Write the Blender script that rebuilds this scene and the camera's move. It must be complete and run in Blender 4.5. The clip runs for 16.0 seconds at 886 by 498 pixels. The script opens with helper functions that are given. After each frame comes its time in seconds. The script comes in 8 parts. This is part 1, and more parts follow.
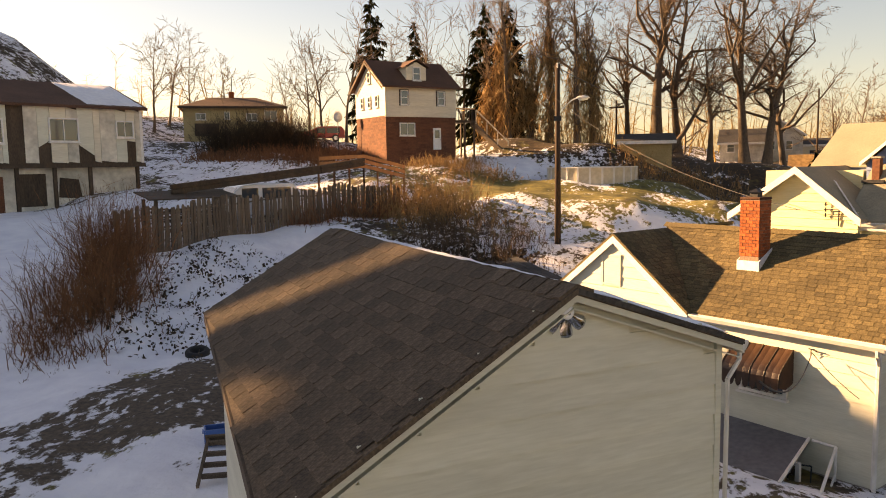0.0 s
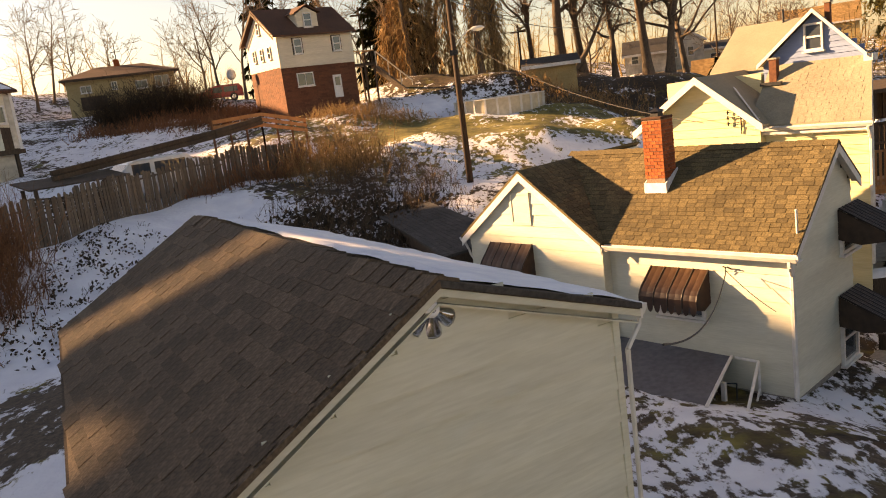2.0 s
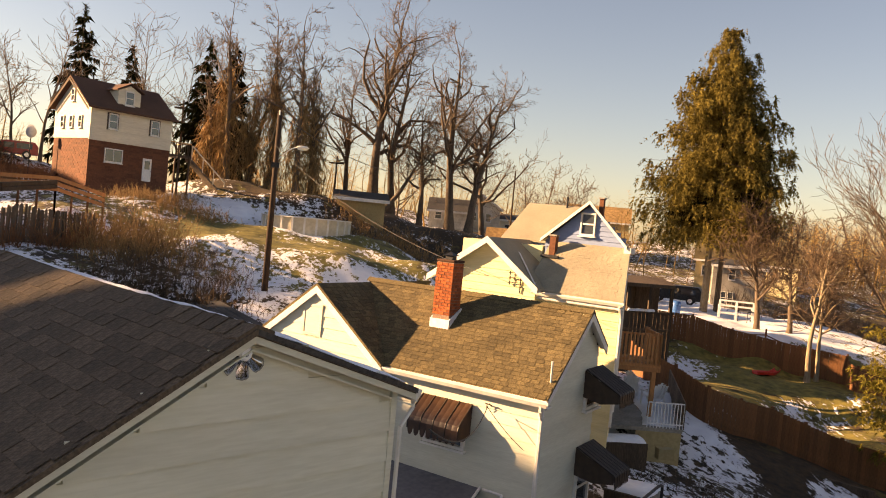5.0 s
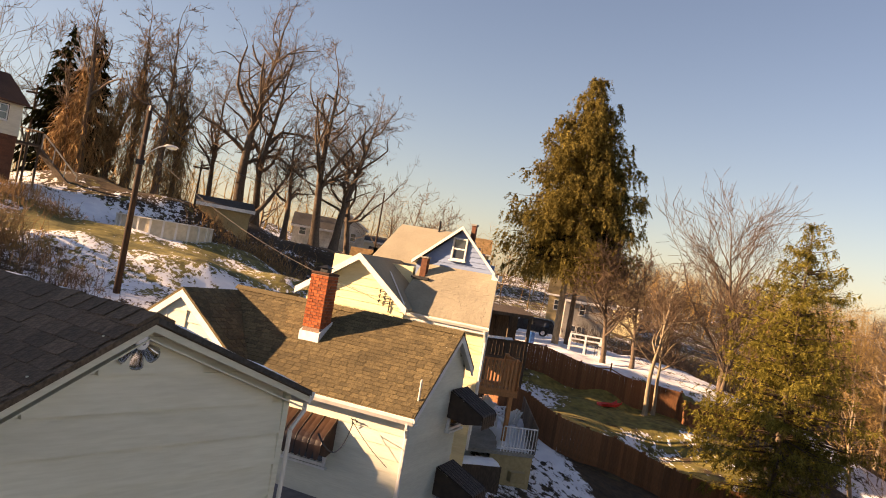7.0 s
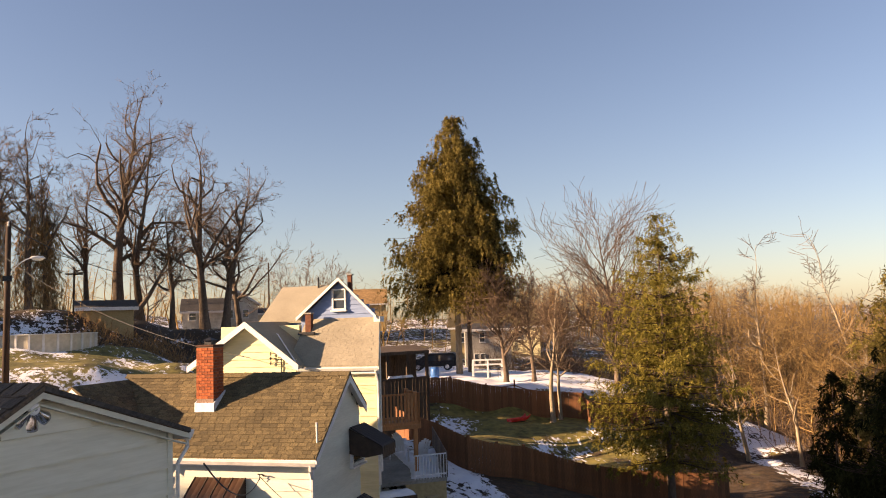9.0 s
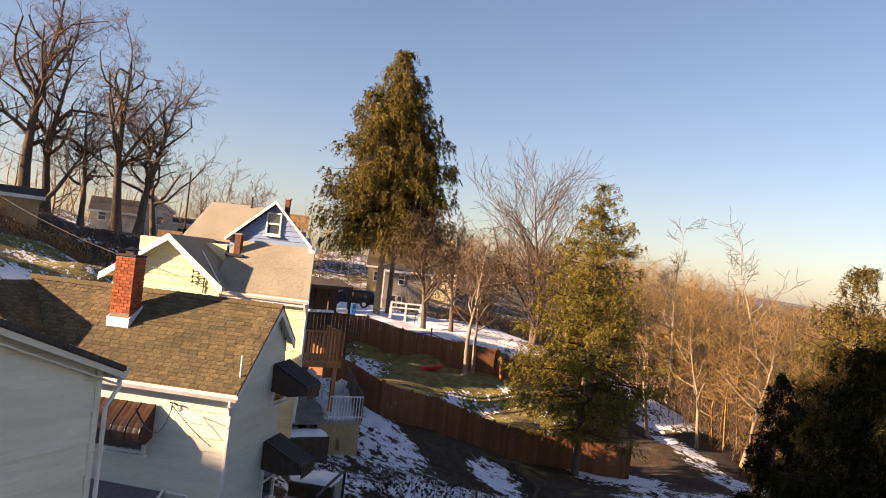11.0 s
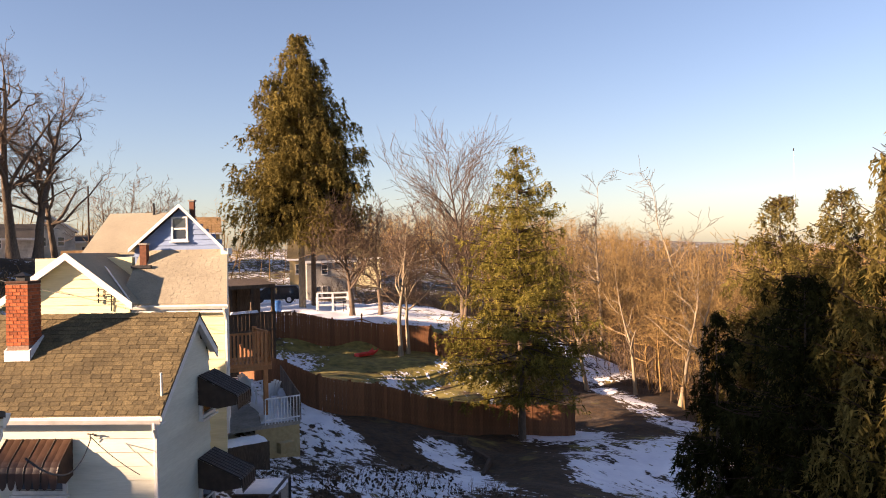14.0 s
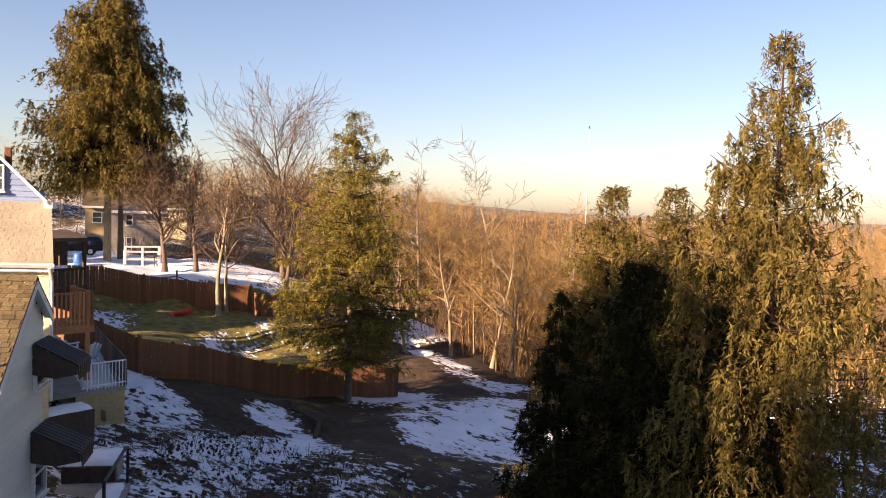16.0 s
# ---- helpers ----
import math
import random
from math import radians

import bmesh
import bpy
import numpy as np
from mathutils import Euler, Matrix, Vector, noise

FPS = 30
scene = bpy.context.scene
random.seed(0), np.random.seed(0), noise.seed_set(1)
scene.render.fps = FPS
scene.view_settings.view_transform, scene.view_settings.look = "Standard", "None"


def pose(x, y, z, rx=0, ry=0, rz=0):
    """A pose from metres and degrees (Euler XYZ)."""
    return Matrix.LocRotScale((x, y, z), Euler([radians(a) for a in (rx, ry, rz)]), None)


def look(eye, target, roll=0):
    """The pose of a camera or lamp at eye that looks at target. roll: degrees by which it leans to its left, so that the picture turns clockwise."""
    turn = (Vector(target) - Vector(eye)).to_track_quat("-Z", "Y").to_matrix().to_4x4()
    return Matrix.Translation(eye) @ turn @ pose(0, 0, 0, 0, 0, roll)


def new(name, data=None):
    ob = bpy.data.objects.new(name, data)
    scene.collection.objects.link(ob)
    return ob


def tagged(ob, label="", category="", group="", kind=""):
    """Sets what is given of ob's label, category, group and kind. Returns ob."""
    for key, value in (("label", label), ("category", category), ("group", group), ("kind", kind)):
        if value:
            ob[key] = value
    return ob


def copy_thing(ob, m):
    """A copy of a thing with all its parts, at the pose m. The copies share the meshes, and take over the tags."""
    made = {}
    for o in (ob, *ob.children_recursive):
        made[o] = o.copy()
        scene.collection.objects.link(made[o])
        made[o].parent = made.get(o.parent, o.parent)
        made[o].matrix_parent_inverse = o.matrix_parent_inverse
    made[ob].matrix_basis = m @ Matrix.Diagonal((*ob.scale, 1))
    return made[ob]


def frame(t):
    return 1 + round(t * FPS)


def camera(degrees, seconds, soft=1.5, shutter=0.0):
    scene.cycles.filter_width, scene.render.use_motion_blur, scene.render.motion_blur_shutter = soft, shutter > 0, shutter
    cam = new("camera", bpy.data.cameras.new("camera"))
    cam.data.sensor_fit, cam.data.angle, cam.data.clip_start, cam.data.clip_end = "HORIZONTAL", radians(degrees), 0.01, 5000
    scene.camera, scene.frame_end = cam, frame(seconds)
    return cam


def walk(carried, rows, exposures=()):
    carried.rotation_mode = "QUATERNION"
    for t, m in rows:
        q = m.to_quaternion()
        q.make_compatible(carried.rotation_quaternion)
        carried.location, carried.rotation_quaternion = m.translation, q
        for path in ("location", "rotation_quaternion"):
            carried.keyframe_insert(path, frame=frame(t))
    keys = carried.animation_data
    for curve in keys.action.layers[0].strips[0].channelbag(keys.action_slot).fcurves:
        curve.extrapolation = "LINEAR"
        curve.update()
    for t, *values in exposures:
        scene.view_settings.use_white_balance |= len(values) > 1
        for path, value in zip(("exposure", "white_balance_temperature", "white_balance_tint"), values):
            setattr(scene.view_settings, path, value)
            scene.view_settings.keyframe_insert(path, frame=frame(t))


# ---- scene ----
cam = camera(59.28, 16.0, soft=1.0)
PATH = [
    (0, (-0.200, 0.111, 5.631), (-2.414, 9.800, 4.527), -0.96),
    (0.5, (-0.057, 0.459, 5.687), (-2.396, 10.088, 4.344), -3.45),
    (1, (0.103, 0.832, 5.730), (-2.364, 10.392, 4.144), -6.10),
    (1.5, (0.233, 0.857, 5.849), (-1.943, 10.435, 3.969), -7.17),
    (2, (0.192, 1.183, 5.813), (-1.164, 10.900, 3.879), -7.64),
    (2.5, (0.040, 1.299, 5.723), (-0.112, 11.172, 4.140), -6.31),
    (3, (-0.258, 0.964, 5.583), (0.142, 10.916, 4.689), -3.94),
    (3.5, (-0.334, 0.203, 5.517), (0.392, 10.175, 5.358), -1.96),
    (3.7, (-0.320, -0.095, 5.496), (0.516, 9.868, 5.677), -0.70),
    (5.8, (0.110, 0.985, 5.603), (1.904, 10.800, 4.923), 8.29),
    (6, (0.004, 1.351, 5.497), (2.015, 11.122, 4.795), 8.66),
    (6.5, (-0.177, 1.067, 5.491), (2.328, 10.735, 4.978), 10.69),
    (7, (-0.381, 0.178, 5.381), (2.675, 9.697, 5.602), 9.97),
    (7.5, (-0.471, -0.954, 5.172), (2.979, 8.378, 6.174), 6.45),
    (8, (-0.378, -1.752, 5.046), (3.359, 7.433, 6.341), 1.42),
    (8.2, (-0.367, -1.907, 5.170), (3.485, 7.245, 6.353), 0.09),
    (10.3, (-0.031, -0.613, 5.067), (4.658, 8.199, 5.668), 0.05),
    (10.5, (-0.195, -0.465, 5.160), (4.646, 8.272, 5.646), 1.94),
    (11, (-0.429, -0.129, 5.269), (4.758, 8.418, 5.492), 6.34),
    (11.5, (-0.332, 0.039, 5.340), (5.024, 8.484, 5.304), 7.09),
    (12, (-0.114, 0.128, 5.422), (5.279, 8.546, 5.214), 3.39),
    (12.5, (0.097, 0.157, 5.421), (5.443, 8.606, 5.238), -1.88),
    (13, (0.198, 0.190, 5.334), (5.549, 8.637, 5.238), -6.29),
    (13.5, (0.180, 0.276, 5.301), (5.754, 8.578, 5.267), -5.96),
    (14, (-0.034, 0.439, 5.246), (5.997, 8.415, 5.247), -1.16),
    (14.5, (-0.501, 0.705, 5.391), (6.140, 8.179, 5.230), 4.20),
    (15, (-0.961, 0.858, 5.514), (6.283, 7.748, 5.301), 5.90),
    (15.5, (-1.139, 0.963, 5.536), (6.479, 7.433, 5.201), 4.10),
    (16, (-1.138, 1.076, 5.618), (6.663, 7.310, 5.086), 1.95),
]
walk(cam, [(t, look(eye, target, roll)) for t, eye, target, roll in PATH], [(0.0, 2.06, 10400, 28), (3.7, 2.0, 10200, 28), (5.8, 1.84, 8700, 28), (8.2, 1.74, 7600, 27), (10.3, 1.70, 6900, 27), (12.0, 1.86, 6800, 27), (16.0, 1.90, 6700, 29)])

# ---- world and light ----
SUN_TRAVEL = Vector((0.945, -0.205, -0.29)).normalized()
world = bpy.data.worlds.new("world")
scene.world = world
world.use_nodes = True
wn, wl = world.node_tree.nodes, world.node_tree.links
sky = wn.new("ShaderNodeTexSky")
sky.sky_type, sky.sun_disc = "NISHITA", False
sky.sun_elevation = math.asin(-SUN_TRAVEL.z)
sky.sun_rotation = math.atan2(-SUN_TRAVEL.x, -SUN_TRAVEL.y)
sky.air_density, sky.dust_density, sky.ozone_density = 1.0, 0.6, 2.0
wl.new(sky.outputs[0], wn["Background"].inputs[0])
wn["Background"].inputs[1].default_value = 0.05
sun_data = bpy.data.lights.new("sun", "SUN")
sun_data.energy, sun_data.angle, sun_data.color = 5.0, radians(0.6), (1.0, 0.76, 0.47)
sun = new("sun", sun_data)
sun.matrix_world = look(-SUN_TRAVEL * 60, (0, 0, 0))


# ---- materials ----
def material(name, c1, c2, scale=6.0, rough=0.8, bump=0.15, stain=0.35, stain_scale=0.7, stretch=(1, 1, 1), metal=0.0, vary=0.0, island=0.0, coat=0.0, gloss=0.4, thin=0.0):
    """A surface with fine grain between two colours, broad stains and relief; vary: by object, island: by piece; thin: share of light let through."""
    m = bpy.data.materials.new(name)
    m.use_nodes = True
    n, l = m.node_tree.nodes, m.node_tree.links
    b = n["Principled BSDF"]
    tc, mp = n.new("ShaderNodeTexCoord"), n.new("ShaderNodeMapping")
    mp.inputs["Scale"].default_value = stretch
    l.new(tc.outputs["Object"], mp.inputs[0])
    fine, broad = n.new("ShaderNodeTexNoise"), n.new("ShaderNodeTexNoise")
    fine.inputs["Scale"].default_value, fine.inputs["Detail"].default_value = scale, 5
    broad.inputs["Scale"].default_value, broad.inputs["Detail"].default_value = stain_scale, 3
    l.new(mp.outputs[0], fine.inputs["Vector"])
    l.new(mp.outputs[0], broad.inputs["Vector"])
    ramp = n.new("ShaderNodeValToRGB")
    ramp.color_ramp.elements[0].position, ramp.color_ramp.elements[1].position = 0.32, 0.68
    ramp.color_ramp.elements[0].color, ramp.color_ramp.elements[1].color = (*c1, 1), (*c2, 1)
    l.new(fine.outputs[0], ramp.inputs[0])
    rng = n.new("ShaderNodeMapRange")
    rng.inputs[1].default_value, rng.inputs[2].default_value = 0.3, 0.7
    rng.inputs[3].default_value, rng.inputs[4].default_value = 1 - stain, 1 + stain * 0.4
    l.new(broad.outputs[0], rng.inputs[0])
    val = rng.outputs[0]
    for amount, node, out in ((vary, "ShaderNodeObjectInfo", "Random"), (island, "ShaderNodeNewGeometry", "Random Per Island")):
        if amount:
            src, r2, mul = n.new(node), n.new("ShaderNodeMapRange"), n.new("ShaderNodeMath")
            r2.inputs[3].default_value, r2.inputs[4].default_value = 1 - amount, 1 + amount
            l.new(src.outputs[out], r2.inputs[0])
            mul.operation = "MULTIPLY"
            l.new(val, mul.inputs[0])
            l.new(r2.outputs[0], mul.inputs[1])
            val = mul.outputs[0]
    mix = n.new("ShaderNodeVectorMath")
    mix.operation = "SCALE"
    l.new(ramp.outputs[0], mix.inputs[0])
    l.new(val, mix.inputs["Scale"])
    l.new(mix.outputs[0], b.inputs["Base Color"])
    b.inputs["Roughness"].default_value, b.inputs["Metallic"].default_value = rough, metal
    b.inputs["Coat Weight"].default_value = coat
    b.inputs["Specular IOR Level"].default_value = gloss
    if bump:
        bp = n.new("ShaderNodeBump")
        bp.inputs["Strength"].default_value, bp.inputs["Distance"].default_value = bump, 0.02
        l.new(fine.outputs[0], bp.inputs["Height"])
        l.new(bp.outputs[0], b.inputs["Normal"])
    if thin:
        leaf, both = n.new("ShaderNodeBsdfTranslucent"), n.new("ShaderNodeMixShader")
        l.new(mix.outputs[0], leaf.inputs[0])
        both.inputs[0].default_value = thin
        l.new(b.outputs[0], both.inputs[1])
        l.new(leaf.outputs[0], both.inputs[2])
        l.new(both.outputs[0], n["Material Output"].inputs[0])
    return m


SHINGLE = material("weathered_brown_shingle", (0.058, 0.041, 0.028), (0.130, 0.094, 0.064), 38, 0.92, 0.5, 0.35, 0.9, vary=0.28, island=0.28)
SHINGLE_TAN = material("tan_brown_shingle", (0.075, 0.056, 0.026), (0.161, 0.121, 0.058), 30, 0.92, 0.4, 0.3, 0.8, island=0.30)
SHINGLE_PALE = material("pale_tan_shingle", (0.255, 0.226, 0.166), (0.33, 0.292, 0.216), 26, 0.92, 0.3, 0.2, 0.8, island=0.05)
SHINGLE_DARK = material("charcoal_shingle", (0.035, 0.032, 0.03), (0.075, 0.068, 0.062), 30, 0.92, 0.4, 0.3, 0.8, island=0.25)
SHINGLE_RED = material("red_brown_shingle", (0.075, 0.035, 0.022), (0.13, 0.065, 0.042), 18, 0.92, 0.3, 0.3, 0.6, island=0.2)
SIDING = material("off_white_siding", (0.575, 0.565, 0.455), (0.65, 0.64, 0.53), 14, 0.6, 0.05, 0.12, 1.1, stretch=(0.3, 0.3, 3), vary=0.03)
SIDING_YELLOW = material("pale_yellow_siding", (0.66, 0.58, 0.33), (0.74, 0.66, 0.41), 12, 0.6, 0.05, 0.12, 1.0, stretch=(0.3, 0.3, 3), vary=0.03)
SIDING_BLUE = material("blue_siding", (0.155, 0.225, 0.39), (0.20, 0.28, 0.45), 12, 0.6, 0.05, 0.15, 1.0, stretch=(0.3, 0.3, 3), vary=0.04)
SIDING_CREAM = material("cream_siding", (0.62, 0.56, 0.43), (0.72, 0.66, 0.53), 8, 0.65, 0.05, 0.15, 0.7, stretch=(0.3, 0.3, 3), vary=0.03)
SIDING_OLD = material("peeling_white_siding", (0.58, 0.53, 0.43), (0.74, 0.69, 0.58), 5, 0.75, 0.1, 0.4, 0.9, vary=0.1)
STUCCO = material("tan_stucco", (0.36, 0.27, 0.13), (0.46, 0.35, 0.18), 9, 0.85, 0.1, 0.25, 0.5)
TRIM = material("white_painted_trim", (0.66, 0.64, 0.60), (0.76, 0.74, 0.70), 10, 0.5, 0.04, 0.15, 1.5)
GUTTER = material("white_aluminium_gutter", (0.62, 0.60, 0.55), (0.74, 0.72, 0.67), 6, 0.38, 0.02, 0.2, 1.3)
BRICK = material("red_chimney_brick", (0.21, 0.048, 0.015), (0.40, 0.105, 0.033), 26, 0.9, 0.5, 0.35, 3.0, vary=0.34)
BRICK_HOUSE = material("red_house_brick", (0.115, 0.043, 0.022), (0.175, 0.068, 0.036), 12, 0.9, 0.3, 0.25, 0.5, island=0.2)
SOOT = material("sooty_brick", (0.045, 0.022, 0.014), (0.12, 0.05, 0.028), 20, 0.95, 0.4, 0.3, 3.0)
MORTAR = material("grey_mortar", (0.19, 0.12, 0.085), (0.30, 0.20, 0.145), 30, 0.95, 0.2, 0.2, 2)
CONCRETE = material("grey_concrete", (0.25, 0.23, 0.20), (0.36, 0.33, 0.29), 14, 0.9, 0.2, 0.35, 0.8)
FLASHING = material("white_sheet_flashing", (0.66, 0.66, 0.66), (0.76, 0.76, 0.76), 8, 0.45, 0.02, 0.15, 2)
WOOD_GREY = material("weathered_grey_brown_wood", (0.085, 0.062, 0.045), (0.20, 0.15, 0.11), 14, 0.9, 0.3, 0.35, 1.0, stretch=(4, 4, 0.5), vary=0.3)
WOOD_BROWN = material("red_brown_fence_wood", (0.15, 0.062, 0.026), (0.25, 0.108, 0.045), 12, 0.85, 0.3, 0.3, 0.7, stretch=(4, 4, 0.5), vary=0.22)
WOOD_ORANGE = material("orange_stained_deck_wood", (0.42, 0.17, 0.06), (0.55, 0.25, 0.10), 12, 0.7, 0.2, 0.25, 1.0, stretch=(3, 3, 0.6), vary=0.12)
WOOD_DARK = material("dark_wood", (0.05, 0.032, 0.02), (0.10, 0.068, 0.045), 12, 0.85, 0.2, 0.3, 1.0, stretch=(3, 3, 0.5), vary=0.2)
POLE_WOOD = material("creosote_pole_wood", (0.032, 0.018, 0.011), (0.062, 0.036, 0.022), 16, 0.9, 0.3, 0.3, 0.6, stretch=(4, 4, 0.3))
BARK = material("grey_brown_bark", (0.095, 0.069, 0.050), (0.185, 0.138, 0.100), 9, 0.95, 0.5, 0.35, 0.6, stretch=(2, 2, 0.5))
BARK_PALE = material("pale_grey_bark", (0.23, 0.18, 0.12), (0.36, 0.29, 0.20), 7, 0.95, 0.4, 0.35, 0.6, stretch=(2, 2, 0.5))
TWIG = material("brown_twigs", (0.085, 0.056, 0.036), (0.165, 0.110, 0.070), 5, 0.95, 0.0, 0.3, 0.5, island=0.25)
TWIG_TAN = material("tan_woodland_twigs", (0.185, 0.115, 0.040), (0.37, 0.235, 0.088), 3, 0.95, 0.0, 0.35, 0.15, island=0.35)
TWIG_RED = material("red_brown_brush", (0.16, 0.066, 0.030), (0.30, 0.135, 0.062), 3, 0.95, 0.0, 0.3, 0.4, island=0.35)
VINE = material("orange_brown_vine", (0.20, 0.115, 0.048), (0.38, 0.235, 0.10), 3, 0.95, 0.0, 0.3, 0.4, island=0.35)
BRUSH_TAN = material("tan_orange_brush", (0.22, 0.125, 0.055), (0.42, 0.26, 0.115), 3, 0.95, 0.0, 0.3, 0.4, island=0.35)
NEEDLE = material("olive_spruce_needles", (0.098, 0.078, 0.021), (0.23, 0.18, 0.052), 2.5, 0.85, 0.0, 0.35, 0.35, island=0.45, gloss=0.08, thin=0.4)
# green needles taken far down so that shade sits in the colour
NEEDLE_SHADED = material("shade_darkened_needles", (0.018, 0.020, 0.006), (0.046, 0.045, 0.013), 2.5, 0.85, 0.0, 0.35, 0.35, island=0.45, gloss=0.06, thin=0.4)
NEEDLE_GOLD = material("yellow_green_needles", (0.125, 0.108, 0.02), (0.29, 0.24, 0.055), 2.5, 0.85, 0.0, 0.35, 0.35, island=0.45, gloss=0.08, thin=0.4)
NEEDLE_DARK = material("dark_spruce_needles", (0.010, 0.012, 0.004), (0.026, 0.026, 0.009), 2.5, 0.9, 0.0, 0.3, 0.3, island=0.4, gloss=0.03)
SNOW = material("old_snow", (0.72, 0.74, 0.80), (0.84, 0.85, 0.88), 5, 0.75, 0.35, 0.08, 0.5)
AWNING = material("brown_aluminium_awning", (0.040, 0.019, 0.011), (0.075, 0.038, 0.022), 6, 0.42, 0.02, 0.2, 1.2)
AWNING_BLACK = material("dark_brown_awning", (0.034, 0.020, 0.013), (0.065, 0.040, 0.027), 6, 0.5, 0.02, 0.2, 1.2)
AWNING_STRIPE = material("dark_awning_rib", (0.02, 0.012, 0.008), (0.035, 0.02, 0.014), 8, 0.45, 0.0, 0.1, 1)
METAL_DARK = material("dark_metal", (0.02, 0.02, 0.022), (0.05, 0.05, 0.052), 12, 0.5, 0.05, 0.2, 1, metal=0.6)
CHROME = material("silver_lamp_reflector", (0.55, 0.55, 0.58), (0.75, 0.75, 0.78), 10, 0.22, 0.02, 0.1, 2, metal=1.0)
PLASTIC_WHITE = material("white_plastic", (0.74, 0.74, 0.74), (0.82, 0.82, 0.82), 6, 0.4, 0.0, 0.1, 1)
PLASTIC_RED = material("red_plastic", (0.55, 0.03, 0.02), (0.68, 0.05, 0.035), 6, 0.4, 0.0, 0.15, 1)
BLUE_PAINT = material("blue_plastic", (0.03, 0.12, 0.35), (0.05, 0.17, 0.45), 6, 0.4, 0.0, 0.15, 1)
TARP = material("grey_roll_roofing", (0.105, 0.105, 0.118), (0.15, 0.15, 0.165), 9, 0.7, 0.1, 0.2, 0.8)
POOL_WALL = material("cream_pool_wall", (0.50, 0.44, 0.33), (0.62, 0.55, 0.42), 5, 0.5, 0.02, 0.25, 0.8)
CAR_WHITE = material("white_car_paint", (0.62, 0.62, 0.63), (0.68, 0.68, 0.69), 4, 0.3, 0.0, 0.1, 1, coat=0.5)
CAR_RED = material("red_car_paint", (0.35, 0.02, 0.02), (0.42, 0.03, 0.03), 4, 0.3, 0.0, 0.1, 1, coat=0.5)
RUBBER = material("black_rubber", (0.015, 0.015, 0.015), (0.03, 0.03, 0.03), 10, 0.8, 0.05, 0.1, 1)
LEAF_LITTER = material("dark_wet_leaves", (0.035, 0.022, 0.012), (0.085, 0.055, 0.03), 6, 0.9, 0.3, 0.3, 1, island=0.4)
WIRE = material("black_wire", (0.02, 0.02, 0.02), (0.04, 0.04, 0.04), 5, 0.6, 0.0, 0.1, 1)
LAMP_GLASS = material("milky_lamp_glass", (0.7, 0.68, 0.6), (0.8, 0.78, 0.7), 5, 0.25, 0.0, 0.05, 1)


def pane_material():
    m = bpy.data.materials.new("window_glass")
    m.use_nodes = True
    b = m.node_tree.nodes["Principled BSDF"]
    b.inputs["Base Color"].default_value = (0.045, 0.055, 0.065, 1)
    b.inputs["Roughness"].default_value = 0.05
    b.inputs["Specular IOR Level"].default_value = 0.8
    return m


GLASS = pane_material()


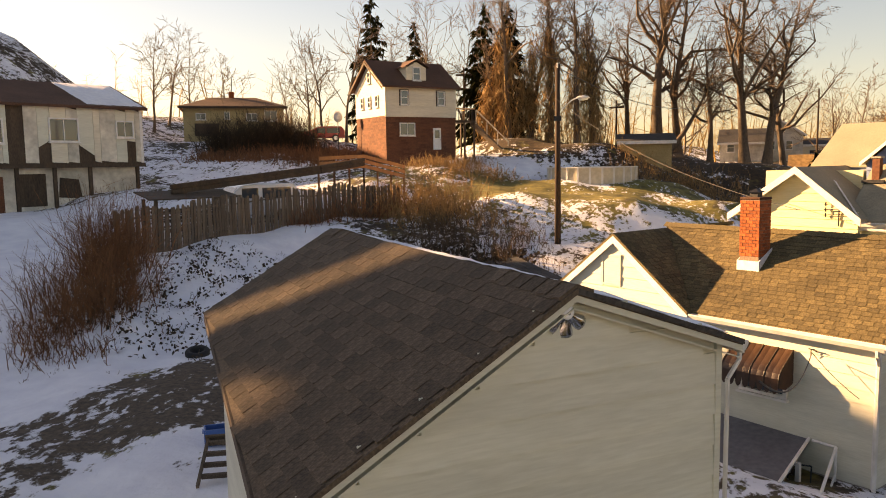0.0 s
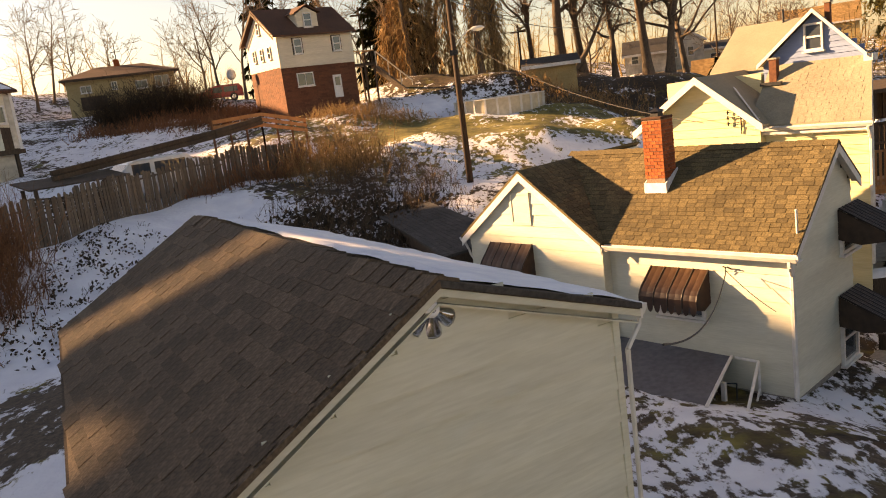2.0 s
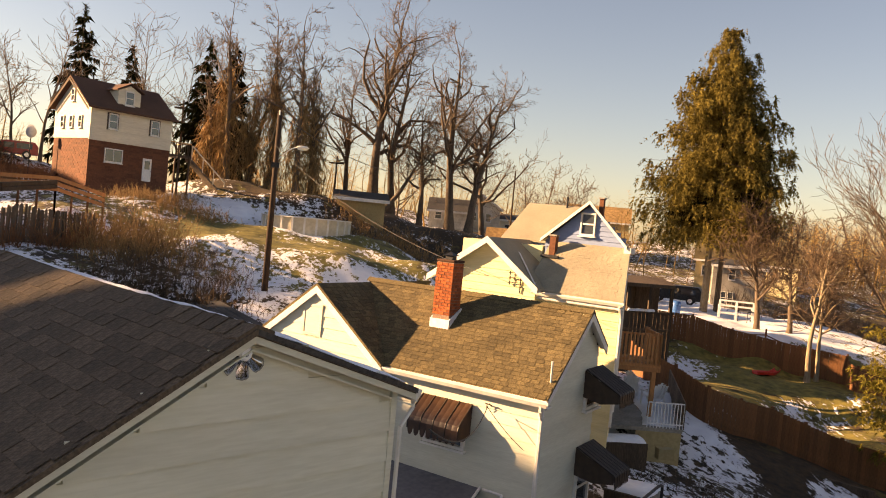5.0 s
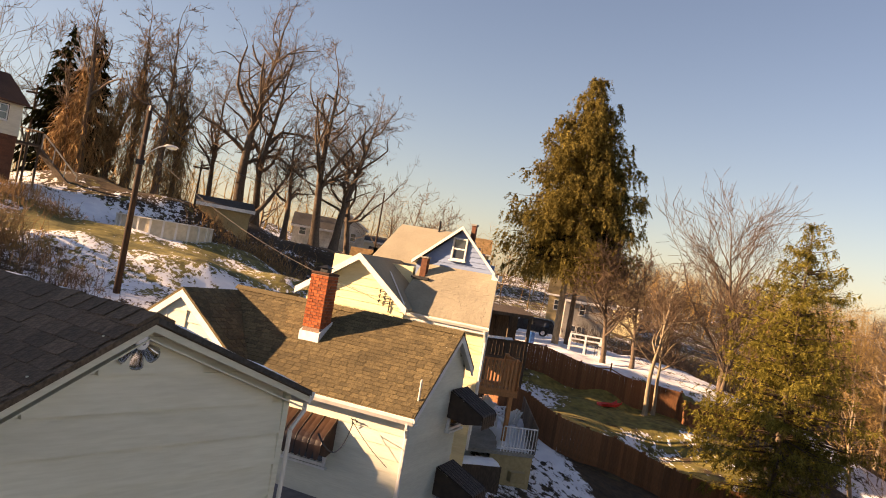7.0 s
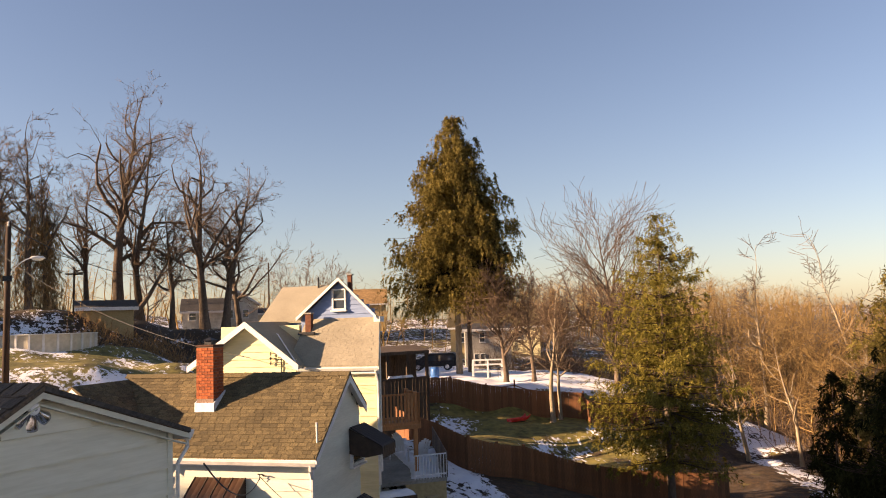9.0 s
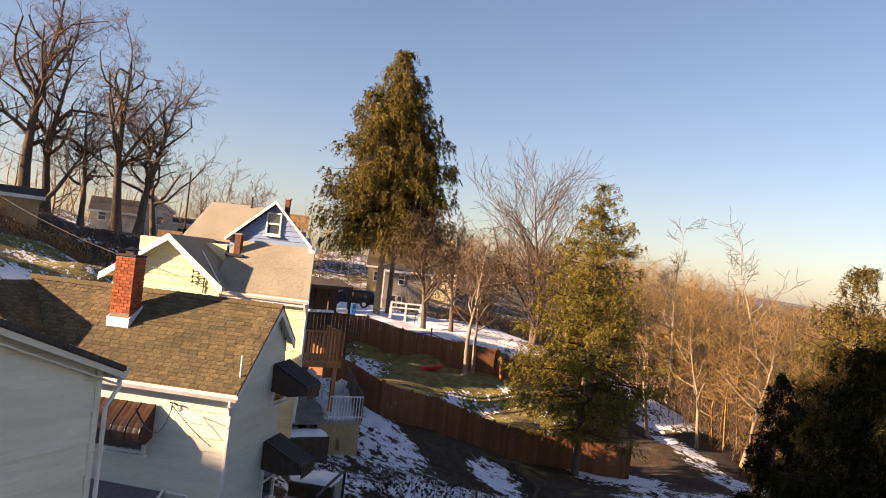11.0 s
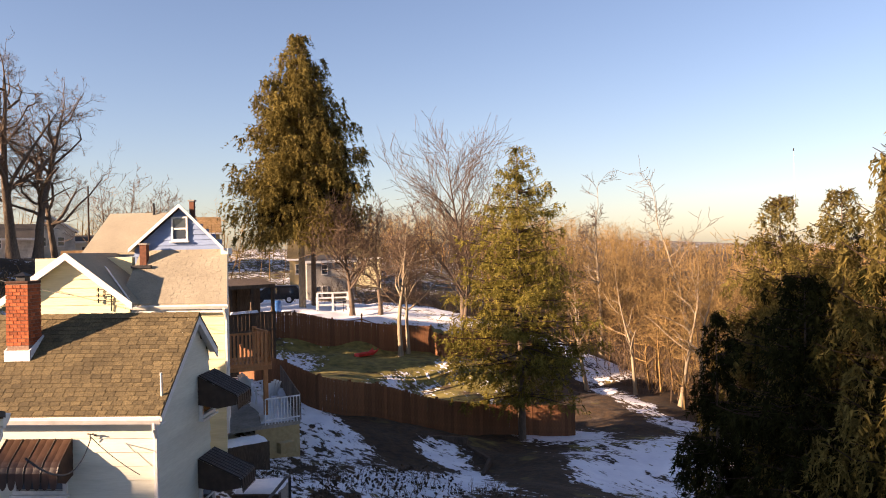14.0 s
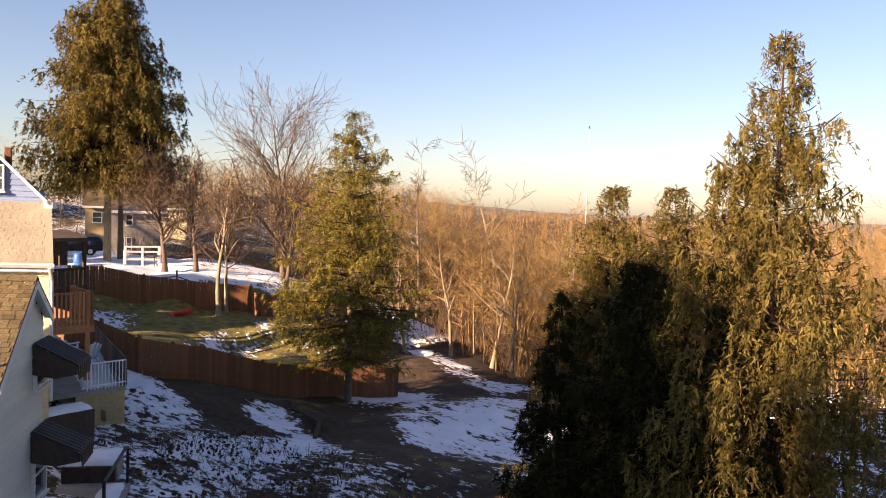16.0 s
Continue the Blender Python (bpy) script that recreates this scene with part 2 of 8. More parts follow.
# ---- geometry helpers ----
class Geo:
    """Collects plain geometry for one mesh."""

    def __init__(self):
        self.v, self.f = [], []

    def add(self, verts, faces):
        k = len(self.v)
        self.v += [tuple(p) for p in verts]
        self.f += [tuple(i + k for i in f) for f in faces]
        return self

    def box(self, x0, x1, y0, y1, z0, z1, m=None):
        p = [(x, y, z) for z in (z0, z1) for y in (y0, y1) for x in (x0, x1)]
        if m is not None:
            p = [m @ Vector(q) for q in p]
        return self.add(p, [(0, 2, 3, 1), (4, 5, 7, 6), (0, 1, 5, 4), (2, 6, 7, 3), (0, 4, 6, 2), (1, 3, 7, 5)])

    def slab(self, poly, off):
        """A polygon given thickness along the vector off."""
        n, off = len(poly), Vector(off)
        p = [Vector(q) for q in poly]
        return self.add(p + [q + off for q in p], [tuple(range(n))[::-1], tuple(range(n, 2 * n))] + [(i, (i + 1) % n, n + (i + 1) % n, n + i) for i in range(n)])

    def tube(self, p0, p1, r0, r1=None, n=8, cap=True):
        p0, p1 = Vector(p0), Vector(p1)
        r1 = r0 if r1 is None else r1
        q = (p1 - p0).to_track_quat("Z", "Y")
        ring = [q @ Vector((math.cos(2 * math.pi * i / n), math.sin(2 * math.pi * i / n), 0)) for i in range(n)]
        faces = [(i, (i + 1) % n, n + (i + 1) % n, n + i) for i in range(n)]
        if cap:
            faces += [tuple(range(n))[::-1], tuple(range(n, 2 * n))]
        return self.add([p0 + v * r0 for v in ring] + [p1 + v * r1 for v in ring], faces)

    def pipe(self, line, r, n=6):
        """One bent pipe through the points of a line."""
        line, k = [Vector(p) for p in line], len(self.v)
        for i, p in enumerate(line):
            q = (line[min(i + 1, len(line) - 1)] - line[max(i - 1, 0)]).to_track_quat("Z", "Y")
            self.v += [tuple(p + q @ Vector((r * math.cos(2 * math.pi * j / n), r * math.sin(2 * math.pi * j / n), 0))) for j in range(n)]
        for i in range(len(line) - 1):
            for j in range(n):
                a, b = k + i * n + j, k + i * n + (j + 1) % n
                self.f.append((a, b, b + n, a + n))
        self.f += [tuple(range(k, k + n))[::-1], tuple(range(len(self.v) - n, len(self.v)))]
        return self

    def lathe(self, profile, centre=(0, 0, 0), n=16):
        """profile: (radius, height) pairs turned about z."""
        c = Vector(centre)
        for r, z in profile:
            self.v += [tuple(c + Vector((r * math.cos(2 * math.pi * i / n), r * math.sin(2 * math.pi * i / n), z))) for i in range(n)]
        k = len(self.v) - n * len(profile)
        for j in range(len(profile) - 1):
            for i in range(n):
                a, b = k + j * n + i, k + j * n + (i + 1) % n
                self.f.append((a, b, b + n, a + n))
        return self

    def mesh(self, name, mat, smooth=False):
        me = bpy.data.meshes.new(name)
        me.from_pydata(self.v, [], self.f)
        me.materials.append(mat)
        if smooth:
            me.polygons.foreach_set("use_smooth", [True] * len(me.polygons))
        me.update()
        return me


def part(name, geo, mat, parent=None, label="", smooth=False, bevel=0.0):
    """One mesh object under a thing or a part."""
    me = geo.mesh(name, mat, smooth)
    if bevel:
        bm = bmesh.new()
        bm.from_mesh(me)
        bmesh.ops.remove_doubles(bm, verts=bm.verts, dist=0.0005)
        bmesh.ops.bevel(bm, geom=list(bm.edges), offset=bevel, segments=1, affect="EDGES", clamp_overlap=True)
        bm.to_mesh(me)
        bm.free()
    ob = new(name, me)
    if parent is not None:
        ob.parent = parent
    return tagged(ob, label)


def thing(name, m, label, category, group="", kind=""):
    ob = new(name)
    ob.matrix_world = m
    ob.empty_display_size = 0.3
    return tagged(ob, label, category, group, kind)


def big_mesh(name, verts, faces, mat, parent=None, kind="", label="", category=""):
    """A mesh from numpy arrays of points and of triangles or quads."""
    me = bpy.data.meshes.new(name)
    k = faces.shape[1]
    me.vertices.add(len(verts))
    me.vertices.foreach_set("co", np.asarray(verts, np.float32).ravel())
    me.loops.add(faces.size)
    me.loops.foreach_set("vertex_index", faces.astype(np.int32).ravel())
    me.polygons.add(len(faces))
    me.polygons.foreach_set("loop_start", np.arange(0, faces.size, k, dtype=np.int32))
    me.polygons.foreach_set("loop_total", np.full(len(faces), k, np.int32))
    me.update(calc_edges=True)
    me.materials.append(mat)
    ob = new(name, me)
    if parent is not None:
        ob.parent = parent
    return tagged(ob, label, category, "", kind)


def tubes(segs, sides=4):
    """Tapered tubes round many segments (p0, p1, r0, r1): points and quads."""
    s = np.array(segs, float).reshape(-1, 8)
    p0, p1, r0, r1 = s[:, :3], s[:, 3:6], s[:, 6:7], s[:, 7:8]
    d = p1 - p0
    d /= np.linalg.norm(d, axis=1, keepdims=True) + 1e-9
    ref = np.where(np.abs(d[:, 2:3]) > 0.9, np.array([[1.0, 0, 0]]), np.array([[0, 0, 1.0]]))
    u = np.cross(d, ref)
    u /= np.linalg.norm(u, axis=1, keepdims=True)
    w = np.cross(d, u)
    rings = []
    for a in range(sides):
        c, q = math.cos(2 * math.pi * a / sides), math.sin(2 * math.pi * a / sides)
        rings.append((p0 + (u * c + w * q) * r0, p1 + (u * c + w * q) * r1))
    v = np.stack([r[0] for r in rings] + [r[1] for r in rings], 1).reshape(-1, 3)
    k = np.arange(len(s))[:, None] * (2 * sides)
    f = np.concatenate([np.stack([k[:, 0] + a, k[:, 0] + (a + 1) % sides, k[:, 0] + sides + (a + 1) % sides, k[:, 0] + sides + a], 1) for a in range(sides)])
    return v, f


# ---- the lie of the land ----
LAND = np.array([
    (0, 0, 0.6), (4, 4, 0.2), (-3, 3, 0.9), (-5, 10, 1.05), (-2, 8, 0.95), (1, 9, 0.5), (2.5, 12, 0.2), (-8.7, 10.6, 1.0), (-12.5, 14.2, 1.1), (-10.7, 17.2, 1.1),
    (-8, 24, 1.4), (-5, 29, 1.8), (-3, 25, 1.1), (-15.7, 21.8, 2.75), (-15.6, 23.8, 2.85), (-15.3, 25.8, 3.05), (-14.8, 28.4, 3.1), (-13.9, 31.1, 3.1), (-13.2, 34.7, 3.15), (-11.2, 38.6, 3.0), (-12, 24, 1.7), (-11.5, 28, 2.0), (-9, 33, 2.6), (-13, 19, 1.9), (-24, 37, 4.6), (-28, 31, 3.6),
    (-18, 38, 4.6), (-14, 44, 4.9), (-15.0, 49.8, 5.5), (-11.0, 54, 5.8), (-13.0, 51.0, 5.5), (-20, 55, 6.1), (-40, 66, 7.9), (-32, 71, 8.3), (-28, 54, 6.1), (-28, 60, 6.6), (-4, 50, 4.4), (0.7, 50.5, 4.4),
    (-2.86, 33, 2.2), (-5, 42, 4.0), (-1, 42, 3.7), (2.8, 68, 6.1), (9.4, 66, 5.2), (-8.4, 62, 7.5), (-3.5, 60, 7.0), (14, 94, 5.2), (5, 45, 3.4), (3, 30, 1.0),
    (8, 32, 0.4), (10, 46, 0.3), (8, 21, -0.7), (5, 17, -0.4), (7, 16, -1.0), (11.5, 22.7, -1.4), (10.5, 16, -1.7), (14, 20, -2.3), (17.7, 22.5, -3.0), (22.5, 25, -3.5), (23, 16.5, -3.5),
    (14, 12, -2.3), (8, 10, -0.9), (24.5, 34.6, -2.9), (29, 27.5, -3.5), (31.5, 23.9, -3.6), (36, 33, -3.8), (29.4, 39.5, -1.9), (19.7, 41, -2.0),
    (18.5, 43, -1.2), (24, 52, 1.0), (22.8, 46.6, 1.25), (26, 45.3, 1.05), (28.6, 43.6, 0.75), (30.6, 42.3, 0.3), (28, 46, 1.05), (30.5, 46, 0.9), (30, 49, 1.0), (33, 49, 0.8), (34, 53, 0.95), (26, 49, 1.2), (33, 45, 0.3), (24.6, 45.6, 1.2), (26.6, 44.4, 1.0), (27, 56, 1.2), (24.4, 40.6, -0.8), (22.0, 41.5, -0.6), (26.5, 39.5, -1.15), (24.0, 38.0, -1.5), (13, 32, 0.3), (16, 35, -0.6), (14.2, 30.4, -0.55), (15.0, 28.95, -0.95), (16.13, 28.35, -1.5), (17.4, 28.2, -1.95), (19.0, 28.4, -2.46), (21.2, 28.75, -3.05), (22.7, 28.8, -3.3), (24.9, 28.4, -3.5), (27.6, 27.9, -3.8), (21.9, 45.0, -0.1), (24.0, 44.0, -1.7), (27.2, 42.1, -2.3), (29.35, 40.75, -2.0), (23.2, 43.2, -1.5), (26.4, 41.2, -1.8), (29.6, 38.6, -1.2), (8.3, 20.3, -0.95), (9.6, 20.3, -1.1), (11.7, 22.2, -1.4), (12.6, 18, -2.0), (13.7, 22.3, -2.0), (15.4, 22.6, -2.4), (16.9, 22.9, -2.6), (9.2, 17.1, -1.4), (13, 45, 0.4), (22, 70, 2.5), (40, 24, -5.5), (50, 35, -9.0), (60, 20, -13), (80, 60, -12), (120, 80, -10),
    # heights near x = -62 make an unseen ridge added to cast shade
    (60, 70, -5), (45, 48, -5), (200, 150, 2), (320, 120, 0), (150, 220, 8), (60, 140, 6), (0, 130, 8), (-62, 14, 20.5), (-62, 20, 20.95), (-62, 26, 22.4), (-62, 31, 22.45), (-62, 36, 21.5), (-72, 25, 23), (-72, 33, 23), (-54, 24, 14), (-54, 32, 14), (-62, 46, 14), (-62, 56, 19.5), (-63, 63, 19.5), (-60, 90, 12), (-45, 20, 6), (-30, 8, 3.5), (0, -40, 0),
    (60, -30, -12), (-60, -40, 4), (20, 2, -3.6), (14, 4, -2.6), (400, 400, 10), (-300, 300, 20), (-300, -200, 10), (300, -200, -10), (500, 0, 0)])


def land(x, y):
    """The ground's height at points of the plan."""
    x, y = np.asarray(x, float), np.asarray(y, float)
    d2 = (x[..., None] - LAND[:, 0]) ** 2 + (y[..., None] - LAND[:, 1]) ** 2
    w = 1 / (d2 + 3.0) ** 1.7
    z = (w * LAND[:, 2]).sum(-1) / w.sum(-1)
    return z + 0.10 * np.sin(x * 0.9 + 1.3 * np.sin(y * 0.5)) * np.sin(y * 0.8 + 0.7) + 0.04 * np.sin(x * 2.3 + y * 1.1)


def gz(x, y):
    return float(land(x, y))


# ---- ground ----
# snow, leaf litter and gravel shares at points of the plan
COVER = np.array([
    (-13, 18, 0.98, 0.1, 0), (-16, 20, 0.95, 0.2, 0), (-20, 24, 0.9, 0.2, 0), (-14, 24, 0.98, 0, 0), (-12, 28, 0.92, 0.2, 0), (-10.8, 17.4, 1.0, 0, 0), (-11.5, 15.8, 1.0, 0, 0), (-11.5, 14.1, 1.0, 0, 0), (-11.4, 12.5, 0.95, 0, 0), (-13, 15.5, 1.0, 0, 0), (-12, 20, 1.0, 0, 0), (-11, 22, 0.98, 0, 0),
    (-9.4, 15.3, 0.34, 0.2, 1), (-10.1, 14.1, 0.4, 0.2, 1), (-10.3, 12.7, 0.42, 0.2, 1), (-10.3, 11.4, 0.44, 0.2, 1), (-7.0, 11.2, 0.9, 0, 0.2), (-7.5, 10.3, 0.9, 0, 0.2), (-8.9, 11.2, 0.42, 0.1, 1), (-9.1, 12.7, 0.43, 0.1, 1), (-8, 21, 0.8, 0.1, 0.1), (-9, 14.6, 0.38, 0.2, 1), (-8, 12.6, 0.4, 0.1, 1), (-7, 10.6, 0.34, 0.1, 1),
    (-12, 11, 0.4, 0.1, 1), (-9, 10, 0.5, 0.1, 1), (-6.3, 9.4, 0.92, 0, 0.3), (-7.4, 8.2, 0.88, 0, 0.3), (-5.6, 14, 0.34, 0.2, 1), (-4, 19, 0.6, 0.1, 0.8), (-7, 27, 0.52, 0.9, 0), (-4, 27, 0.55, 0.9, 0), (-9, 33, 0.45, 0.8, 0), (-3, 31, 0.6, 0.9, 0), (-5, 38, 0.58, 0.3, 0), (-3.5, 43, 0.2, 0.0, 0),
    (0, 44, 0.24, 0.0, 0), (-6, 46, 0.28, 0.0, 0), (3, 46, 0.45, 0.2, 0), (-2, 48, 0.66, 0.1, 0), (-7, 55, 0.7, 0.3, 0), (3, 38, 0.62, 0.2, 0), (-10, 46, 0.45, 0.5, 0), (-22, 47, 0.56, 0.7, 0), (-28, 52, 0.58, 0.7, 0), (-25, 57, 0.5, 0.9, 0), (-31, 58, 0.5, 0.9, 0), (-20, 51, 0.52, 0.8, 0), (-35, 60, 0.5, 0.8, 0), (-20, 40, 0.5, 0.7, 0), (-5, 60, 0.3, 1, 0), (-2, 56, 0.42, 0.9, 0), (3, 55, 0.35, 1, 0), (-6, 57, 0.4, 0.9, 0),
    (5, 62, 0.3, 1, 0), (15, 80, 0.4, 0.8, 0), (9, 14, 0.42, 0.8, 0), (11, 18, 0.5, 0.9, 0), (12.2, 22.4, 0.6, 0.9, 0), (16.5, 21.2, 0.58, 0.9, 0), (18.2, 24.5, 0.58, 0.9, 0), (20.6, 24.5, 0.06, 1, 0), (18.6, 26.6, 0.06, 1, 0), (16.5, 26.4, 0.06, 1, 0), (24.5, 24.5, 0.62, 0.9, 0), (25.7, 27.0, 0.62, 0.9, 0),
    (22.8, 19.6, 0.62, 0.9, 0), (20.5, 18.2, 0.6, 0.9, 0), (10, 12, 0.4, 0.9, 0), (18.5, 17, 0.25, 0.9, 0), (20, 20.8, 0.1, 0.9, 0), (23, 17, 0.6, 0.6, 0), (26, 20, 0.58, 0.3, 0), (25, 23.5, 0.62, 0.4, 0), (22, 14, 0.55, 0.3, 0), (21, 26, 0.2, 0.4, 0), (25, 27, 0.5, 0.5, 0), (22, 30, 0.15, 0.5, 0),
    (28, 25, 0.3, 0.9, 0), (30, 24, 0.2, 1, 0.1), (31, 29, 0.25, 0.9, 0.3), (34, 34, 0.2, 0.9, 0.3), (26, 42, 0.06, 0.0, 0), (23, 40, 0.2, 0.0, 0), (24.5, 36.0, 0.44, 0.3, 0), (27, 35.5, 0.42, 0.3, 0), (25, 39, 0.1, 0, 0), (22.5, 39.5, 0.15, 0, 0), (20, 41, 0.5, 0.3, 0), (29, 42, 0.05, 0.0, 0),
    (17, 45, 0.25, 0.4, 0), (26, 53, 0.9, 0.1, 0), (30, 50, 0.92, 0.1, 0), (28, 46, 0.92, 0.1, 0), (33, 51, 0.9, 0.1, 0), (31, 45, 0.62, 0.3, 0), (29.4, 43.6, 0.55, 0.3, 0), (23, 56, 0.85, 0.1, 0), (34, 47, 0.6, 0.6, 0), (20, 60, 0.3, 0.5, 0), (45, 40, 0.12, 1, 0), (60, 30, 0.08, 1, 0), (60, 60, 0.1, 1, 0), (100, 60, 0.06, 1, 0), (200, 150, 0.1, 1, 0), (-7.8, 46.6, 0.36, 0.0, 0),
    (-5.7, 44.9, 0.36, 0.0, 0), (-3.8, 44.1, 0.36, 0.0, 0), (-1.5, 47.3, 0.36, 0.0, 0), (-6.6, 42.8, 0.36, 0.0, 0), (0.7, 47.3, 0.36, 0.0, 0), (-8.7, 52.5, 0.66, 0.1, 0), (-8.7, 38.2, 0.45, 0.5, 0), (-6.5, 38.7, 0.5, 0.3, 0), (-4.2, 37.0, 0.58, 0.3, 0), (-5.3, 51.1, 0.6, 0.2, 0), (0, 0, 0.35, 0.5, 0), (0, 100, 0.5, 0.7, 0),
    (-60, 60, 0.5, 0.8, 0), (16, 6, 0.35, 0.9, 0), (30, 8, 0.45, 0.9, 0), (3, 12, 0.5, 0.5, 0.5), (-3, 13, 0.5, 0.1, 0.8), (14.0, 28.7, 0.62, 0.9, 0), (14.3, 27.3, 0.62, 0.9, 0), (14.4, 25.8, 0.62, 0.9, 0), (14.3, 24.1, 0.6, 0.9, 0), (12.9, 20.4, 0.56, 0.9, 0), (12.7, 25.2, 0.56, 0.9, 0), (10.2, 21.0, 0.5, 0.9, 0),
    (11.8, 21.3, 0.54, 0.9, 0), (15.8, 25.1, 0.12, 1, 0), (15.4, 23.4, 0.12, 1, 0), (16.4, 27.5, 0.1, 1, 0), (17.4, 26.3, 0.1, 1, 0), (18.2, 25.5, 0.66, 0.9, 0), (17.4, 23.5, 0.66, 0.9, 0), (15.5, 20.3, 0.6, 0.9, 0), (19.1, 22.6, 0.05, 1, 0), (17.6, 19.6, 0.05, 1, 0), (22.0, 26.9, 0.05, 1, 0), (23.6, 24.3, 0.3, 1, 0),
    (20.9, 20.0, 0.6, 0.9, 0), (19.4, 17.5, 0.66, 0.9, 0), (31.4, 23.8, 0.6, 0.9, 0), (32.4, 25.7, 0.6, 0.9, 0), (33.4, 27.6, 0.6, 0.9, 0), (34.6, 29.8, 0.6, 0.9, 0), (36.2, 32.4, 0.6, 0.9, 0), (37.8, 35.2, 0.6, 0.9, 0), (39.2, 37.6, 0.6, 0.9, 0), (29.4, 24.6, 0.05, 1, 0.2), (30.5, 26.8, 0.05, 1, 0.2), (31.5, 28.7, 0.05, 1, 0.2), (32.7, 30.9, 0.05, 1, 0.2), (34.3, 33.5, 0.05, 1, 0.2), (35.9, 36.3, 0.05, 1, 0.2), (34.3, 24.6, 0.15, 1, 0), (35.3, 26.5, 0.15, 1, 0), (36.5, 28.7, 0.15, 1, 0), (38.1, 31.3, 0.15, 1, 0), (26.6, 25.4, 0.58, 0.9, 0), (24.6, 26.6, 0.66, 0.9, 0), (23.6, 21.7, 0.6, 0.9, 0)])


def cover(x, y):
    d2 = (x[..., None] - COVER[:, 0]) ** 2 + (y[..., None] - COVER[:, 1]) ** 2
    w = 1 / (d2 + 0.6) ** 2.2
    return (w[..., None] * COVER[:, 2:]).sum(-2) / w.sum(-1)[..., None]


def ground_material():
    m = bpy.data.materials.new("snowy_winter_ground")
    m.use_nodes = True
    n, l = m.node_tree.nodes, m.node_tree.links
    b = n["Principled BSDF"]
    tc = n.new("ShaderNodeTexCoord")

    def tex(scale, detail=5, rough=0.55, stretch=None):
        t = n.new("ShaderNodeTexNoise")
        t.inputs["Scale"].default_value, t.inputs["Detail"].default_value, t.inputs["Roughness"].default_value = scale, detail, rough
        src = tc.outputs["Object"]
        if stretch:
            mp = n.new("ShaderNodeMapping")
            mp.inputs["Scale"].default_value, mp.inputs["Rotation"].default_value = stretch, (0, 0, radians(50))
            l.new(src, mp.inputs[0])
            src = mp.outputs[0]
        l.new(src, t.inputs["Vector"])
        return t.outputs[0]

    def ramp(src, a, b2, p0=0.3, p1=0.7):
        r = n.new("ShaderNodeValToRGB")
        r.color_ramp.elements[0].position, r.color_ramp.elements[1].position = p0, p1
        r.color_ramp.elements[0].color, r.color_ramp.elements[1].color = (*a, 1), (*b2, 1)
        l.new(src, r.inputs[0])
        return r.outputs[0]

    def mix(fac, a, b2):
        r = n.new("ShaderNodeMix")
        r.data_type = "RGBA"
        l.new(fac, r.inputs[0])
        l.new(a, r.inputs[6])
        l.new(b2, r.inputs[7])
        return r.outputs[2]

    def attr(name):
        r = n.new("ShaderNodeAttribute")
        r.attribute_name = name
        return r.outputs["Fac"]

    def edge(share, noise_out, soft):
        s = n.new("ShaderNodeMath")
        s.operation = "SUBTRACT"
        l.new(share, s.inputs[0])
        l.new(noise_out, s.inputs[1])
        r = n.new("ShaderNodeMapRange")
        r.inputs[1].default_value, r.inputs[2].default_value = -soft, soft
        l.new(s.outputs[0], r.inputs[0])
        return r.outputs[0]

    def spread(src, lo, hi):
        r = n.new("ShaderNodeMapRange")
        r.inputs[1].default_value, r.inputs[2].default_value = lo, hi
        l.new(src, r.inputs[0])
        return r.outputs[0]

    grass = ramp(tex(2.2, 6), (0.070, 0.064, 0.013), (0.25, 0.200, 0.048))
    litter = ramp(tex(3.5, 7), (0.014, 0.008, 0.003), (0.068, 0.037, 0.014))
    gravel = ramp(tex(9, 8, 0.7), (0.020, 0.013, 0.009), (0.15, 0.108, 0.072))
    white = ramp(tex(1.2, 6), (0.70, 0.71, 0.77), (0.86, 0.87, 0.90))
    base = mix(edge(attr("litter"), spread(tex(0.9, 5), 0.3, 0.7), 0.2), grass, litter)
    base = mix(edge(attr("gravel"), spread(tex(0.7, 4), 0.25, 0.75), 0.12), base, gravel)
    blotch = None
    for src, amount in ((spread(tex(1.9, 8, 0.66, (1.0, 0.55, 1.0)), 0.28, 0.72), 0.40), (spread(tex(5.5, 6, 0.6, (1.0, 0.6, 1.0)), 0.28, 0.72), 0.34), (spread(tex(0.33, 4), 0.3, 0.7), 0.26)):
        add = n.new("ShaderNodeMath")
        add.operation = "MULTIPLY_ADD"
        l.new(src, add.inputs[0])
        add.inputs[1].default_value, add.inputs[2].default_value = amount, 0.0
        if blotch:
            l.new(blotch.outputs[0], add.inputs[2])
        blotch = add
    mask = edge(attr("snow"), blotch.outputs[0], 0.035)
    l.new(mix(mask, base, white), b.inputs["Base Color"])
    b.inputs["Roughness"].default_value = 0.9
    bp = n.new("ShaderNodeBump")
    bp.inputs["Strength"].default_value, bp.inputs["Distance"].default_value = 0.6, 0.12
    h = n.new("ShaderNodeMath")
    h.operation = "MULTIPLY_ADD"
    l.new(tex(6, 6), h.inputs[0])
    h.inputs[1].default_value = 0.5
    l.new(mask, h.inputs[2])
    l.new(h.outputs[0], bp.inputs["Height"])
    l.new(bp.outputs[0], b.inputs["Normal"])
    return m


def axis(lo, hi, step, far_lo, far_hi):
    """Even steps between lo and hi, growing ones out to the horizon."""
    mid = list(np.arange(lo, hi, step))
    out, d = [hi], step
    while out[-1] < far_hi:
        d *= 1.22
        out.append(out[-1] + d)
    low, d = [lo], step
    while low[-1] > far_lo:
        d *= 1.22
        low.append(low[-1] - d)
    return np.array(low[:0:-1] + mid + out)


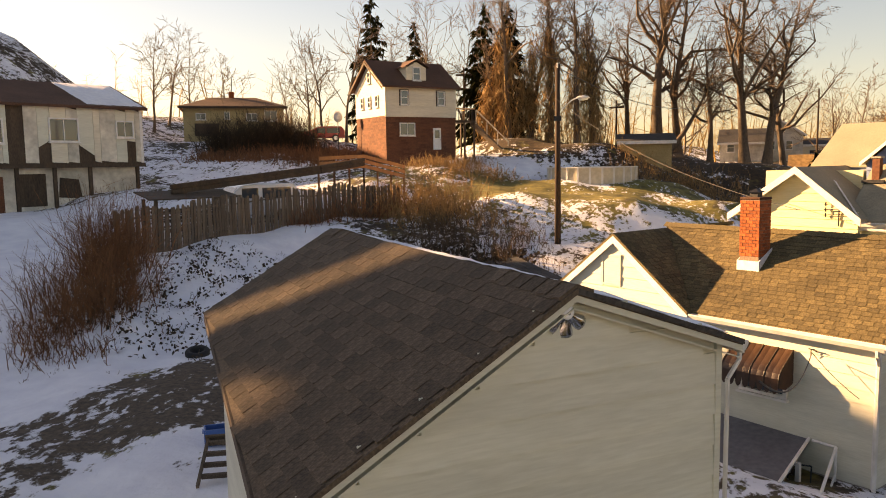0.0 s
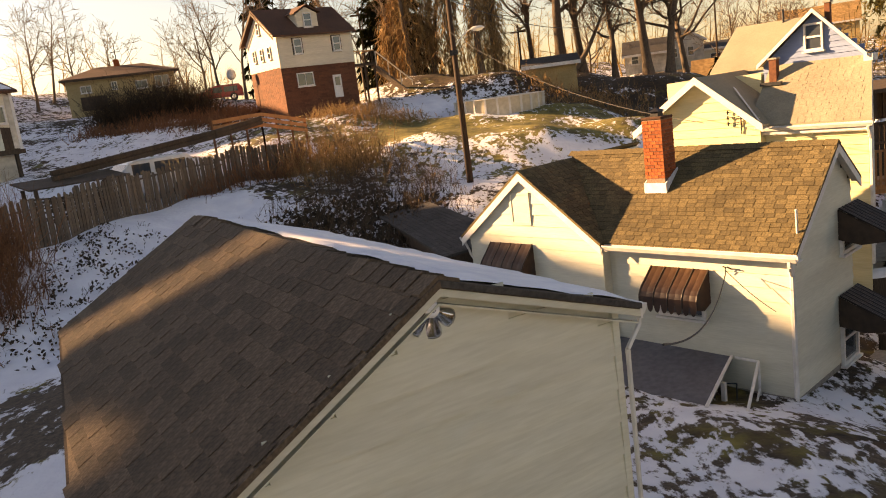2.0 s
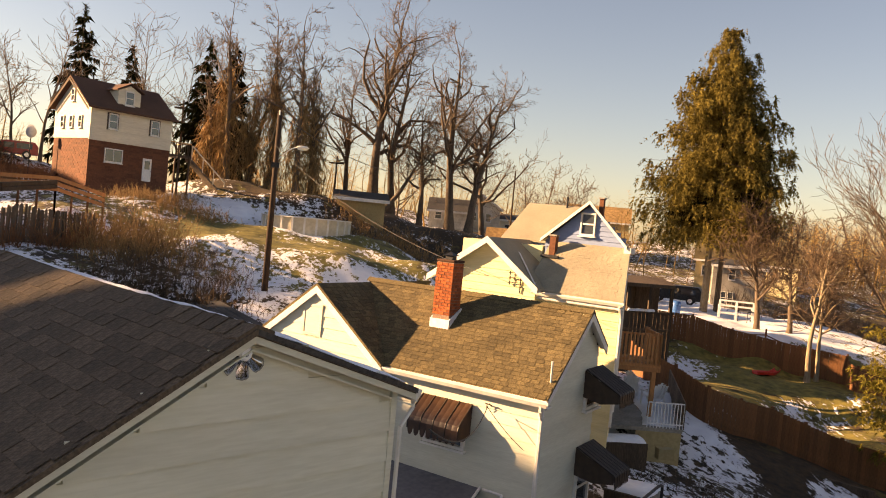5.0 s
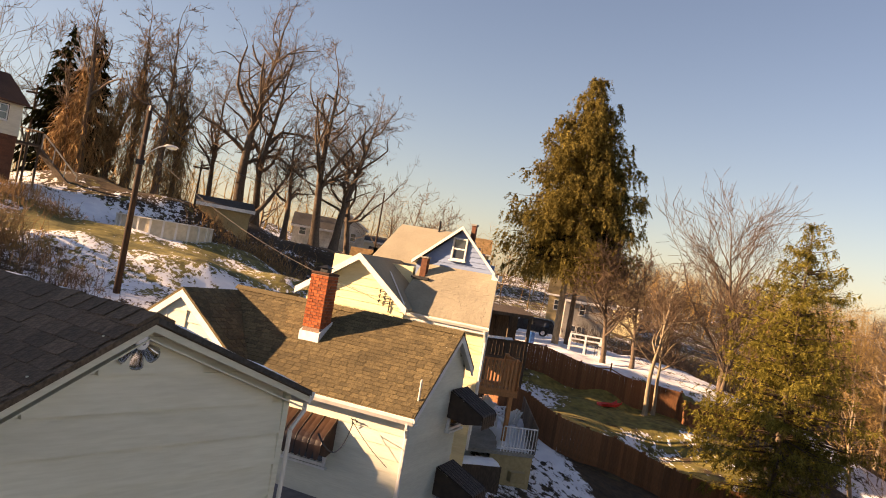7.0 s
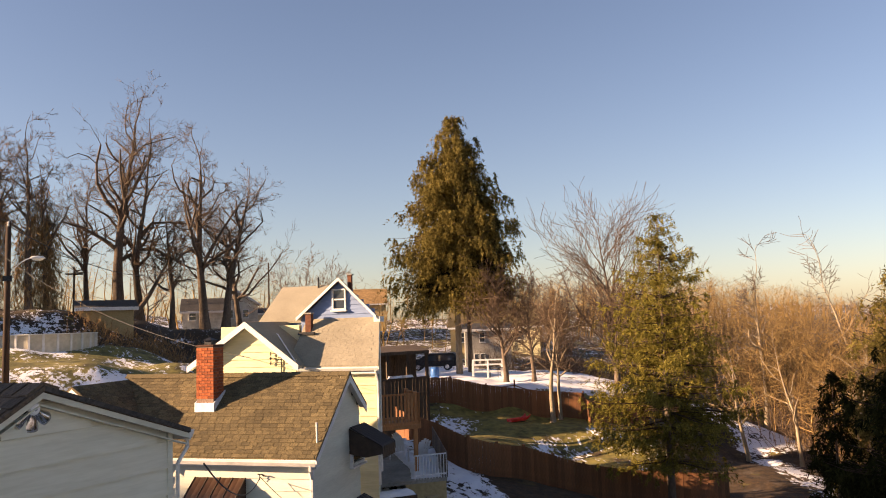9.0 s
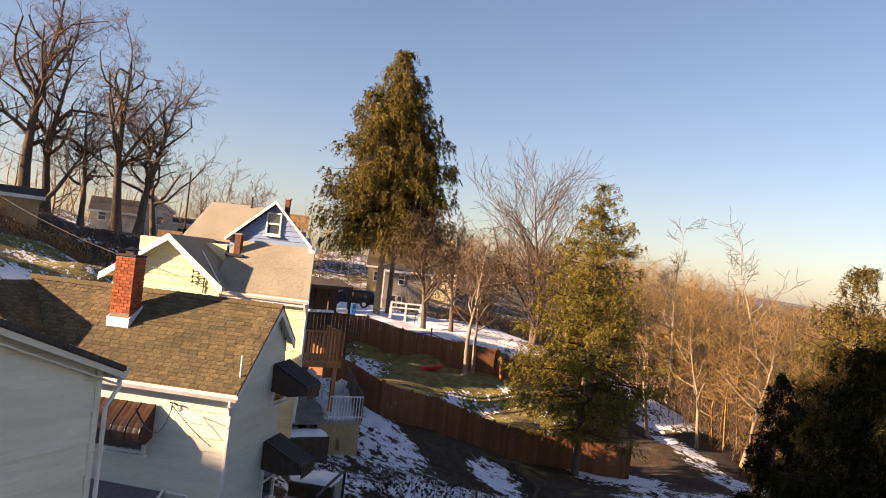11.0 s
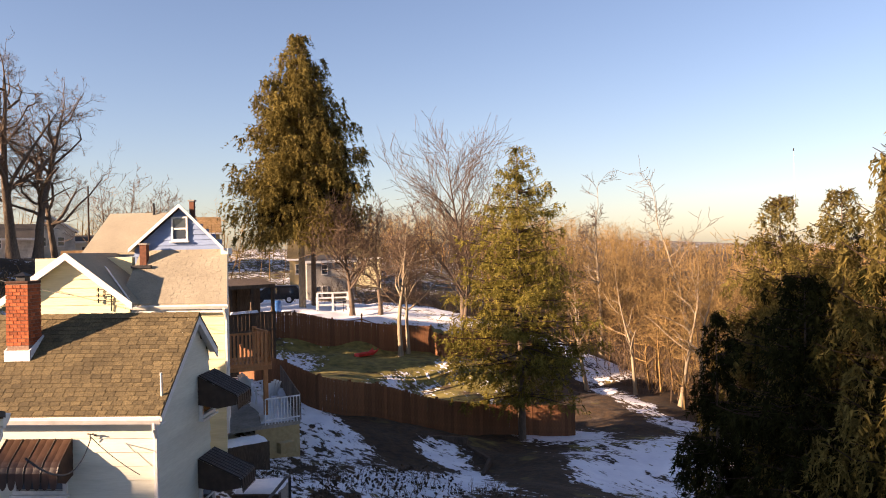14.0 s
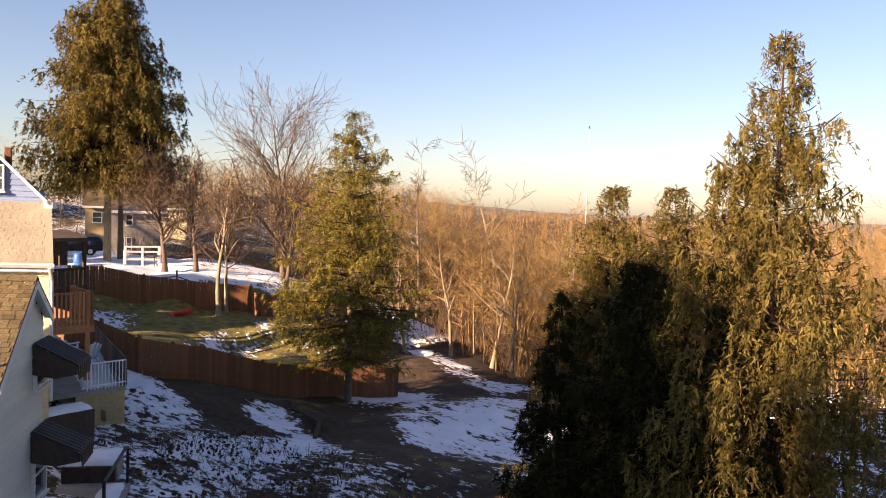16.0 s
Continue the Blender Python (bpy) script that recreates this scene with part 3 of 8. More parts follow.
gx, gy = axis(-34, 46, 0.45, -900, 1400), axis(2, 60, 0.45, -500, 1500)
X, Y = np.meshgrid(gx, gy)
Z = land(X, Y)
relief = np.array([noise.fractal(Vector((x * 0.8, y * 0.8, 0)), 1.0, 2.0, 4) for x, y in zip(X.ravel(), Y.ravel())]).reshape(X.shape)
Z = Z + 0.05 * relief
share = cover(X, Y)
nx, ny = len(gx), len(gy)
idx = np.arange(nx * ny).reshape(ny, nx)
quads = np.stack([idx[:-1, :-1], idx[:-1, 1:], idx[1:, 1:], idx[1:, :-1]], -1).reshape(-1, 4)
ground = big_mesh("ground", np.stack([X, Y, Z], -1).reshape(-1, 3), quads, ground_material(), None, "structure")
ground.data.polygons.foreach_set("use_smooth", [True] * len(ground.data.polygons))
for k, name in enumerate(("snow", "litter", "gravel")):
    ground.data.attributes.new(name, "FLOAT", "POINT").data.foreach_set("value", share[..., k].astype(np.float32).ravel())


# ---- pieces of houses ----
def lap_siding(wall, x0, x1, z0, z1, mat, y=0.0, board=0.26, top=None, side="y", depth=0.012):
    """Lapped boards on a wall that faces -y (side y) or +x (side x); top(u) is the wall's upper edge."""
    z, k = z0, 0
    while z < z1 - 0.02:
        h = min(board, z1 - z)
        a, b = x0, x1
        if top:
            us = np.linspace(x0, x1, 120)
            ok = us[[top(u) > z + h * 0.5 for u in us]]
            if not len(ok):
                break
            a, b = float(ok[0]), float(ok[-1])
        # the foot of each board stands proud of the one under it
        prof = [(-depth - 0.022, z), (-depth, z + h - 0.004), (0.0, z + h - 0.004), (0.0, z)]
        g = Geo()
        for u in (a, b):
            g.v += [(u, y + p, q) if side == "y" else (y - p, u, q) for p, q in prof]
        g.f += [(0, 1, 5, 4), (1, 2, 6, 5), (2, 3, 7, 6), (3, 0, 4, 7), (3, 2, 1, 0), (4, 5, 6, 7)]
        part("siding_board", g, mat, wall)
        z += h
        k += 1


def shingles(origin, along, up, inside, width, height, tab=0.30, course=0.145, seed=1, lift=0.012):
    """Tabs on a slope: (corner, along the eave, up the slope); inside(u, v) keeps a tab. Gives lists of points."""
    rnd = random.Random(seed)
    o, e, s = Vector(origin), Vector(along).normalized(), Vector(up).normalized()
    nrm = e.cross(s).normalized()
    if nrm.z < 0:
        nrm = -nrm
    rows = []
    for j in range(int(height / course)):
        off = rnd.choice((0, 0.5)) * tab + rnd.uniform(-0.03, 0.03)
        for i in range(-1, int(width / tab) + 1):
            u0, v0 = i * tab + off, j * course
            u1, v1 = u0 + tab - 0.012, v0 + course + 0.03
            u0c, u1c = max(u0, 0), min(u1, width)
            if u1c - u0c < 0.04 or not inside((u0c + u1c) / 2, v0 + course / 2):
                continue
            t = lift + rnd.uniform(0, 0.007)
            dv = rnd.uniform(-0.006, 0.006)
            tilt = rnd.uniform(-0.004, 0.004)
            lo = [o + e * u0c + s * (v0 + dv) + nrm * (t + tilt), o + e * u1c + s * (v0 + dv) + nrm * (t - tilt)]
            hi = [o + e * u1c + s * v1 + nrm * 0.004, o + e * u0c + s * v1 + nrm * 0.004]
            base = [lo[0] - nrm * t, lo[1] - nrm * t]
            rows.append((lo + hi + base, [(0, 1, 2, 3), (4, 5, 1, 0), (4, 0, 3), (5, 2, 1)]))
    return rows


def shingle_sheet(name, rows, mat, parent, label=""):
    g = Geo()
    for v, f in rows:
        g.add(v, f)
    ob = part(name, g, mat, parent, label)
    ob["kind"] = "stuff"
    return ob


def window(parent, x, z, w, h, y=0.0, side="y", frame_mat=None, bars=(1, 1), deep=0.07, sill=True, curtain=None):
    """A sash window with frame, sill and panes; x, z: its centre on the wall."""
    m = pose(x, y, z) if side == "y" else (pose(y, x, z, 0, 0, 90) if side == "x" else pose(y, x, z, 0, 0, -90))
    frame_mat = frame_mat or TRIM
    t = 0.07 if w > 0.5 else 0.05
    g = Geo()
    for a in ((-w / 2 - t, -w / 2, -h / 2 - t, h / 2 + t), (w / 2, w / 2 + t, -h / 2 - t, h / 2 + t), (-w / 2, w / 2, h / 2, h / 2 + t), (-w / 2, w / 2, -h / 2 - t, -h / 2)):
        g.box(a[0], a[1], -deep, 0.0, a[2], a[3])
    holder = part("window", g, frame_mat, parent)
    holder.matrix_local = m
    for i in range(bars[0] + 1):
        for j in range(bars[1] + 1):
            x0, x1 = -w / 2 + w * i / (bars[0] + 1), -w / 2 + w * (i + 1) / (bars[0] + 1)
            z0, z1 = -h / 2 + h * j / (bars[1] + 1), -h / 2 + h * (j + 1) / (bars[1] + 1)
            part("pane", Geo().box(x0 + 0.015, x1 - 0.015, -0.022 - 0.012 * j, -0.014 - 0.012 * j, z0 + 0.015, z1 - 0.015), GLASS, holder)
    sash = Geo()
    for i in range(1, bars[0] + 1):
        c = -w / 2 + w * i / (bars[0] + 1)
        sash.box(c - 0.02, c + 0.02, -0.05, -0.012, -h / 2, h / 2)
    for j in range(1, bars[1] + 1):
        c = -h / 2 + h * j / (bars[1] + 1)
        sash.box(-w / 2, w / 2, -0.055, -0.012, c - 0.025, c + 0.025)
    if sash.v:
        part("sash_bar", sash, frame_mat, holder)
    if curtain:
        part("curtain", Geo().box(-w / 2 + 0.02, w / 2 - 0.02, -0.0125, -0.004, -h / 2, h * curtain[1]), curtain[0], holder)
    if sill:
        part("sill", Geo().box(-w / 2 - t - 0.04, w / 2 + t + 0.04, -deep - 0.05, 0.0, -h / 2 - t - 0.05, -h / 2 - t - 0.002), frame_mat, holder)
    return holder


def awning(parent, x, z, w, drop, out, mat, y=0.0, side="y", ribs=5, flat=False):
    """A metal awning: sloping pans, a rounded brow, a hanging skirt cut in tongues, closed cheeks, and raised ribs between the pans."""
    m = pose(x, y, z) if side == "y" else pose(y, x, z, 0, 0, 90)
    prof = [(-0.02, 0.0), (-out * 0.45, -drop * 0.22), (-out * 0.80, -drop * 0.40), (-out * 0.93, -drop * 0.50), (-out, -drop * 0.62)]
    if flat:
        prof = [(-0.02, 0.0), (-out * 0.35, -drop * 0.2), (-out * 0.7, -drop * 0.41), (-out * 0.97, -drop * 0.57), (-out, -drop * 0.62)]
    tongues, steps = ribs * 2, 6
    g = Geo()
    cols = tongues * steps
    for i in range(cols + 1):
        u, k = -w / 2 + w * i / cols, i % steps
        bulge = 0.010 * math.sin(math.pi * k / steps)
        g.v += [(u, p - bulge * 0.4, q + bulge * 0.6) for p, q in prof]
        g.v.append((u, -out - 0.004 - bulge, -drop * (0.76 + 0.24 * math.sin(math.pi * k / steps) ** 0.5)))
    r = len(prof) + 1
    for i in range(cols):
        for j in range(r - 1):
            a = i * r + j
            g.f.append((a, a + r, a + r + 1, a + 1))
    hood = part("awning", g, mat, parent)
    sol = hood.modifiers.new("thick", "SOLIDIFY")
    sol.thickness = 0.010
    hood.matrix_local = m
    for sx in (-1, 1):
        u = sx * (w / 2 - 0.004)
        poly = [(u, 0, 0.0)] + [(u, p + 0.012, q - 0.012) for p, q in prof] + [(u, -out + 0.012, -drop * 0.84), (u, -out * 0.5, -drop * 0.95), (u, 0, -drop * 0.84)]
        part("cheek", Geo().slab(poly, (-sx * 0.012, 0, 0)), mat, hood)
    for i in range(ribs + 1):
        u = -w / 2 + w * i / ribs
        b = Geo()
        line = prof + [(-out - 0.004, -drop * 0.84)]
        for (p0, q0), (p1, q1) in zip(line[:-1], line[1:]):
            b.tube((u, p0 - 0.008, q0 + 0.010), (u, p1 - 0.008, q1 + 0.010), 0.020, n=5)
        part("rib", b, AWNING_STRIPE, hood)
    return hood


def gutter(parent, p0, p1, size=0.11):
    """A K-style eaves gutter between two points of one height."""
    p0, p1 = Vector(p0), Vector(p1)
    d = (p1 - p0).normalized()
    outw = Vector((d.y, -d.x, 0))
    s = size
    prof = [(0, 0), (0, -s), (s * 0.7, -s), (s * 1.15, -s * 0.25), (s * 1.15, 0), (s * 1.02, 0), (s * 1.02, -s * 0.25), (s * 0.62, -s * 0.88), (s * 0.1, -s * 0.88), (s * 0.1, 0)]
    g = Geo()
    for p in (p0, p1):
        g.v += [tuple(p + outw * a + Vector((0, 0, b))) for a, b in prof]
    k = len(prof)
    g.f += [(i, (i + 1) % k, k + (i + 1) % k, k + i) for i in range(k)] + [tuple(range(k))[::-1], tuple(range(k, 2 * k))]
    return part("gutter", g, GUTTER, parent)


def downspout(parent, pts, r=0.035):
    g = Geo()
    for a, b in zip(pts[:-1], pts[1:]):
        g.tube(a, b, r, n=6)
    return part("downspout", g, GUTTER, parent)


# ---- garage in front ----
def build_garage():
    m = pose(-0.50, 5.76, 0.28, 0, 0, 37.94)
    g0 = thing("garage", m, "white sided garage with a weathered brown shingle roof", "garage")
    ln, za, zf, wf = 6.0, 4.43, 4.45, 1.78
    wr, zr, wl, zl = 1.64, 3.87, 1.62, 3.49
    top = lambda u: (za - (za - zr) * u / wr if u > 0 else za + (za - zl) * u / wl) - 0.09
    core = Geo()
    f0 = [(-2.12, 0.12, 0.0), (1.48, 0.12, 0.0), (1.48, 0.12, top(1.48)), (0, 0.12, top(0)), (-2.12, 0.12, top(-2.12))]
    f1 = [(-1.62, ln - 0.12, 0.0), (1.48, ln - 0.12, 0.0), (1.48, ln - 0.12, top(1.48)), (0, ln - 0.12, top(0)), (-1.62, ln - 0.12, top(-1.62))]
    core.add(f0 + f1, [(0, 1, 2, 3, 4), (9, 8, 7, 6, 5)] + [(i, 5 + i, 5 + (i + 1) % 5, (i + 1) % 5) for i in range(5)])
    wall = part("wall", core, SIDING, g0, "off-white lapped siding walls")
    lap_siding(wall, -2.12, 1.48, 0.9, 4.34, SIDING, y=0.12, top=top)
    part("corner_post", Geo().box(1.44, 1.50, 0.085, 0.13, 0.6, top(1.46)), SIDING, wall)
    # roof boards
    wn, zn = 2.32, za - 2.32 * (za - zl) / wl
    for x, x2, z, z2 in ((-wn, -wf, zn, zf - wf * (za - zl) / wl), (wr, wr, zr, zr + 0.02)):
        g = Geo().slab([(0, 0, za), (x, 0, z), (x2, ln, z2), (0, ln, zf)], (0, 0, -0.05))
        deck = part("roof", g, SHINGLE, g0)
        if x < 0:
            left = deck
    # tabs of the near slope
    e, s = Vector((0, 1, 0)), Vector((wl, 0, za - zl)).normalized()
    nrm = s.cross(e).normalized()
    nrm = nrm if nrm.z > 0 else -nrm
    slope = math.hypot(wn, za - zn)
    tab, course = 0.225, 0.147
    rnd = random.Random(5)
    kinds = []
    for k in range(5):
        w, t = tab - rnd.uniform(0.002, 0.007), 0.006 + 0.0016 * k
        dz = rnd.uniform(-0.002, 0.002)
        me = Geo().add([(0, 0, t + dz), (w, rnd.uniform(-0.004, 0.004), t - dz), (w, course + 0.03, 0.004), (0, course + 0.03, 0.004), (0, 0, 0), (w, 0, 0)], [(0, 1, 2, 3), (4, 5, 1, 0), (4, 0, 3), (5, 2, 1)]).mesh("shingle", SHINGLE)
        kinds.append(me)
    rows, cols = int(slope / course), int(ln / tab)
    for j in range(rows):
        off = tab * 0.5 * (j % 2) + rnd.uniform(-0.03, 0.03) - tab * 0.25
        for i in range(cols + 1):
            y = min(max(i * tab + off, 0.0), ln - tab)
            o = Vector((-wn, y, zn + 0.02 * y / ln)) + s * (j * course) + nrm * 0.006
            if o.x < -(wn + (wf - wn) * y / ln) - 0.03:
                continue
            basis = Matrix((e, s, nrm)).transposed().to_4x4()
            ob = new("shingle", kinds[rnd.randrange(5)])
            ob.parent = left
            ob.matrix_local = Matrix.Translation(o) @ basis
    # ridge caps, bent over the ridge
    for i in range(int(ln / 0.19)):
        y = i * 0.19
        t = 0.026 + 0.006 * (i % 2) + rnd.uniform(0, 0.008)
        z = za + (zf - za) * y / ln - 0.03 * math.sin(math.pi * y / ln)
        a, b = 0.15, 0.15
        pl, pr = Vector((-a, y, z - a * (za - zl) / wl)), Vector((b, y, z - b * (za - zr) / wr))
        pts = [pl, Vector((0, y, z)), pr]
        up = Vector((0, 0, t))
        back = Vector((rnd.uniform(-0.01, 0.01), 0.22, -0.016))
        g = Geo().add([p + up for p in pts] + [p + up + back for p in pts] + pts, [(0, 1, 4, 3), (1, 2, 5, 4), (6, 7, 1, 0), (7, 8, 2, 1), (6, 0, 3), (8, 5, 2)])
        part("ridge_cap", g, SHINGLE, left)
    # rake boards, drip edges and soffit
    for x, z in ((-wn, zn), (wr, zr)):
        d = Vector((x, 0, z - za))
        nn = Vector((0, 0, -0.05))
        p0, p1 = Vector((0, 0.0, za - 0.052)), Vector((x, 0.0, z - 0.052))
        part("rake_board", Geo().slab([p0, p1, p1 + nn, p0 + nn], (0, 0.03, 0)), SIDING, g0)
        part("drip_edge", Geo().slab([p0 + Vector((0, -0.022, 0.055)), p1 + Vector((0, -0.022, 0.055)), p1 + Vector((0, -0.022, 0.012)), p0 + Vector((0, -0.022, 0.012))], (0, 0.02, 0)), SHINGLE if x < 0 else SHINGLE_DARK, g0)
        part("soffit", Geo().slab([p0 + Vector((0, 0.03, -0.1)), p1 + Vector((0, 0.03, -0.1)), p1 + Vector((0, 0.11, -0.1)), p0 + Vector((0, 0.11, -0.1))], (0, 0, -0.012)), SIDING, g0)
    part("fascia", Geo().slab([(-wn - 0.001, 0, zn - 0.01), (-wf - 0.001, ln, zf - wf * (za - zl) / wl - 0.01), (-wf - 0.001, ln, zf - wf * (za - zl) / wl - 0.13), (-wn - 0.001, 0, zn - 0.13)], (-0.022, 0, 0)), WOOD_DARK, g0, "dark worn fascia board")
    part("fascia", Geo().box(wr + 0.001, wr + 0.022, 0.0, ln, zr - 0.12, zr - 0.005), TRIM, g0)
    part("gutter_end", Geo().slab([(wr + 0.024, 0.03, zr - 0.03), (wr + 0.10, 0.03, zr - 0.03), (wr + 0.09, 0.03, zr - 0.07), (wr + 0.065, 0.03, zr - 0.105), (wr + 0.024, 0.03, zr - 0.105)], (0, ln - 0.05, 0)), GUTTER, g0)
    downspout(g0, [(wr + 0.07, 0.1, zr - 0.12), (wr + 0.07, 0.1, zr - 0.2), (1.54, 0.06, zr - 0.34), (1.54, 0.06, 0.6)], 0.02)
    window(g0, 0.16, 2.40, 0.5, 0.46, y=0.09, bars=(0, 1))
    # floodlight with three silver lamps
    plate = part("floodlight", Geo().lathe([(0.0, 0.0), (0.055, 0.0), (0.055, 0.03), (0.04, 0.045), (0.0, 0.045)], n=12), PLASTIC_WHITE, g0, "silver floodlight with three lamps", smooth=False)
    plate.matrix_local = pose(-0.04, 0.085, 4.245, 90, 0, 0)
    for a in (-50, 4, 54):
        head = part("lamp_head", Geo().lathe([(0.018, 0.0), (0.022, 0.05), (0.032, 0.075), (0.06, 0.13), (0.064, 0.15), (0.056, 0.15), (0.03, 0.09), (0.0, 0.085)], n=14), CHROME, plate, "silver reflector lamp", smooth=True)
        head.matrix_local = pose(0, 0, 0.03) @ pose(0, 0, 0, 0, 0, a) @ pose(0, 0, 0, 118, 0, 0) @ Matrix.Scale(1.2, 4)
    return g0


garage = build_garage()


def snow_sheet(name, m, poly, thick, label, seed=1):
    """A sheet of snow lying on a slope, with a wandering edge and a soft surface."""
    rnd = random.Random(seed)
    pts = [Vector(p) for p in poly]
    edge = []
    for a, b in zip(pts, pts[1:] + pts[:1]):
        k = max(2, int((b - a).length / 0.22))
        edge += [a.lerp(b, i / k) + Vector((rnd.uniform(-0.03, 0.03), rnd.uniform(-0.03, 0.03), 0)) for i in range(k)]
    c = sum(pts, Vector()) / len(pts)
    n = len(edge)
    inner = [e.lerp(c, 0.07) + Vector((0, 0, thick * rnd.uniform(0.8, 1.1))) for e in edge]
    g = Geo().add(edge + inner + [c + Vector((0, 0, thick))], [(i, (i + 1) % n, n + (i + 1) % n, n + i) for i in range(n)] + [(n + i, n + (i + 1) % n, 2 * n) for i in range(n)])
    ob = part(name, g, SNOW, None, label, smooth=True)
    ob.matrix_world = m
    return tagged(ob, category="snow")


snow_sheet("roof_snow", pose(-0.50, 5.76, 0.28, 0, 0, 37.94), [(0.2, 0.12, 4.375), (1.58, 0.10, 3.90), (1.58, 5.9, 3.92), (0.2, 5.9, 4.39)], 0.035, "thin sheet of white snow on the garage roof")


# ---- house with the brick chimney ----
def build_house():
    m = pose(4.432, 15.106, 0, 0, 0, -39.82)
    h = thing("house", m, "small white sided house with a brown shingle roof and brick chimney", "house")
    ez, ry, rz = 2.29, 2.10, 3.99
    by, bz = 3.21, 3.14
    gx0, gxa, gx1, gza = -8.22, -6.13, -4.04, 3.90
    # walls: main block and cross gable as one shell
    main = Geo().slab([(-0.2, 0.25, -2.4), (-0.2, by - 0.1, -2.4), (-0.2, by - 0.1, bz - 0.12), (-0.2, ry, rz - 0.12), (-0.2, 0.25, ez + 0.12)], (-4.0, 0, 0))
    wall = part("wall", main, SIDING, h, "off-white lapped siding walls")
    gable = Geo().slab([(gx0 + 0.2, 0.001, -0.6), (gx1 - 0.05, 0.001, -0.6), (gx1 - 0.05, 0.001, ez - 0.12), (gxa, 0.001, gza - 0.12), (gx0 + 0.2, 0.001, ez + 0.02)], (0, 4.8, 0))
    gwall = part("wall", gable, SIDING, h, "off-white gable wall")
    lap_siding(wall, gx1 + 0.1, -0.2, -0.55, 2.33, SIDING, y=0.25, board=0.262)
    gtop = lambda u: gza - 0.12 - abs(u - gxa) * 0.77
    lap_siding(gwall, gx0 + 0.2, gx1 - 0.05, -0.55, gza - 0.1, SIDING, y=0.0, board=0.262, top=gtop)
    rtop = lambda v: (ez + (rz - ez) * v / ry if v < ry else rz - (rz - bz) * (v - ry) / (by - ry)) - 0.1
    lap_siding(wall, 0.25, by - 0.1, -0.55, rz, SIDING, y=-0.2, board=0.262, top=rtop, side="x")
    part("foundation", Geo().box(-4.0, -0.19, 0.215, by - 0.09, -2.4, -0.56), CONCRETE, h, "grey block foundation")
    part("corner_post", Geo().box(-0.235, -0.165, 0.20, 0.28, -0.55, ez), TRIM, h)
    # roof boards, then tabs
    sl = (rz - ez) / ry
    fr = [(gx1, 0, ez), (0, 0, ez), (0, ry, rz), (gxa - 0.1, ry, rz)]
    front = part("roof", Geo().slab(fr, (0, 0, -0.06)), SHINGLE_TAN, h, "front slope of brown shingles")
    back = part("roof", Geo().slab([(0, ry, rz), (0, by, bz), (-6.3, by, bz), (-6.3, ry, rz)], (0, 0, -0.06)), SHINGLE_TAN, h)
    cr = part("roof", Geo().slab([(gx1, -0.14, ez), (gx1 - 0.02, 0.05, ez), (gxa, 2.0, gza), (gxa, -0.14, gza)], (0, 0, -0.06)), SHINGLE_TAN, h, "gable slope of brown shingles")
    cl = part("roof", Geo().slab([(gx0, -0.14, ez), (gxa, -0.14, gza), (gxa, 4.9, gza), (gx0, 4.9, ez)], (0, 0, -0.06)), SHINGLE_TAN, h)
    up = Vector((0, ry, rz - ez))
    val = lambda u, v: (gx1 - 1.0) + u > gx1 - 1.05 * v * up.normalized().y + 0.02 and u <= 5.05
    shingle_sheet("shingle_course", shingles((gx1 - 1.0, 0, ez), (1, 0, 0), up, val, 5.04, up.length, 0.20, 0.112, 3), SHINGLE_TAN, front)
    val2 = lambda u, v: (gx1 - 3.3) + u > gx1 - 1.05 * v * up.normalized().y and u < 2.32
    shingle_sheet("shingle_course", shingles((gx1 - 3.3, 0, ez), (1, 0, 0), up, val2, 2.3, up.length, 0.20, 0.112, 4), SHINGLE_TAN, front)
    upc = Vector((gxa - gx1, 0, gza - ez))
    inr = lambda u, v: u < 0.16 + 0.95 * v * (2.09 / upc.length)
    shingle_sheet("shingle_course", shingles((gx1, -0.14, ez), (0, 1, 0), upc, inr, 2.3, upc.length, 0.20, 0.112, 6), SHINGLE_TAN, cr)
    upl = Vector((gxa - gx0, 0, gza - ez))
    shingle_sheet("shingle_course", shingles((gx0, -0.14, ez), (0, 1, 0), upl, lambda u, v: True, 5.0, upl.length, 0.20, 0.112, 7), SHINGLE_TAN, cl)
    for i in range(24):
        x = -0.0 - i * 0.262
        part("ridge_cap", Geo().slab([(x, ry - 0.13, rz - 0.09 + 0.02), (x, ry, rz + 0.03), (x, ry + 0.13, rz - 0.09 + 0.02)], (-0.25, 0, 0.012)), SHINGLE_TAN, front)
    # rake boards and gutters
    for a, b in (((0, 0, ez), (0, ry, rz)), ((0, ry, rz), (0, by, bz))):
        a, b = Vector(a), Vector(b)
        part("rake_board", Geo().slab([a + Vector((0, 0, -0.062)), b + Vector((0, 0, -0.062)), b + Vector((0, 0, -0.22)), a + Vector((0, 0, -0.22))], (-0.03, 0, 0)), TRIM, h)
        part("soffit", Geo().slab([a + Vector((-0.031, 0, -0.10)), b + Vector((-0.031, 0, -0.10)), b + Vector((-0.19, 0, -0.10)), a + Vector((-0.19, 0, -0.10))], (0, 0, -0.015)), TRIM, h)
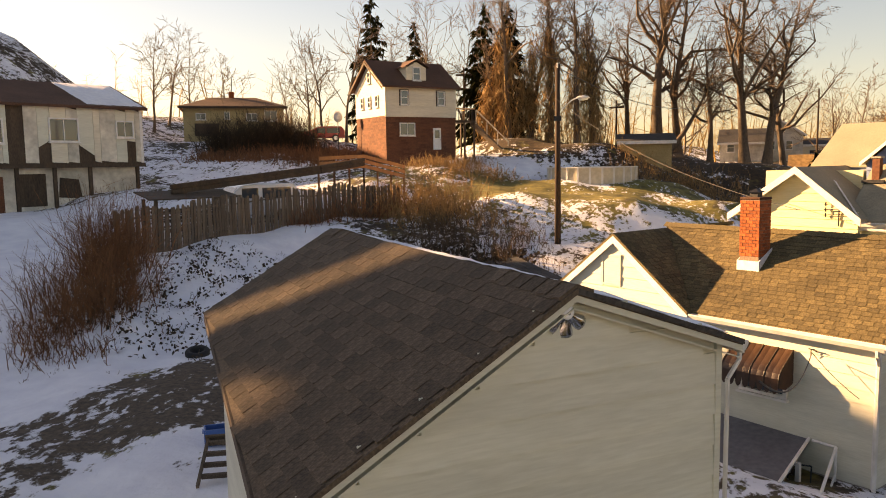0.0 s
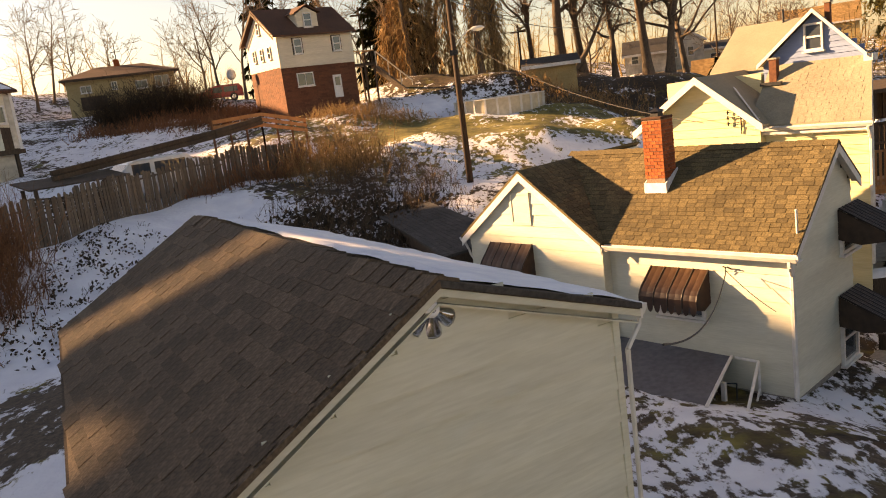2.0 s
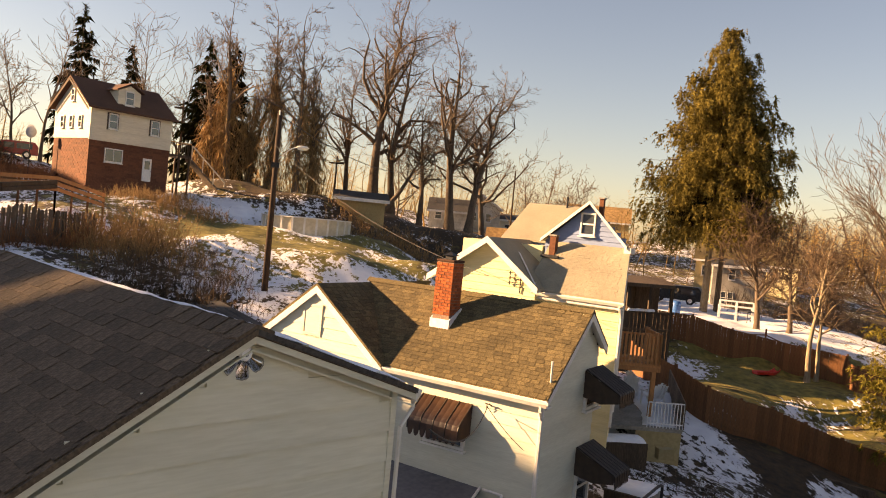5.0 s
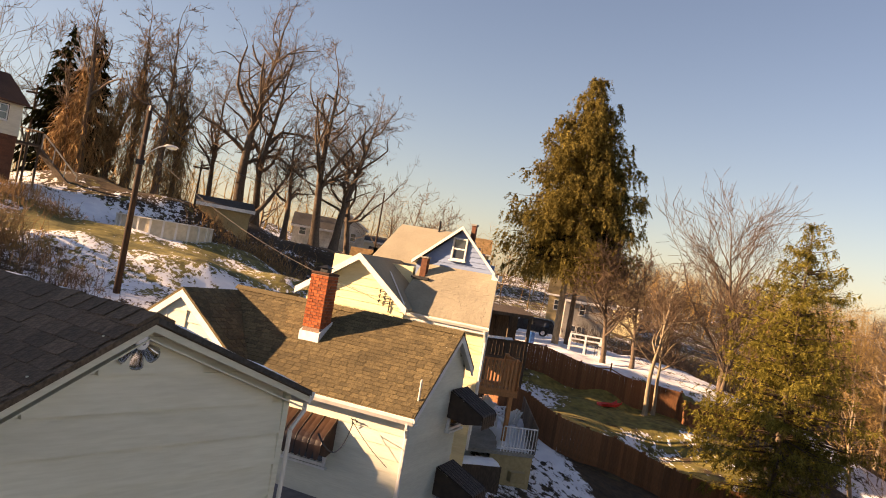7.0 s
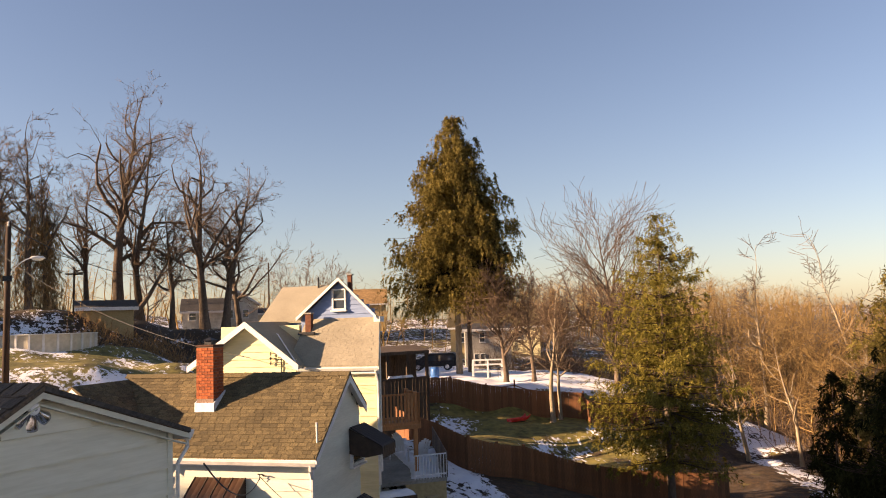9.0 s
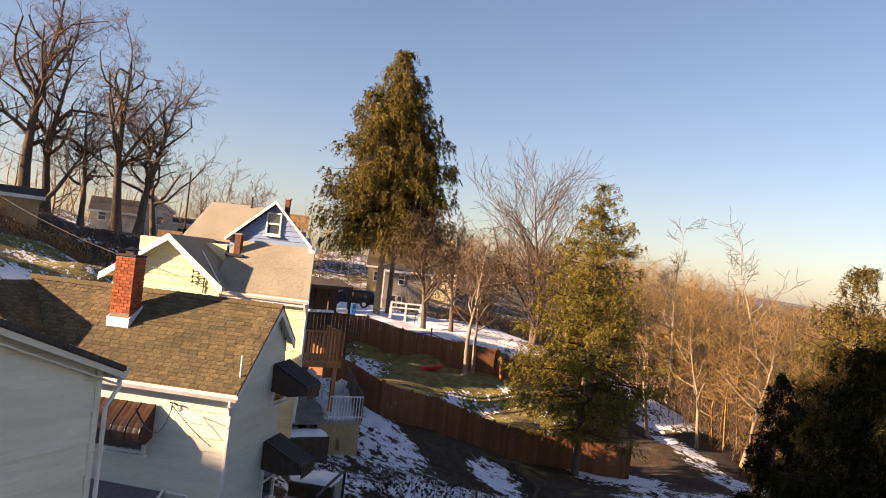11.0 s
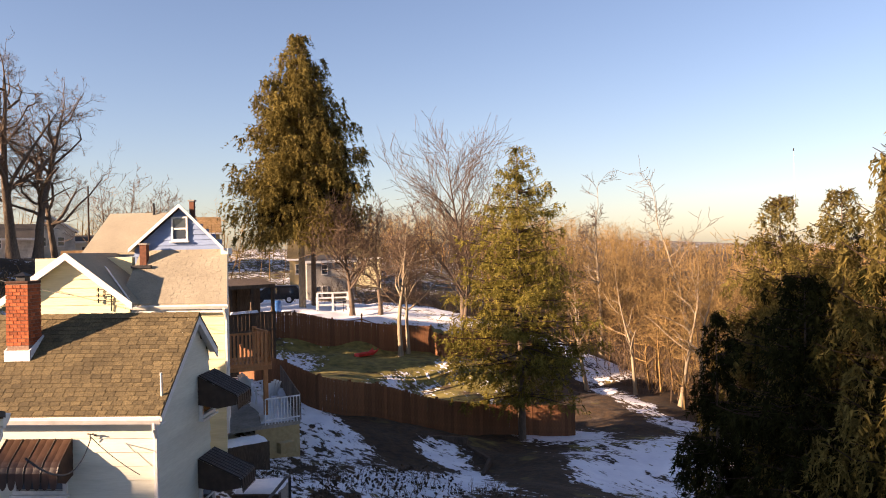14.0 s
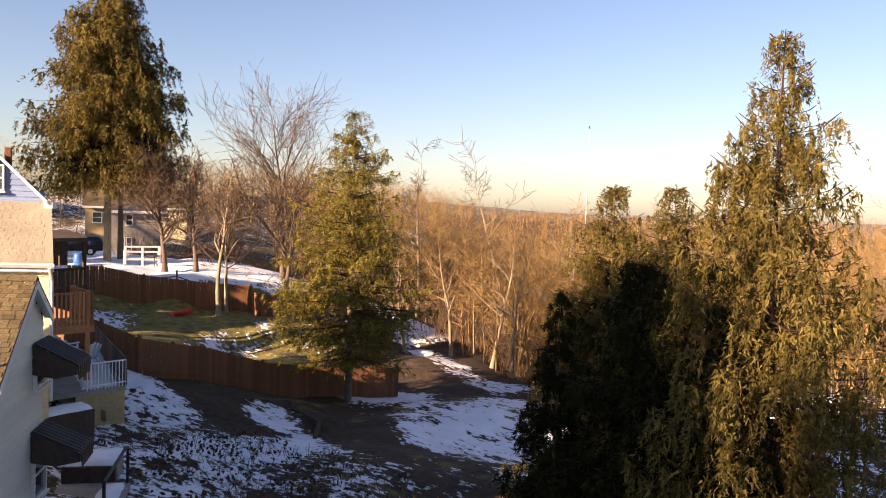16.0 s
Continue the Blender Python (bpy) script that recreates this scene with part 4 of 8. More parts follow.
    for a, b in (((gxa, -0.14, gza), (gx1, -0.14, ez)), ((gxa, -0.14, gza), (gx0, -0.14, ez))):
        a, b = Vector(a), Vector(b)
        part("rake_board", Geo().slab([a + Vector((0, 0, -0.062)), b + Vector((0, 0, -0.062)), b + Vector((0, 0, -0.24)), a + Vector((0, 0, -0.24))], (0, 0.03, 0)), TRIM, h)
        part("soffit", Geo().slab([a + Vector((0, 0.031, -0.1)), b + Vector((0, 0.031, -0.1)), b + Vector((0, 0.24, -0.1)), a + Vector((0, 0.24, -0.1))], (0, 0, -0.015)), TRIM, h)
    part("eave_soffit", Geo().box(gx1, -0.0, 0.0, 0.25, ez - 0.19, ez - 0.165), TRIM, h)
    part("fascia", Geo().box(gx1, 0.0, -0.001, 0.02, ez - 0.17, ez - 0.03), TRIM, h)
    gutter(h, (gx1 + 0.02, -0.004, ez - 0.03), (0.03, -0.004, ez - 0.05))
    gutter(h, (gx0, 4.9, ez - 0.03), (gx0, -0.1, ez - 0.04), 0.1)
    downspout(h, [(-0.1, -0.06, ez - 0.13), (-0.1, -0.06, ez - 0.24), (-0.16, 0.17, ez - 0.46), (-0.16, 0.17, -0.9)], 0.042)
    downspout(h, [(gx0 - 0.06, 0.0, ez - 0.12), (gx0 + 0.02, 0.1, ez - 0.5), (gx0 + 0.16, 0.18, ez - 0.8), (gx0 + 0.16, 0.18, -0.4)], 0.035)
    # attic shutter window, windows and awnings
    shut = part("attic_shutter", Geo().box(-6.50, -6.02, -0.04, 0.0, 2.68, 3.32), SIDING, h, "white panel in the attic opening")
    for a in ((-6.56, -6.50, 2.62, 3.38), (-6.02, -5.96, 2.62, 3.38), (-6.50, -6.02, 3.32, 3.38), (-6.50, -6.02, 2.62, 2.68)):
        part("frame", Geo().box(a[0], a[1], -0.055, 0.0, a[2], a[3]), SIDING_CREAM, shut)
    window(h, -2.42, 1.22, 0.9, 0.75, y=0.225, bars=(0, 1))
    awning(h, -2.42, 1.80, 1.26, 0.80, 0.55, AWNING, y=0.225, ribs=4)
    window(h, -6.65, 1.45, 0.95, 1.0, y=-0.025, bars=(0, 1))
    awning(h, -6.65, 2.16, 1.30, 0.95, 0.5, AWNING, y=-0.025, ribs=4)
    window(h, 2.85, 2.1, 0.7, 0.7, y=-0.175, side="x", bars=(0, 1))
    awning(h, 2.85, 2.62, 0.95, 0.75, 0.85, AWNING_BLACK, y=-0.172, side="x", ribs=6, flat=True)
    window(h, 2.75, -0.1, 0.7, 0.9, y=-0.175, side="x", bars=(0, 1))
    awning(h, 2.75, 0.86, 0.95, 0.75, 0.95, AWNING_BLACK, y=-0.172, side="x", ribs=6, flat=True)
    part("vent_pipe", Geo().tube((-0.12, 0.36, 2.5), (-0.10, 0.30, 3.02), 0.022, n=8), GUTTER, h, "thin white vent pipe")
    orn = Geo()
    for x0, z0, x1, z1 in ((-0.32, -0.36, 0.0, -0.12), (0.0, -0.12, 0.32, -0.36), (-0.2, -0.30, 0.2, -0.30), (0, -0.14, 0, -0.36), (-0.12, -0.22, -0.2, -0.34), (0.12, -0.22, 0.2, -0.34)):
        orn.tube((gxa + x0, -0.06, gza + z0), (gxa + x1, -0.06, gza + z1), 0.018, n=6)
    part("gable_ornament", orn, TRIM, h, "white carved gable ornament")
    bkt = Geo().tube((-1.35, 0.22, 1.86), (-1.35, 0.12, 1.92), 0.015, n=6).tube((-1.45, 0.12, 1.92), (-1.28, 0.12, 1.9), 0.012, n=6).tube((-1.4, 0.12, 1.92), (-1.42, 0.16, 1.78), 0.01, n=6)
    part("wire_bracket", bkt, METAL_DARK, h)
    return h


house = build_house()


def build_chimney():
    m = pose(4.432, 15.106, 0, 0, 0, -39.82) @ pose(-3.36, 1.33, 3.36)
    c = thing("chimney", m, "red brick chimney with a white flashing foot on the shingle roof", "chimney")
    w, d, z0, z1 = 0.47, 0.46, -0.3, 1.36
    part("core", Geo().box(-w / 2 + 0.012, w / 2 - 0.012, -d / 2 + 0.012, d / 2 - 0.012, z0, z1), MORTAR, c)
    bh, joint = 0.062, 0.010
    full = Geo().box(-0.082, 0.082, -0.045, 0.045, 0, bh).mesh("brick", BRICK)
    rnd = random.Random(9)
    j, z = 0, z0 + 0.42
    while z < z1 - 0.02:
        for side in range(4):
            span = (w if side % 2 == 0 else d)
            cuts = (0, 1 / 3, 2 / 3, 1) if (j + side) % 2 == 0 else (0, 1 / 6, 1 / 2, 5 / 6, 1)
            for c0, c1 in zip(cuts[:-1], cuts[1:]):
                u, b_len = span * ((c0 + c1) / 2 - 0.5), span * (c1 - c0)
                ob = new("brick", full)
                ob.parent = c
                r = rnd.uniform(-0.003, 0.004)
                dist = (d if side % 2 == 0 else w) / 2 - 0.045 + r
                ob.matrix_local = pose(0, 0, z, 0, 0, side * 90) @ pose(u, -dist, 0) @ Matrix.Diagonal(((b_len - 0.010) / 0.164, 1, 1, 1))
        z += bh + joint
        j += 1
    part("cap", Geo().box(-w / 2 - 0.01, w / 2 + 0.01, -d / 2 - 0.01, d / 2 + 0.01, z1 - 0.005, z1 + 0.05), SOOT, c, "soot-darkened brick top course", bevel=0.012)
    part("flue", Geo().lathe([(0.10, z1), (0.10, z1 + 0.051), (0.085, z1 + 0.051), (0.085, z1 - 0.02)], n=14), MORTAR, c)
    part("flue_screen", Geo().box(-0.095, 0.095, -0.095, 0.095, z1 + 0.052, z1 + 0.15), METAL_DARK, c, "dark metal screen round the flue")
    hat = [(-0.15, -0.15, z1 + 0.152), (0.15, -0.15, z1 + 0.152), (0.15, 0.15, z1 + 0.152), (-0.15, 0.15, z1 + 0.152), (0, 0, z1 + 0.235)]
    part("flue_cap", Geo().add(hat, [(0, 1, 4), (1, 2, 4), (2, 3, 4), (3, 0, 4), (3, 2, 1, 0)]), METAL_DARK, c, "small dark pyramid cap")
    part("flashing", Geo().slab([(-w / 2 - 0.03, -d / 2 - 0.035, -0.36), (w / 2 + 0.03, -d / 2 - 0.035, -0.36), (w / 2 + 0.03, -d / 2 - 0.035, 0.02), (-w / 2 - 0.03, -d / 2 - 0.035, 0.02)], (0, 0.033, 0)), FLASHING, c, "white sheet metal flashing")
    for sx in (-1, 1):
        x = sx * (w / 2 + 0.004)
        part("flashing", Geo().slab([(x, -d / 2 - 0.03, -0.36), (x, d / 2 + 0.03, 0.05), (x, d / 2 + 0.03, 0.28), (x, -d / 2 - 0.03, 0.02)], (sx * 0.026, 0, 0)), FLASHING, c)
    part("flashing", Geo().slab([(-w / 2 - 0.09, -d / 2 - 0.15, -0.335), (w / 2 + 0.09, -d / 2 - 0.15, -0.335), (w / 2 + 0.09, -d / 2 - 0.03, -0.235), (-w / 2 - 0.09, -d / 2 - 0.03, -0.235)], (0, 0, 0.012)), FLASHING, c)
    return c


chimney = build_chimney()


# ---- lean-to roof between garage and house ----
def build_lean_to():
    m = pose(4.432, 15.106, 0, 0, 0, -39.82)
    t = thing("lean_to", m, "low grey felt lean-to roof with a white edge beside the house", "shed roof")
    poly = [(-5.2, 0.22, 0.16), (-1.42, 0.22, 0.08), (-0.75, -2.9, -0.45), (-5.6, -3.2, -0.40)]
    part("roof", Geo().slab(poly, (0, 0, -0.07)), TARP, t, "grey felt roof")
    part("edge_trim", Geo().tube((-1.42, 0.2, 0.10), (-0.75, -2.9, -0.43), 0.035, n=6), TRIM, t, "white edge board")
    for x, y in ((-1.2, -0.6), (-0.85, -2.7), (-5.4, -3.0), (-5.2, 0.1)):
        part("post", Geo().box(x - 0.04, x + 0.04, y - 0.04, y + 0.04, -1.6, -0.05 + 0.12 * y), TRIM, t)
    part("side_wall", Geo().slab([(-5.5, -3.1, -1.6), (-0.9, -2.85, -1.6), (-0.9, -2.85, -0.54), (-5.5, -3.1, -0.5)], (0, 0.05, 0)), SIDING, t)
    return t


build_lean_to()


def build_stair_rail():
    m = pose(4.432, 15.106, 0, 0, 0, -39.82)
    t = thing("pipe_railing", m, "white painted pipe railing round the basement steps", "railing")
    p = [(-1.30, 0.1, 0.12), (-0.85, 0.12, 0.10), (-0.42, -1.35, -0.38), (-0.66, -2.0, -0.42)]
    for a, b in zip(p[:-1], p[1:]):
        part("rail", Geo().tube(a, b, 0.03, n=8), TRIM, t)
    for q in p[1:]:
        part("post", Geo().tube(q, (q[0], q[1], -1.5), 0.026, n=8), TRIM, t)
    part("rail", Geo().tube((-0.85, 0.12, -0.45), (-0.42, -1.35, -0.85), 0.022, n=8), TRIM, t)
    return t


build_stair_rail()


def build_mower():
    m = pose(4.432, 15.106, 0, 0, 0, -39.82) @ pose(-0.95, -1.1, -1.15, 0, 0, 25)
    t = thing("lawn_mower", m, "red lawn mower parked beside the basement steps", "lawn mower")
    part("deck", Geo().lathe([(0.0, 0.26), (0.16, 0.25), (0.27, 0.2), (0.31, 0.1), (0.30, 0.06)], n=18), PLASTIC_RED, t, "red pressed deck", smooth=True)
    part("engine", Geo().lathe([(0.13, 0.24), (0.14, 0.34), (0.11, 0.42), (0.0, 0.43)], n=14), METAL_DARK, t, smooth=True)
    part("cowl", Geo().box(-0.2, 0.2, -0.16, 0.18, 0.22, 0.32), PLASTIC_RED, t, bevel=0.03)
    for sx in (-1, 1):
        for sy in (-1, 1):
            w = part("wheel", Geo().lathe([(0.04, -0.025), (0.09, -0.025), (0.1, 0), (0.09, 0.025), (0.04, 0.025)], n=16), RUBBER, t)
            w.matrix_local = pose(sx * 0.3, sy * 0.26, 0.1, 0, 90, 0)
        part("handle", Geo().tube((sx * 0.2, 0.25, 0.2), (sx * 0.2, 0.95, 0.85), 0.014, n=6), METAL_DARK, t)
    part("grip", Geo().tube((-0.2, 0.95, 0.85), (0.2, 0.95, 0.85), 0.016, n=6), METAL_DARK, t)
    return t


build_mower()


# ---- dark shed roof behind the garage ----
def build_back_shed():
    c = Vector((-3.2, 24.6, 0))
    m = pose(c.x, c.y, gz(c.x, c.y), 0, 0, -68)
    t = thing("shed", m, "low shed with a dark shingle roof beside the lane", "shed")
    hgt = 1.95 - gz(c.x, c.y)
    part("wall", Geo().box(-4.2, 4.2, -0.75, 0.75, -0.6, hgt - 0.15), WOOD_DARK, t)
    deck = part("roof", Geo().slab([(-4.4, -0.95, hgt - 0.12), (4.4, -0.95, hgt - 0.12), (4.4, 0.95, hgt + 0.12), (-4.4, 0.95, hgt + 0.12)], (0, 0, -0.06)), SHINGLE_DARK, t)
    shingle_sheet("shingle_course", shingles((-4.4, -0.95, hgt - 0.12), (1, 0, 0), (0, 1.9, 0.24), lambda u, v: True, 8.8, 1.9, 0.3, 0.15, 11), SHINGLE_DARK, deck)
    return t


build_back_shed()


# ---- yellow house with the blue gable ----
def build_yellow_house():
    m = pose(8.24, 21.46, 0, 0, 0, -39.5)
    h = thing("yellow_house", m, "pale yellow sided house with tan roofs and a blue gable", "house")
    ez, ty, tz = 3.88, 1.65, 5.40
    wall = part("wall", Geo().slab([(-6.0, 0.18, -1.6), (-0.12, 0.18, -1.6), (-0.12, 0.18, ez + 0.02), (-6.0, 0.18, ez + 0.02)], (-0.45, 1.45, 0)), SIDING_YELLOW, h, "pale yellow siding walls")
    part("wall", Geo().box(-6.4, -3.4, 1.64, 5.4, -1.6, 5.2), SIDING_YELLOW, h, "pale yellow rear wall")
    # unseen low wing, added so that its shadow reaches the board fence
    part("wall", Geo().box(-6.6, -3.6, 5.42, 9.6, -1.6, 1.7), SIDING_YELLOW, h, "low pale yellow wing added out of sight to cast shade")
    part("roof", Geo().box(-6.8, -3.5, 5.42, 9.8, 1.702, 1.84), SHINGLE_PALE, h, "flat tan roof of the added shade-casting wing")
    lap_siding(wall, -2.7, -0.12, 0.6, ez - 0.1, SIDING_YELLOW, y=0.18, board=0.24)
    roof = part("roof", Geo().slab([(-3.1, 0, ez), (0.02, 0, ez), (-0.48, ty, tz), (-3.1, ty, tz)], (0, 0, -0.08)), SHINGLE_PALE, h, "pale tan shingle roof")
    up = Vector((0, ty, tz - ez))
    shingle_sheet("shingle_course", shingles((-3.1, 0, ez), (1, 0, 0), up, lambda u, v: u < 2.86 - 0.5 * v / up.length, 3.12, up.length, 0.19, 0.105, 21, 0.001), SHINGLE_PALE, roof)
    part("fascia", Geo().box(-2.85, 0.03, -0.02, 0.0, ez - 0.26, ez - 0.05), TRIM, h)
    gutter(h, (-2.85, -0.022, ez - 0.06), (0.05, -0.022, ez - 0.07), 0.1)
    part("eave_shadow_board", Geo().box(-2.7, 0.0, 0.0, 0.18, ez - 0.28, ez - 0.26), TRIM, h)
    downspout(h, [(-0.05, -0.08, ez - 0.16), (-0.05, 0.12, ez - 0.5), (-0.05, 0.12, 0.2)], 0.045)
    # front gable
    ax, az, lx, rx, fz = -4.36, 5.34, -6.45, -2.5, 3.93
    gw = part("wall", Geo().slab([(lx + 0.3, -0.1, -1.4), (rx - 0.2, -0.1, -1.4), (rx - 0.2, -0.1, 4.0), (ax, -0.1, az - 0.12), (lx + 0.3, -0.1, 4.0)], (0, 2.0, 0)), SIDING_YELLOW, h, "pale yellow gable wall")
    lap_siding(gw, lx + 0.3, rx - 0.2, 1.0, az - 0.12, SIDING_YELLOW, y=-0.1, board=0.24, top=lambda u: az - 0.14 - abs(u - ax) * 0.72)
    for x, mat, nm in ((rx, SHINGLE_PALE, "pale tan gable slope"), (lx, SHINGLE_PALE, "")):
        part("roof", Geo().slab([(ax, -0.4, az), (x, -0.4, fz), (x, 2.6, fz), (ax, 2.6, az)], (0, 0, -0.07)), mat, h, nm)
        a, b = Vector((ax, -0.4, az)), Vector((x, -0.4, fz))
        part("rake_board", Geo().slab([a + Vector((0, -0.001, 0.02)), b + Vector((0, -0.001, 0.02)), b + Vector((0, -0.001, -0.19)), a + Vector((0, -0.001, -0.19))], (0, -0.03, 0)), TRIM, h)
        part("soffit", Geo().slab([a + Vector((0, 0, -0.1)), b + Vector((0, 0, -0.1)), b + Vector((0, 0.3, -0.1)), a + Vector((0, 0.3, -0.1))], (0, 0, -0.02)), TRIM, h)
    part("valley_flashing", Geo().slab([(ax + 0.62, 0.6, az - 0.40), (ax + 0.70, 0.6, az - 0.46), (rx - 0.08, -0.36, fz + 0.09), (rx - 0.16, -0.36, fz + 0.14)], (0, 0, 0.02)), FLASHING, h)
    insul = Geo().tube((-3.2, -0.16, 4.35), (-3.2, -0.16, 3.7), 0.02, n=6)
    for z in (4.3, 4.15, 4.0):
        insul.tube((-3.6, -0.2, z), (-3.1, -0.2, z + 0.03), 0.012, n=5).tube((-3.55, -0.2, z + 0.06), (-3.55, -0.2, z - 0.06), 0.02, n=5)
    part("service_bracket", insul, METAL_DARK, h, "dark electric service bracket")
    # blue storey behind, with its own gable
    bx, bz, bl, br, bf, by = -1.85, 6.74, -3.42, -0.52, 5.42, 1.66
    blue = part("wall", Geo().slab([(bl + 0.1, by, 3.9), (br - 0.08, by, 3.9), (br - 0.08, by, bf), (bx, by, bz - 0.08), (bl + 0.1, by, bf)], (-0.75, 2.2, 0)), SIDING_BLUE, h, "blue siding upper storey")
    lap_siding(blue, bl + 0.1, br - 0.08, 5.2, bz - 0.1, SIDING_BLUE, y=by, board=0.16, top=lambda u: bz - 0.1 - abs(u - bx) * 0.86)
    for x in (bl, br):
        part("roof", Geo().slab([(bx, by - 0.22, bz), (x, by - 0.22, bf), (x - 0.75, by + 2.1, bf), (bx - 0.75, by + 2.1, bz)], (0, 0, -0.06)), SHINGLE_PALE if x < bx else SHINGLE_DARK, h)
        a, b = Vector((bx, by - 0.22, bz)), Vector((x, by - 0.22, bf))
        part("rake_board", Geo().slab([a + Vector((0, -0.002, 0.02)), b + Vector((0, -0.002, 0.02)), b + Vector((0, -0.002, -0.09)), a + Vector((0, -0.002, -0.09))], (0, -0.03, 0)), TRIM, h)
    window(h, -1.90, 6.02, 0.40, 0.62, y=by - 0.03, bars=(0, 1))
    part("eave_return", Geo().box(br - 0.1, br + 0.12, by - 0.2, by + 0.2, bf - 0.2, bf - 0.02), TRIM, h)
    downspout(h, [(br + 0.05, by - 0.1, bf - 0.1), (br - 0.02, by + 0.05, bf - 0.5), (br - 0.02, by + 0.05, 0.3)], 0.05)
    # tan main roof of the blue storey
    rt = part("roof", Geo().slab([(-5.45, 2.6, 5.35), (-2.9, 2.6, 5.35), (-2.9, 4.6, 6.68), (-5.45, 4.6, 6.68)], (0, 0, -0.07)), SHINGLE_PALE, h, "pale tan rear roof")
    part("roof", Geo().slab([(-5.45, 4.6, 6.68), (-2.9, 4.6, 6.68), (-2.9, 5.6, 5.75), (-5.45, 5.6, 5.75)], (0, 0, -0.07)), SHINGLE_PALE, h)
    part("wall", Geo().slab([(-5.35, 2.7, 3.9), (-5.35, 5.5, 3.9), (-5.35, 5.5, 5.7), (-5.35, 4.6, 6.55), (-5.35, 2.7, 5.3)], (2.5, 0, 0)), SIDING_BLUE, h)
    part("vent_pipe", Geo().tube((-3.9, 4.5, 6.5), (-3.9, 4.5, 7.0), 0.04, n=8), METAL_DARK, h)
    for x, y, z0, z1, s in ((-2.85, 1.25, 4.9, 5.55, 0.10), (-1.80, 2.4, 6.3, 6.88, 0.07)):
        st = part("chimney", Geo().box(x - s, x + s, y - s, y + s, z0, z1), BRICK_HOUSE, h, "small brown brick smokestack")
        part("stack_cap", Geo().box(x - s - 0.03, x + s + 0.03, y - s - 0.03, y + s + 0.03, z1 + 0.002, z1 + 0.05), CONCRETE, st)
    part("stack_foot", Geo().box(-3.15, -2.55, 0.98, 1.06, 4.86, 4.95), METAL_DARK, h)
    return h


build_yellow_house()


# ---- brick house on the hill ----
def build_brick_house():
    m = pose(-15.75, 51.4, -0.40, 0, 0, 43.7) @ Matrix.Diagonal((0.91, 0.84, 1, 1))
    h = thing("brick_house", m, "hillside house of red brick below and cream siding above", "house")
    w, d, b0, belt, ez, rz = 6.1, 5.6, 5.2, 9.25, 11.25, 13.1
    lower = part("wall", Geo().box(0, w, 0, d, b0, belt), BRICK_HOUSE, h, "red brick lower storey")
    g = Geo()
    rnd = random.Random(2)
    z, j = 6.3, 0
    while z < belt - 0.08:
        for i in range(int(w / 0.42)):
            x = i * 0.42 + (0.21 if j % 2 else 0)
            if x + 0.4 < w:
                r = rnd.uniform(0.004, 0.014)
                g.box(x, x + 0.40, -r, 0.01, z, z + 0.135)
        for i in range(int(d / 0.42)):
            y = i * 0.42 + (0.21 if j % 2 else 0)
            if y + 0.4 < d:
                r = rnd.uniform(0.004, 0.014)
                g.box(-r, 0.01, y, y + 0.40, z, z + 0.135)
        z += 0.15
        j += 1
    part("brick_course", g, BRICK_HOUSE, lower)["kind"] = "stuff"
    upper = part("wall", Geo().slab([(-0.04, -0.04, belt + 0.01), (-0.04, d, belt + 0.01), (-0.04, d, ez), (-0.04, d / 2, rz - 0.1), (-0.04, -0.04, ez)], (w + 0.08, 0, 0)), SIDING_CREAM, h, "cream siding upper storey")
    lap_siding(upper, -0.04, w + 0.04, belt + 0.01, ez, SIDING_CREAM, y=-0.04, board=0.22)
    part("belt_board", Geo().box(-0.08, w + 0.06, -0.075, 0.0, belt - 0.06, belt + 0.04), SIDING_CREAM, h)
    for y, z in ((-0.45, ez - 0.12), (d + 0.4, ez - 0.12)):
        part("roof", Geo().slab([(-0.4, y, z), (w + 0.3, y, z), (w + 0.3, d / 2, rz), (-0.4, d / 2, rz)], (0, 0, 0.12)), SHINGLE_RED, h, "brown shingle roof")
    part("rake_board", Geo().slab([(-0.42, -0.45, ez - 0.14), (-0.42, d / 2, rz - 0.02), (-0.42, d / 2, rz - 0.2), (-0.42, -0.45, ez - 0.3)], (-0.03, 0, 0)), WOOD_DARK, h)
    part("rake_board", Geo().slab([(-0.42, d + 0.4, ez - 0.14), (-0.42, d / 2, rz - 0.02), (-0.42, d / 2, rz - 0.2), (-0.42, d + 0.4, ez - 0.3)], (-0.03, 0, 0)), WOOD_DARK, h)
    dm = part("dormer", Geo().slab([(2.0, 0.35, ez + 0.2), (3.7, 0.35, ez + 0.2), (3.7, 0.35, ez + 1.35), (2.85, 0.35, ez + 1.75), (2.0, 0.35, ez + 1.35)], (0, 2.2, 0)), SIDING_CREAM, h, "cream dormer with its own roof")
    for sx in (-1, 1):
        part("dormer_roof", Geo().slab([(2.85, 0.1, ez + 1.86), (2.85 + sx * 1.05, 0.1, ez + 1.34), (2.85 + sx * 1.05, 2.6, ez + 1.34), (2.85, 2.6, ez + 1.86)], (0, 0, 0.07)), SHINGLE_RED, dm)
    window(h, 2.85, ez + 0.92, 0.55, 0.8, y=0.32, bars=(0, 1), frame_mat=TRIM)
    for x in (1.55, 4.75):
        part("shutter_surround", Geo().box(x - 0.42, x + 0.42, -0.10, -0.045, belt + 0.75 - 0.05, belt + 1.75 + 0.05), WOOD_DARK, h)
        window(h, x, belt + 1.25, 0.52, 0.85, y=-0.10, bars=(0, 1))
    window(h, 1.8, 8.35, 1.2, 0.75, y=-0.01, bars=(1, 0), curtain=(SIDING_CREAM, 0.45))
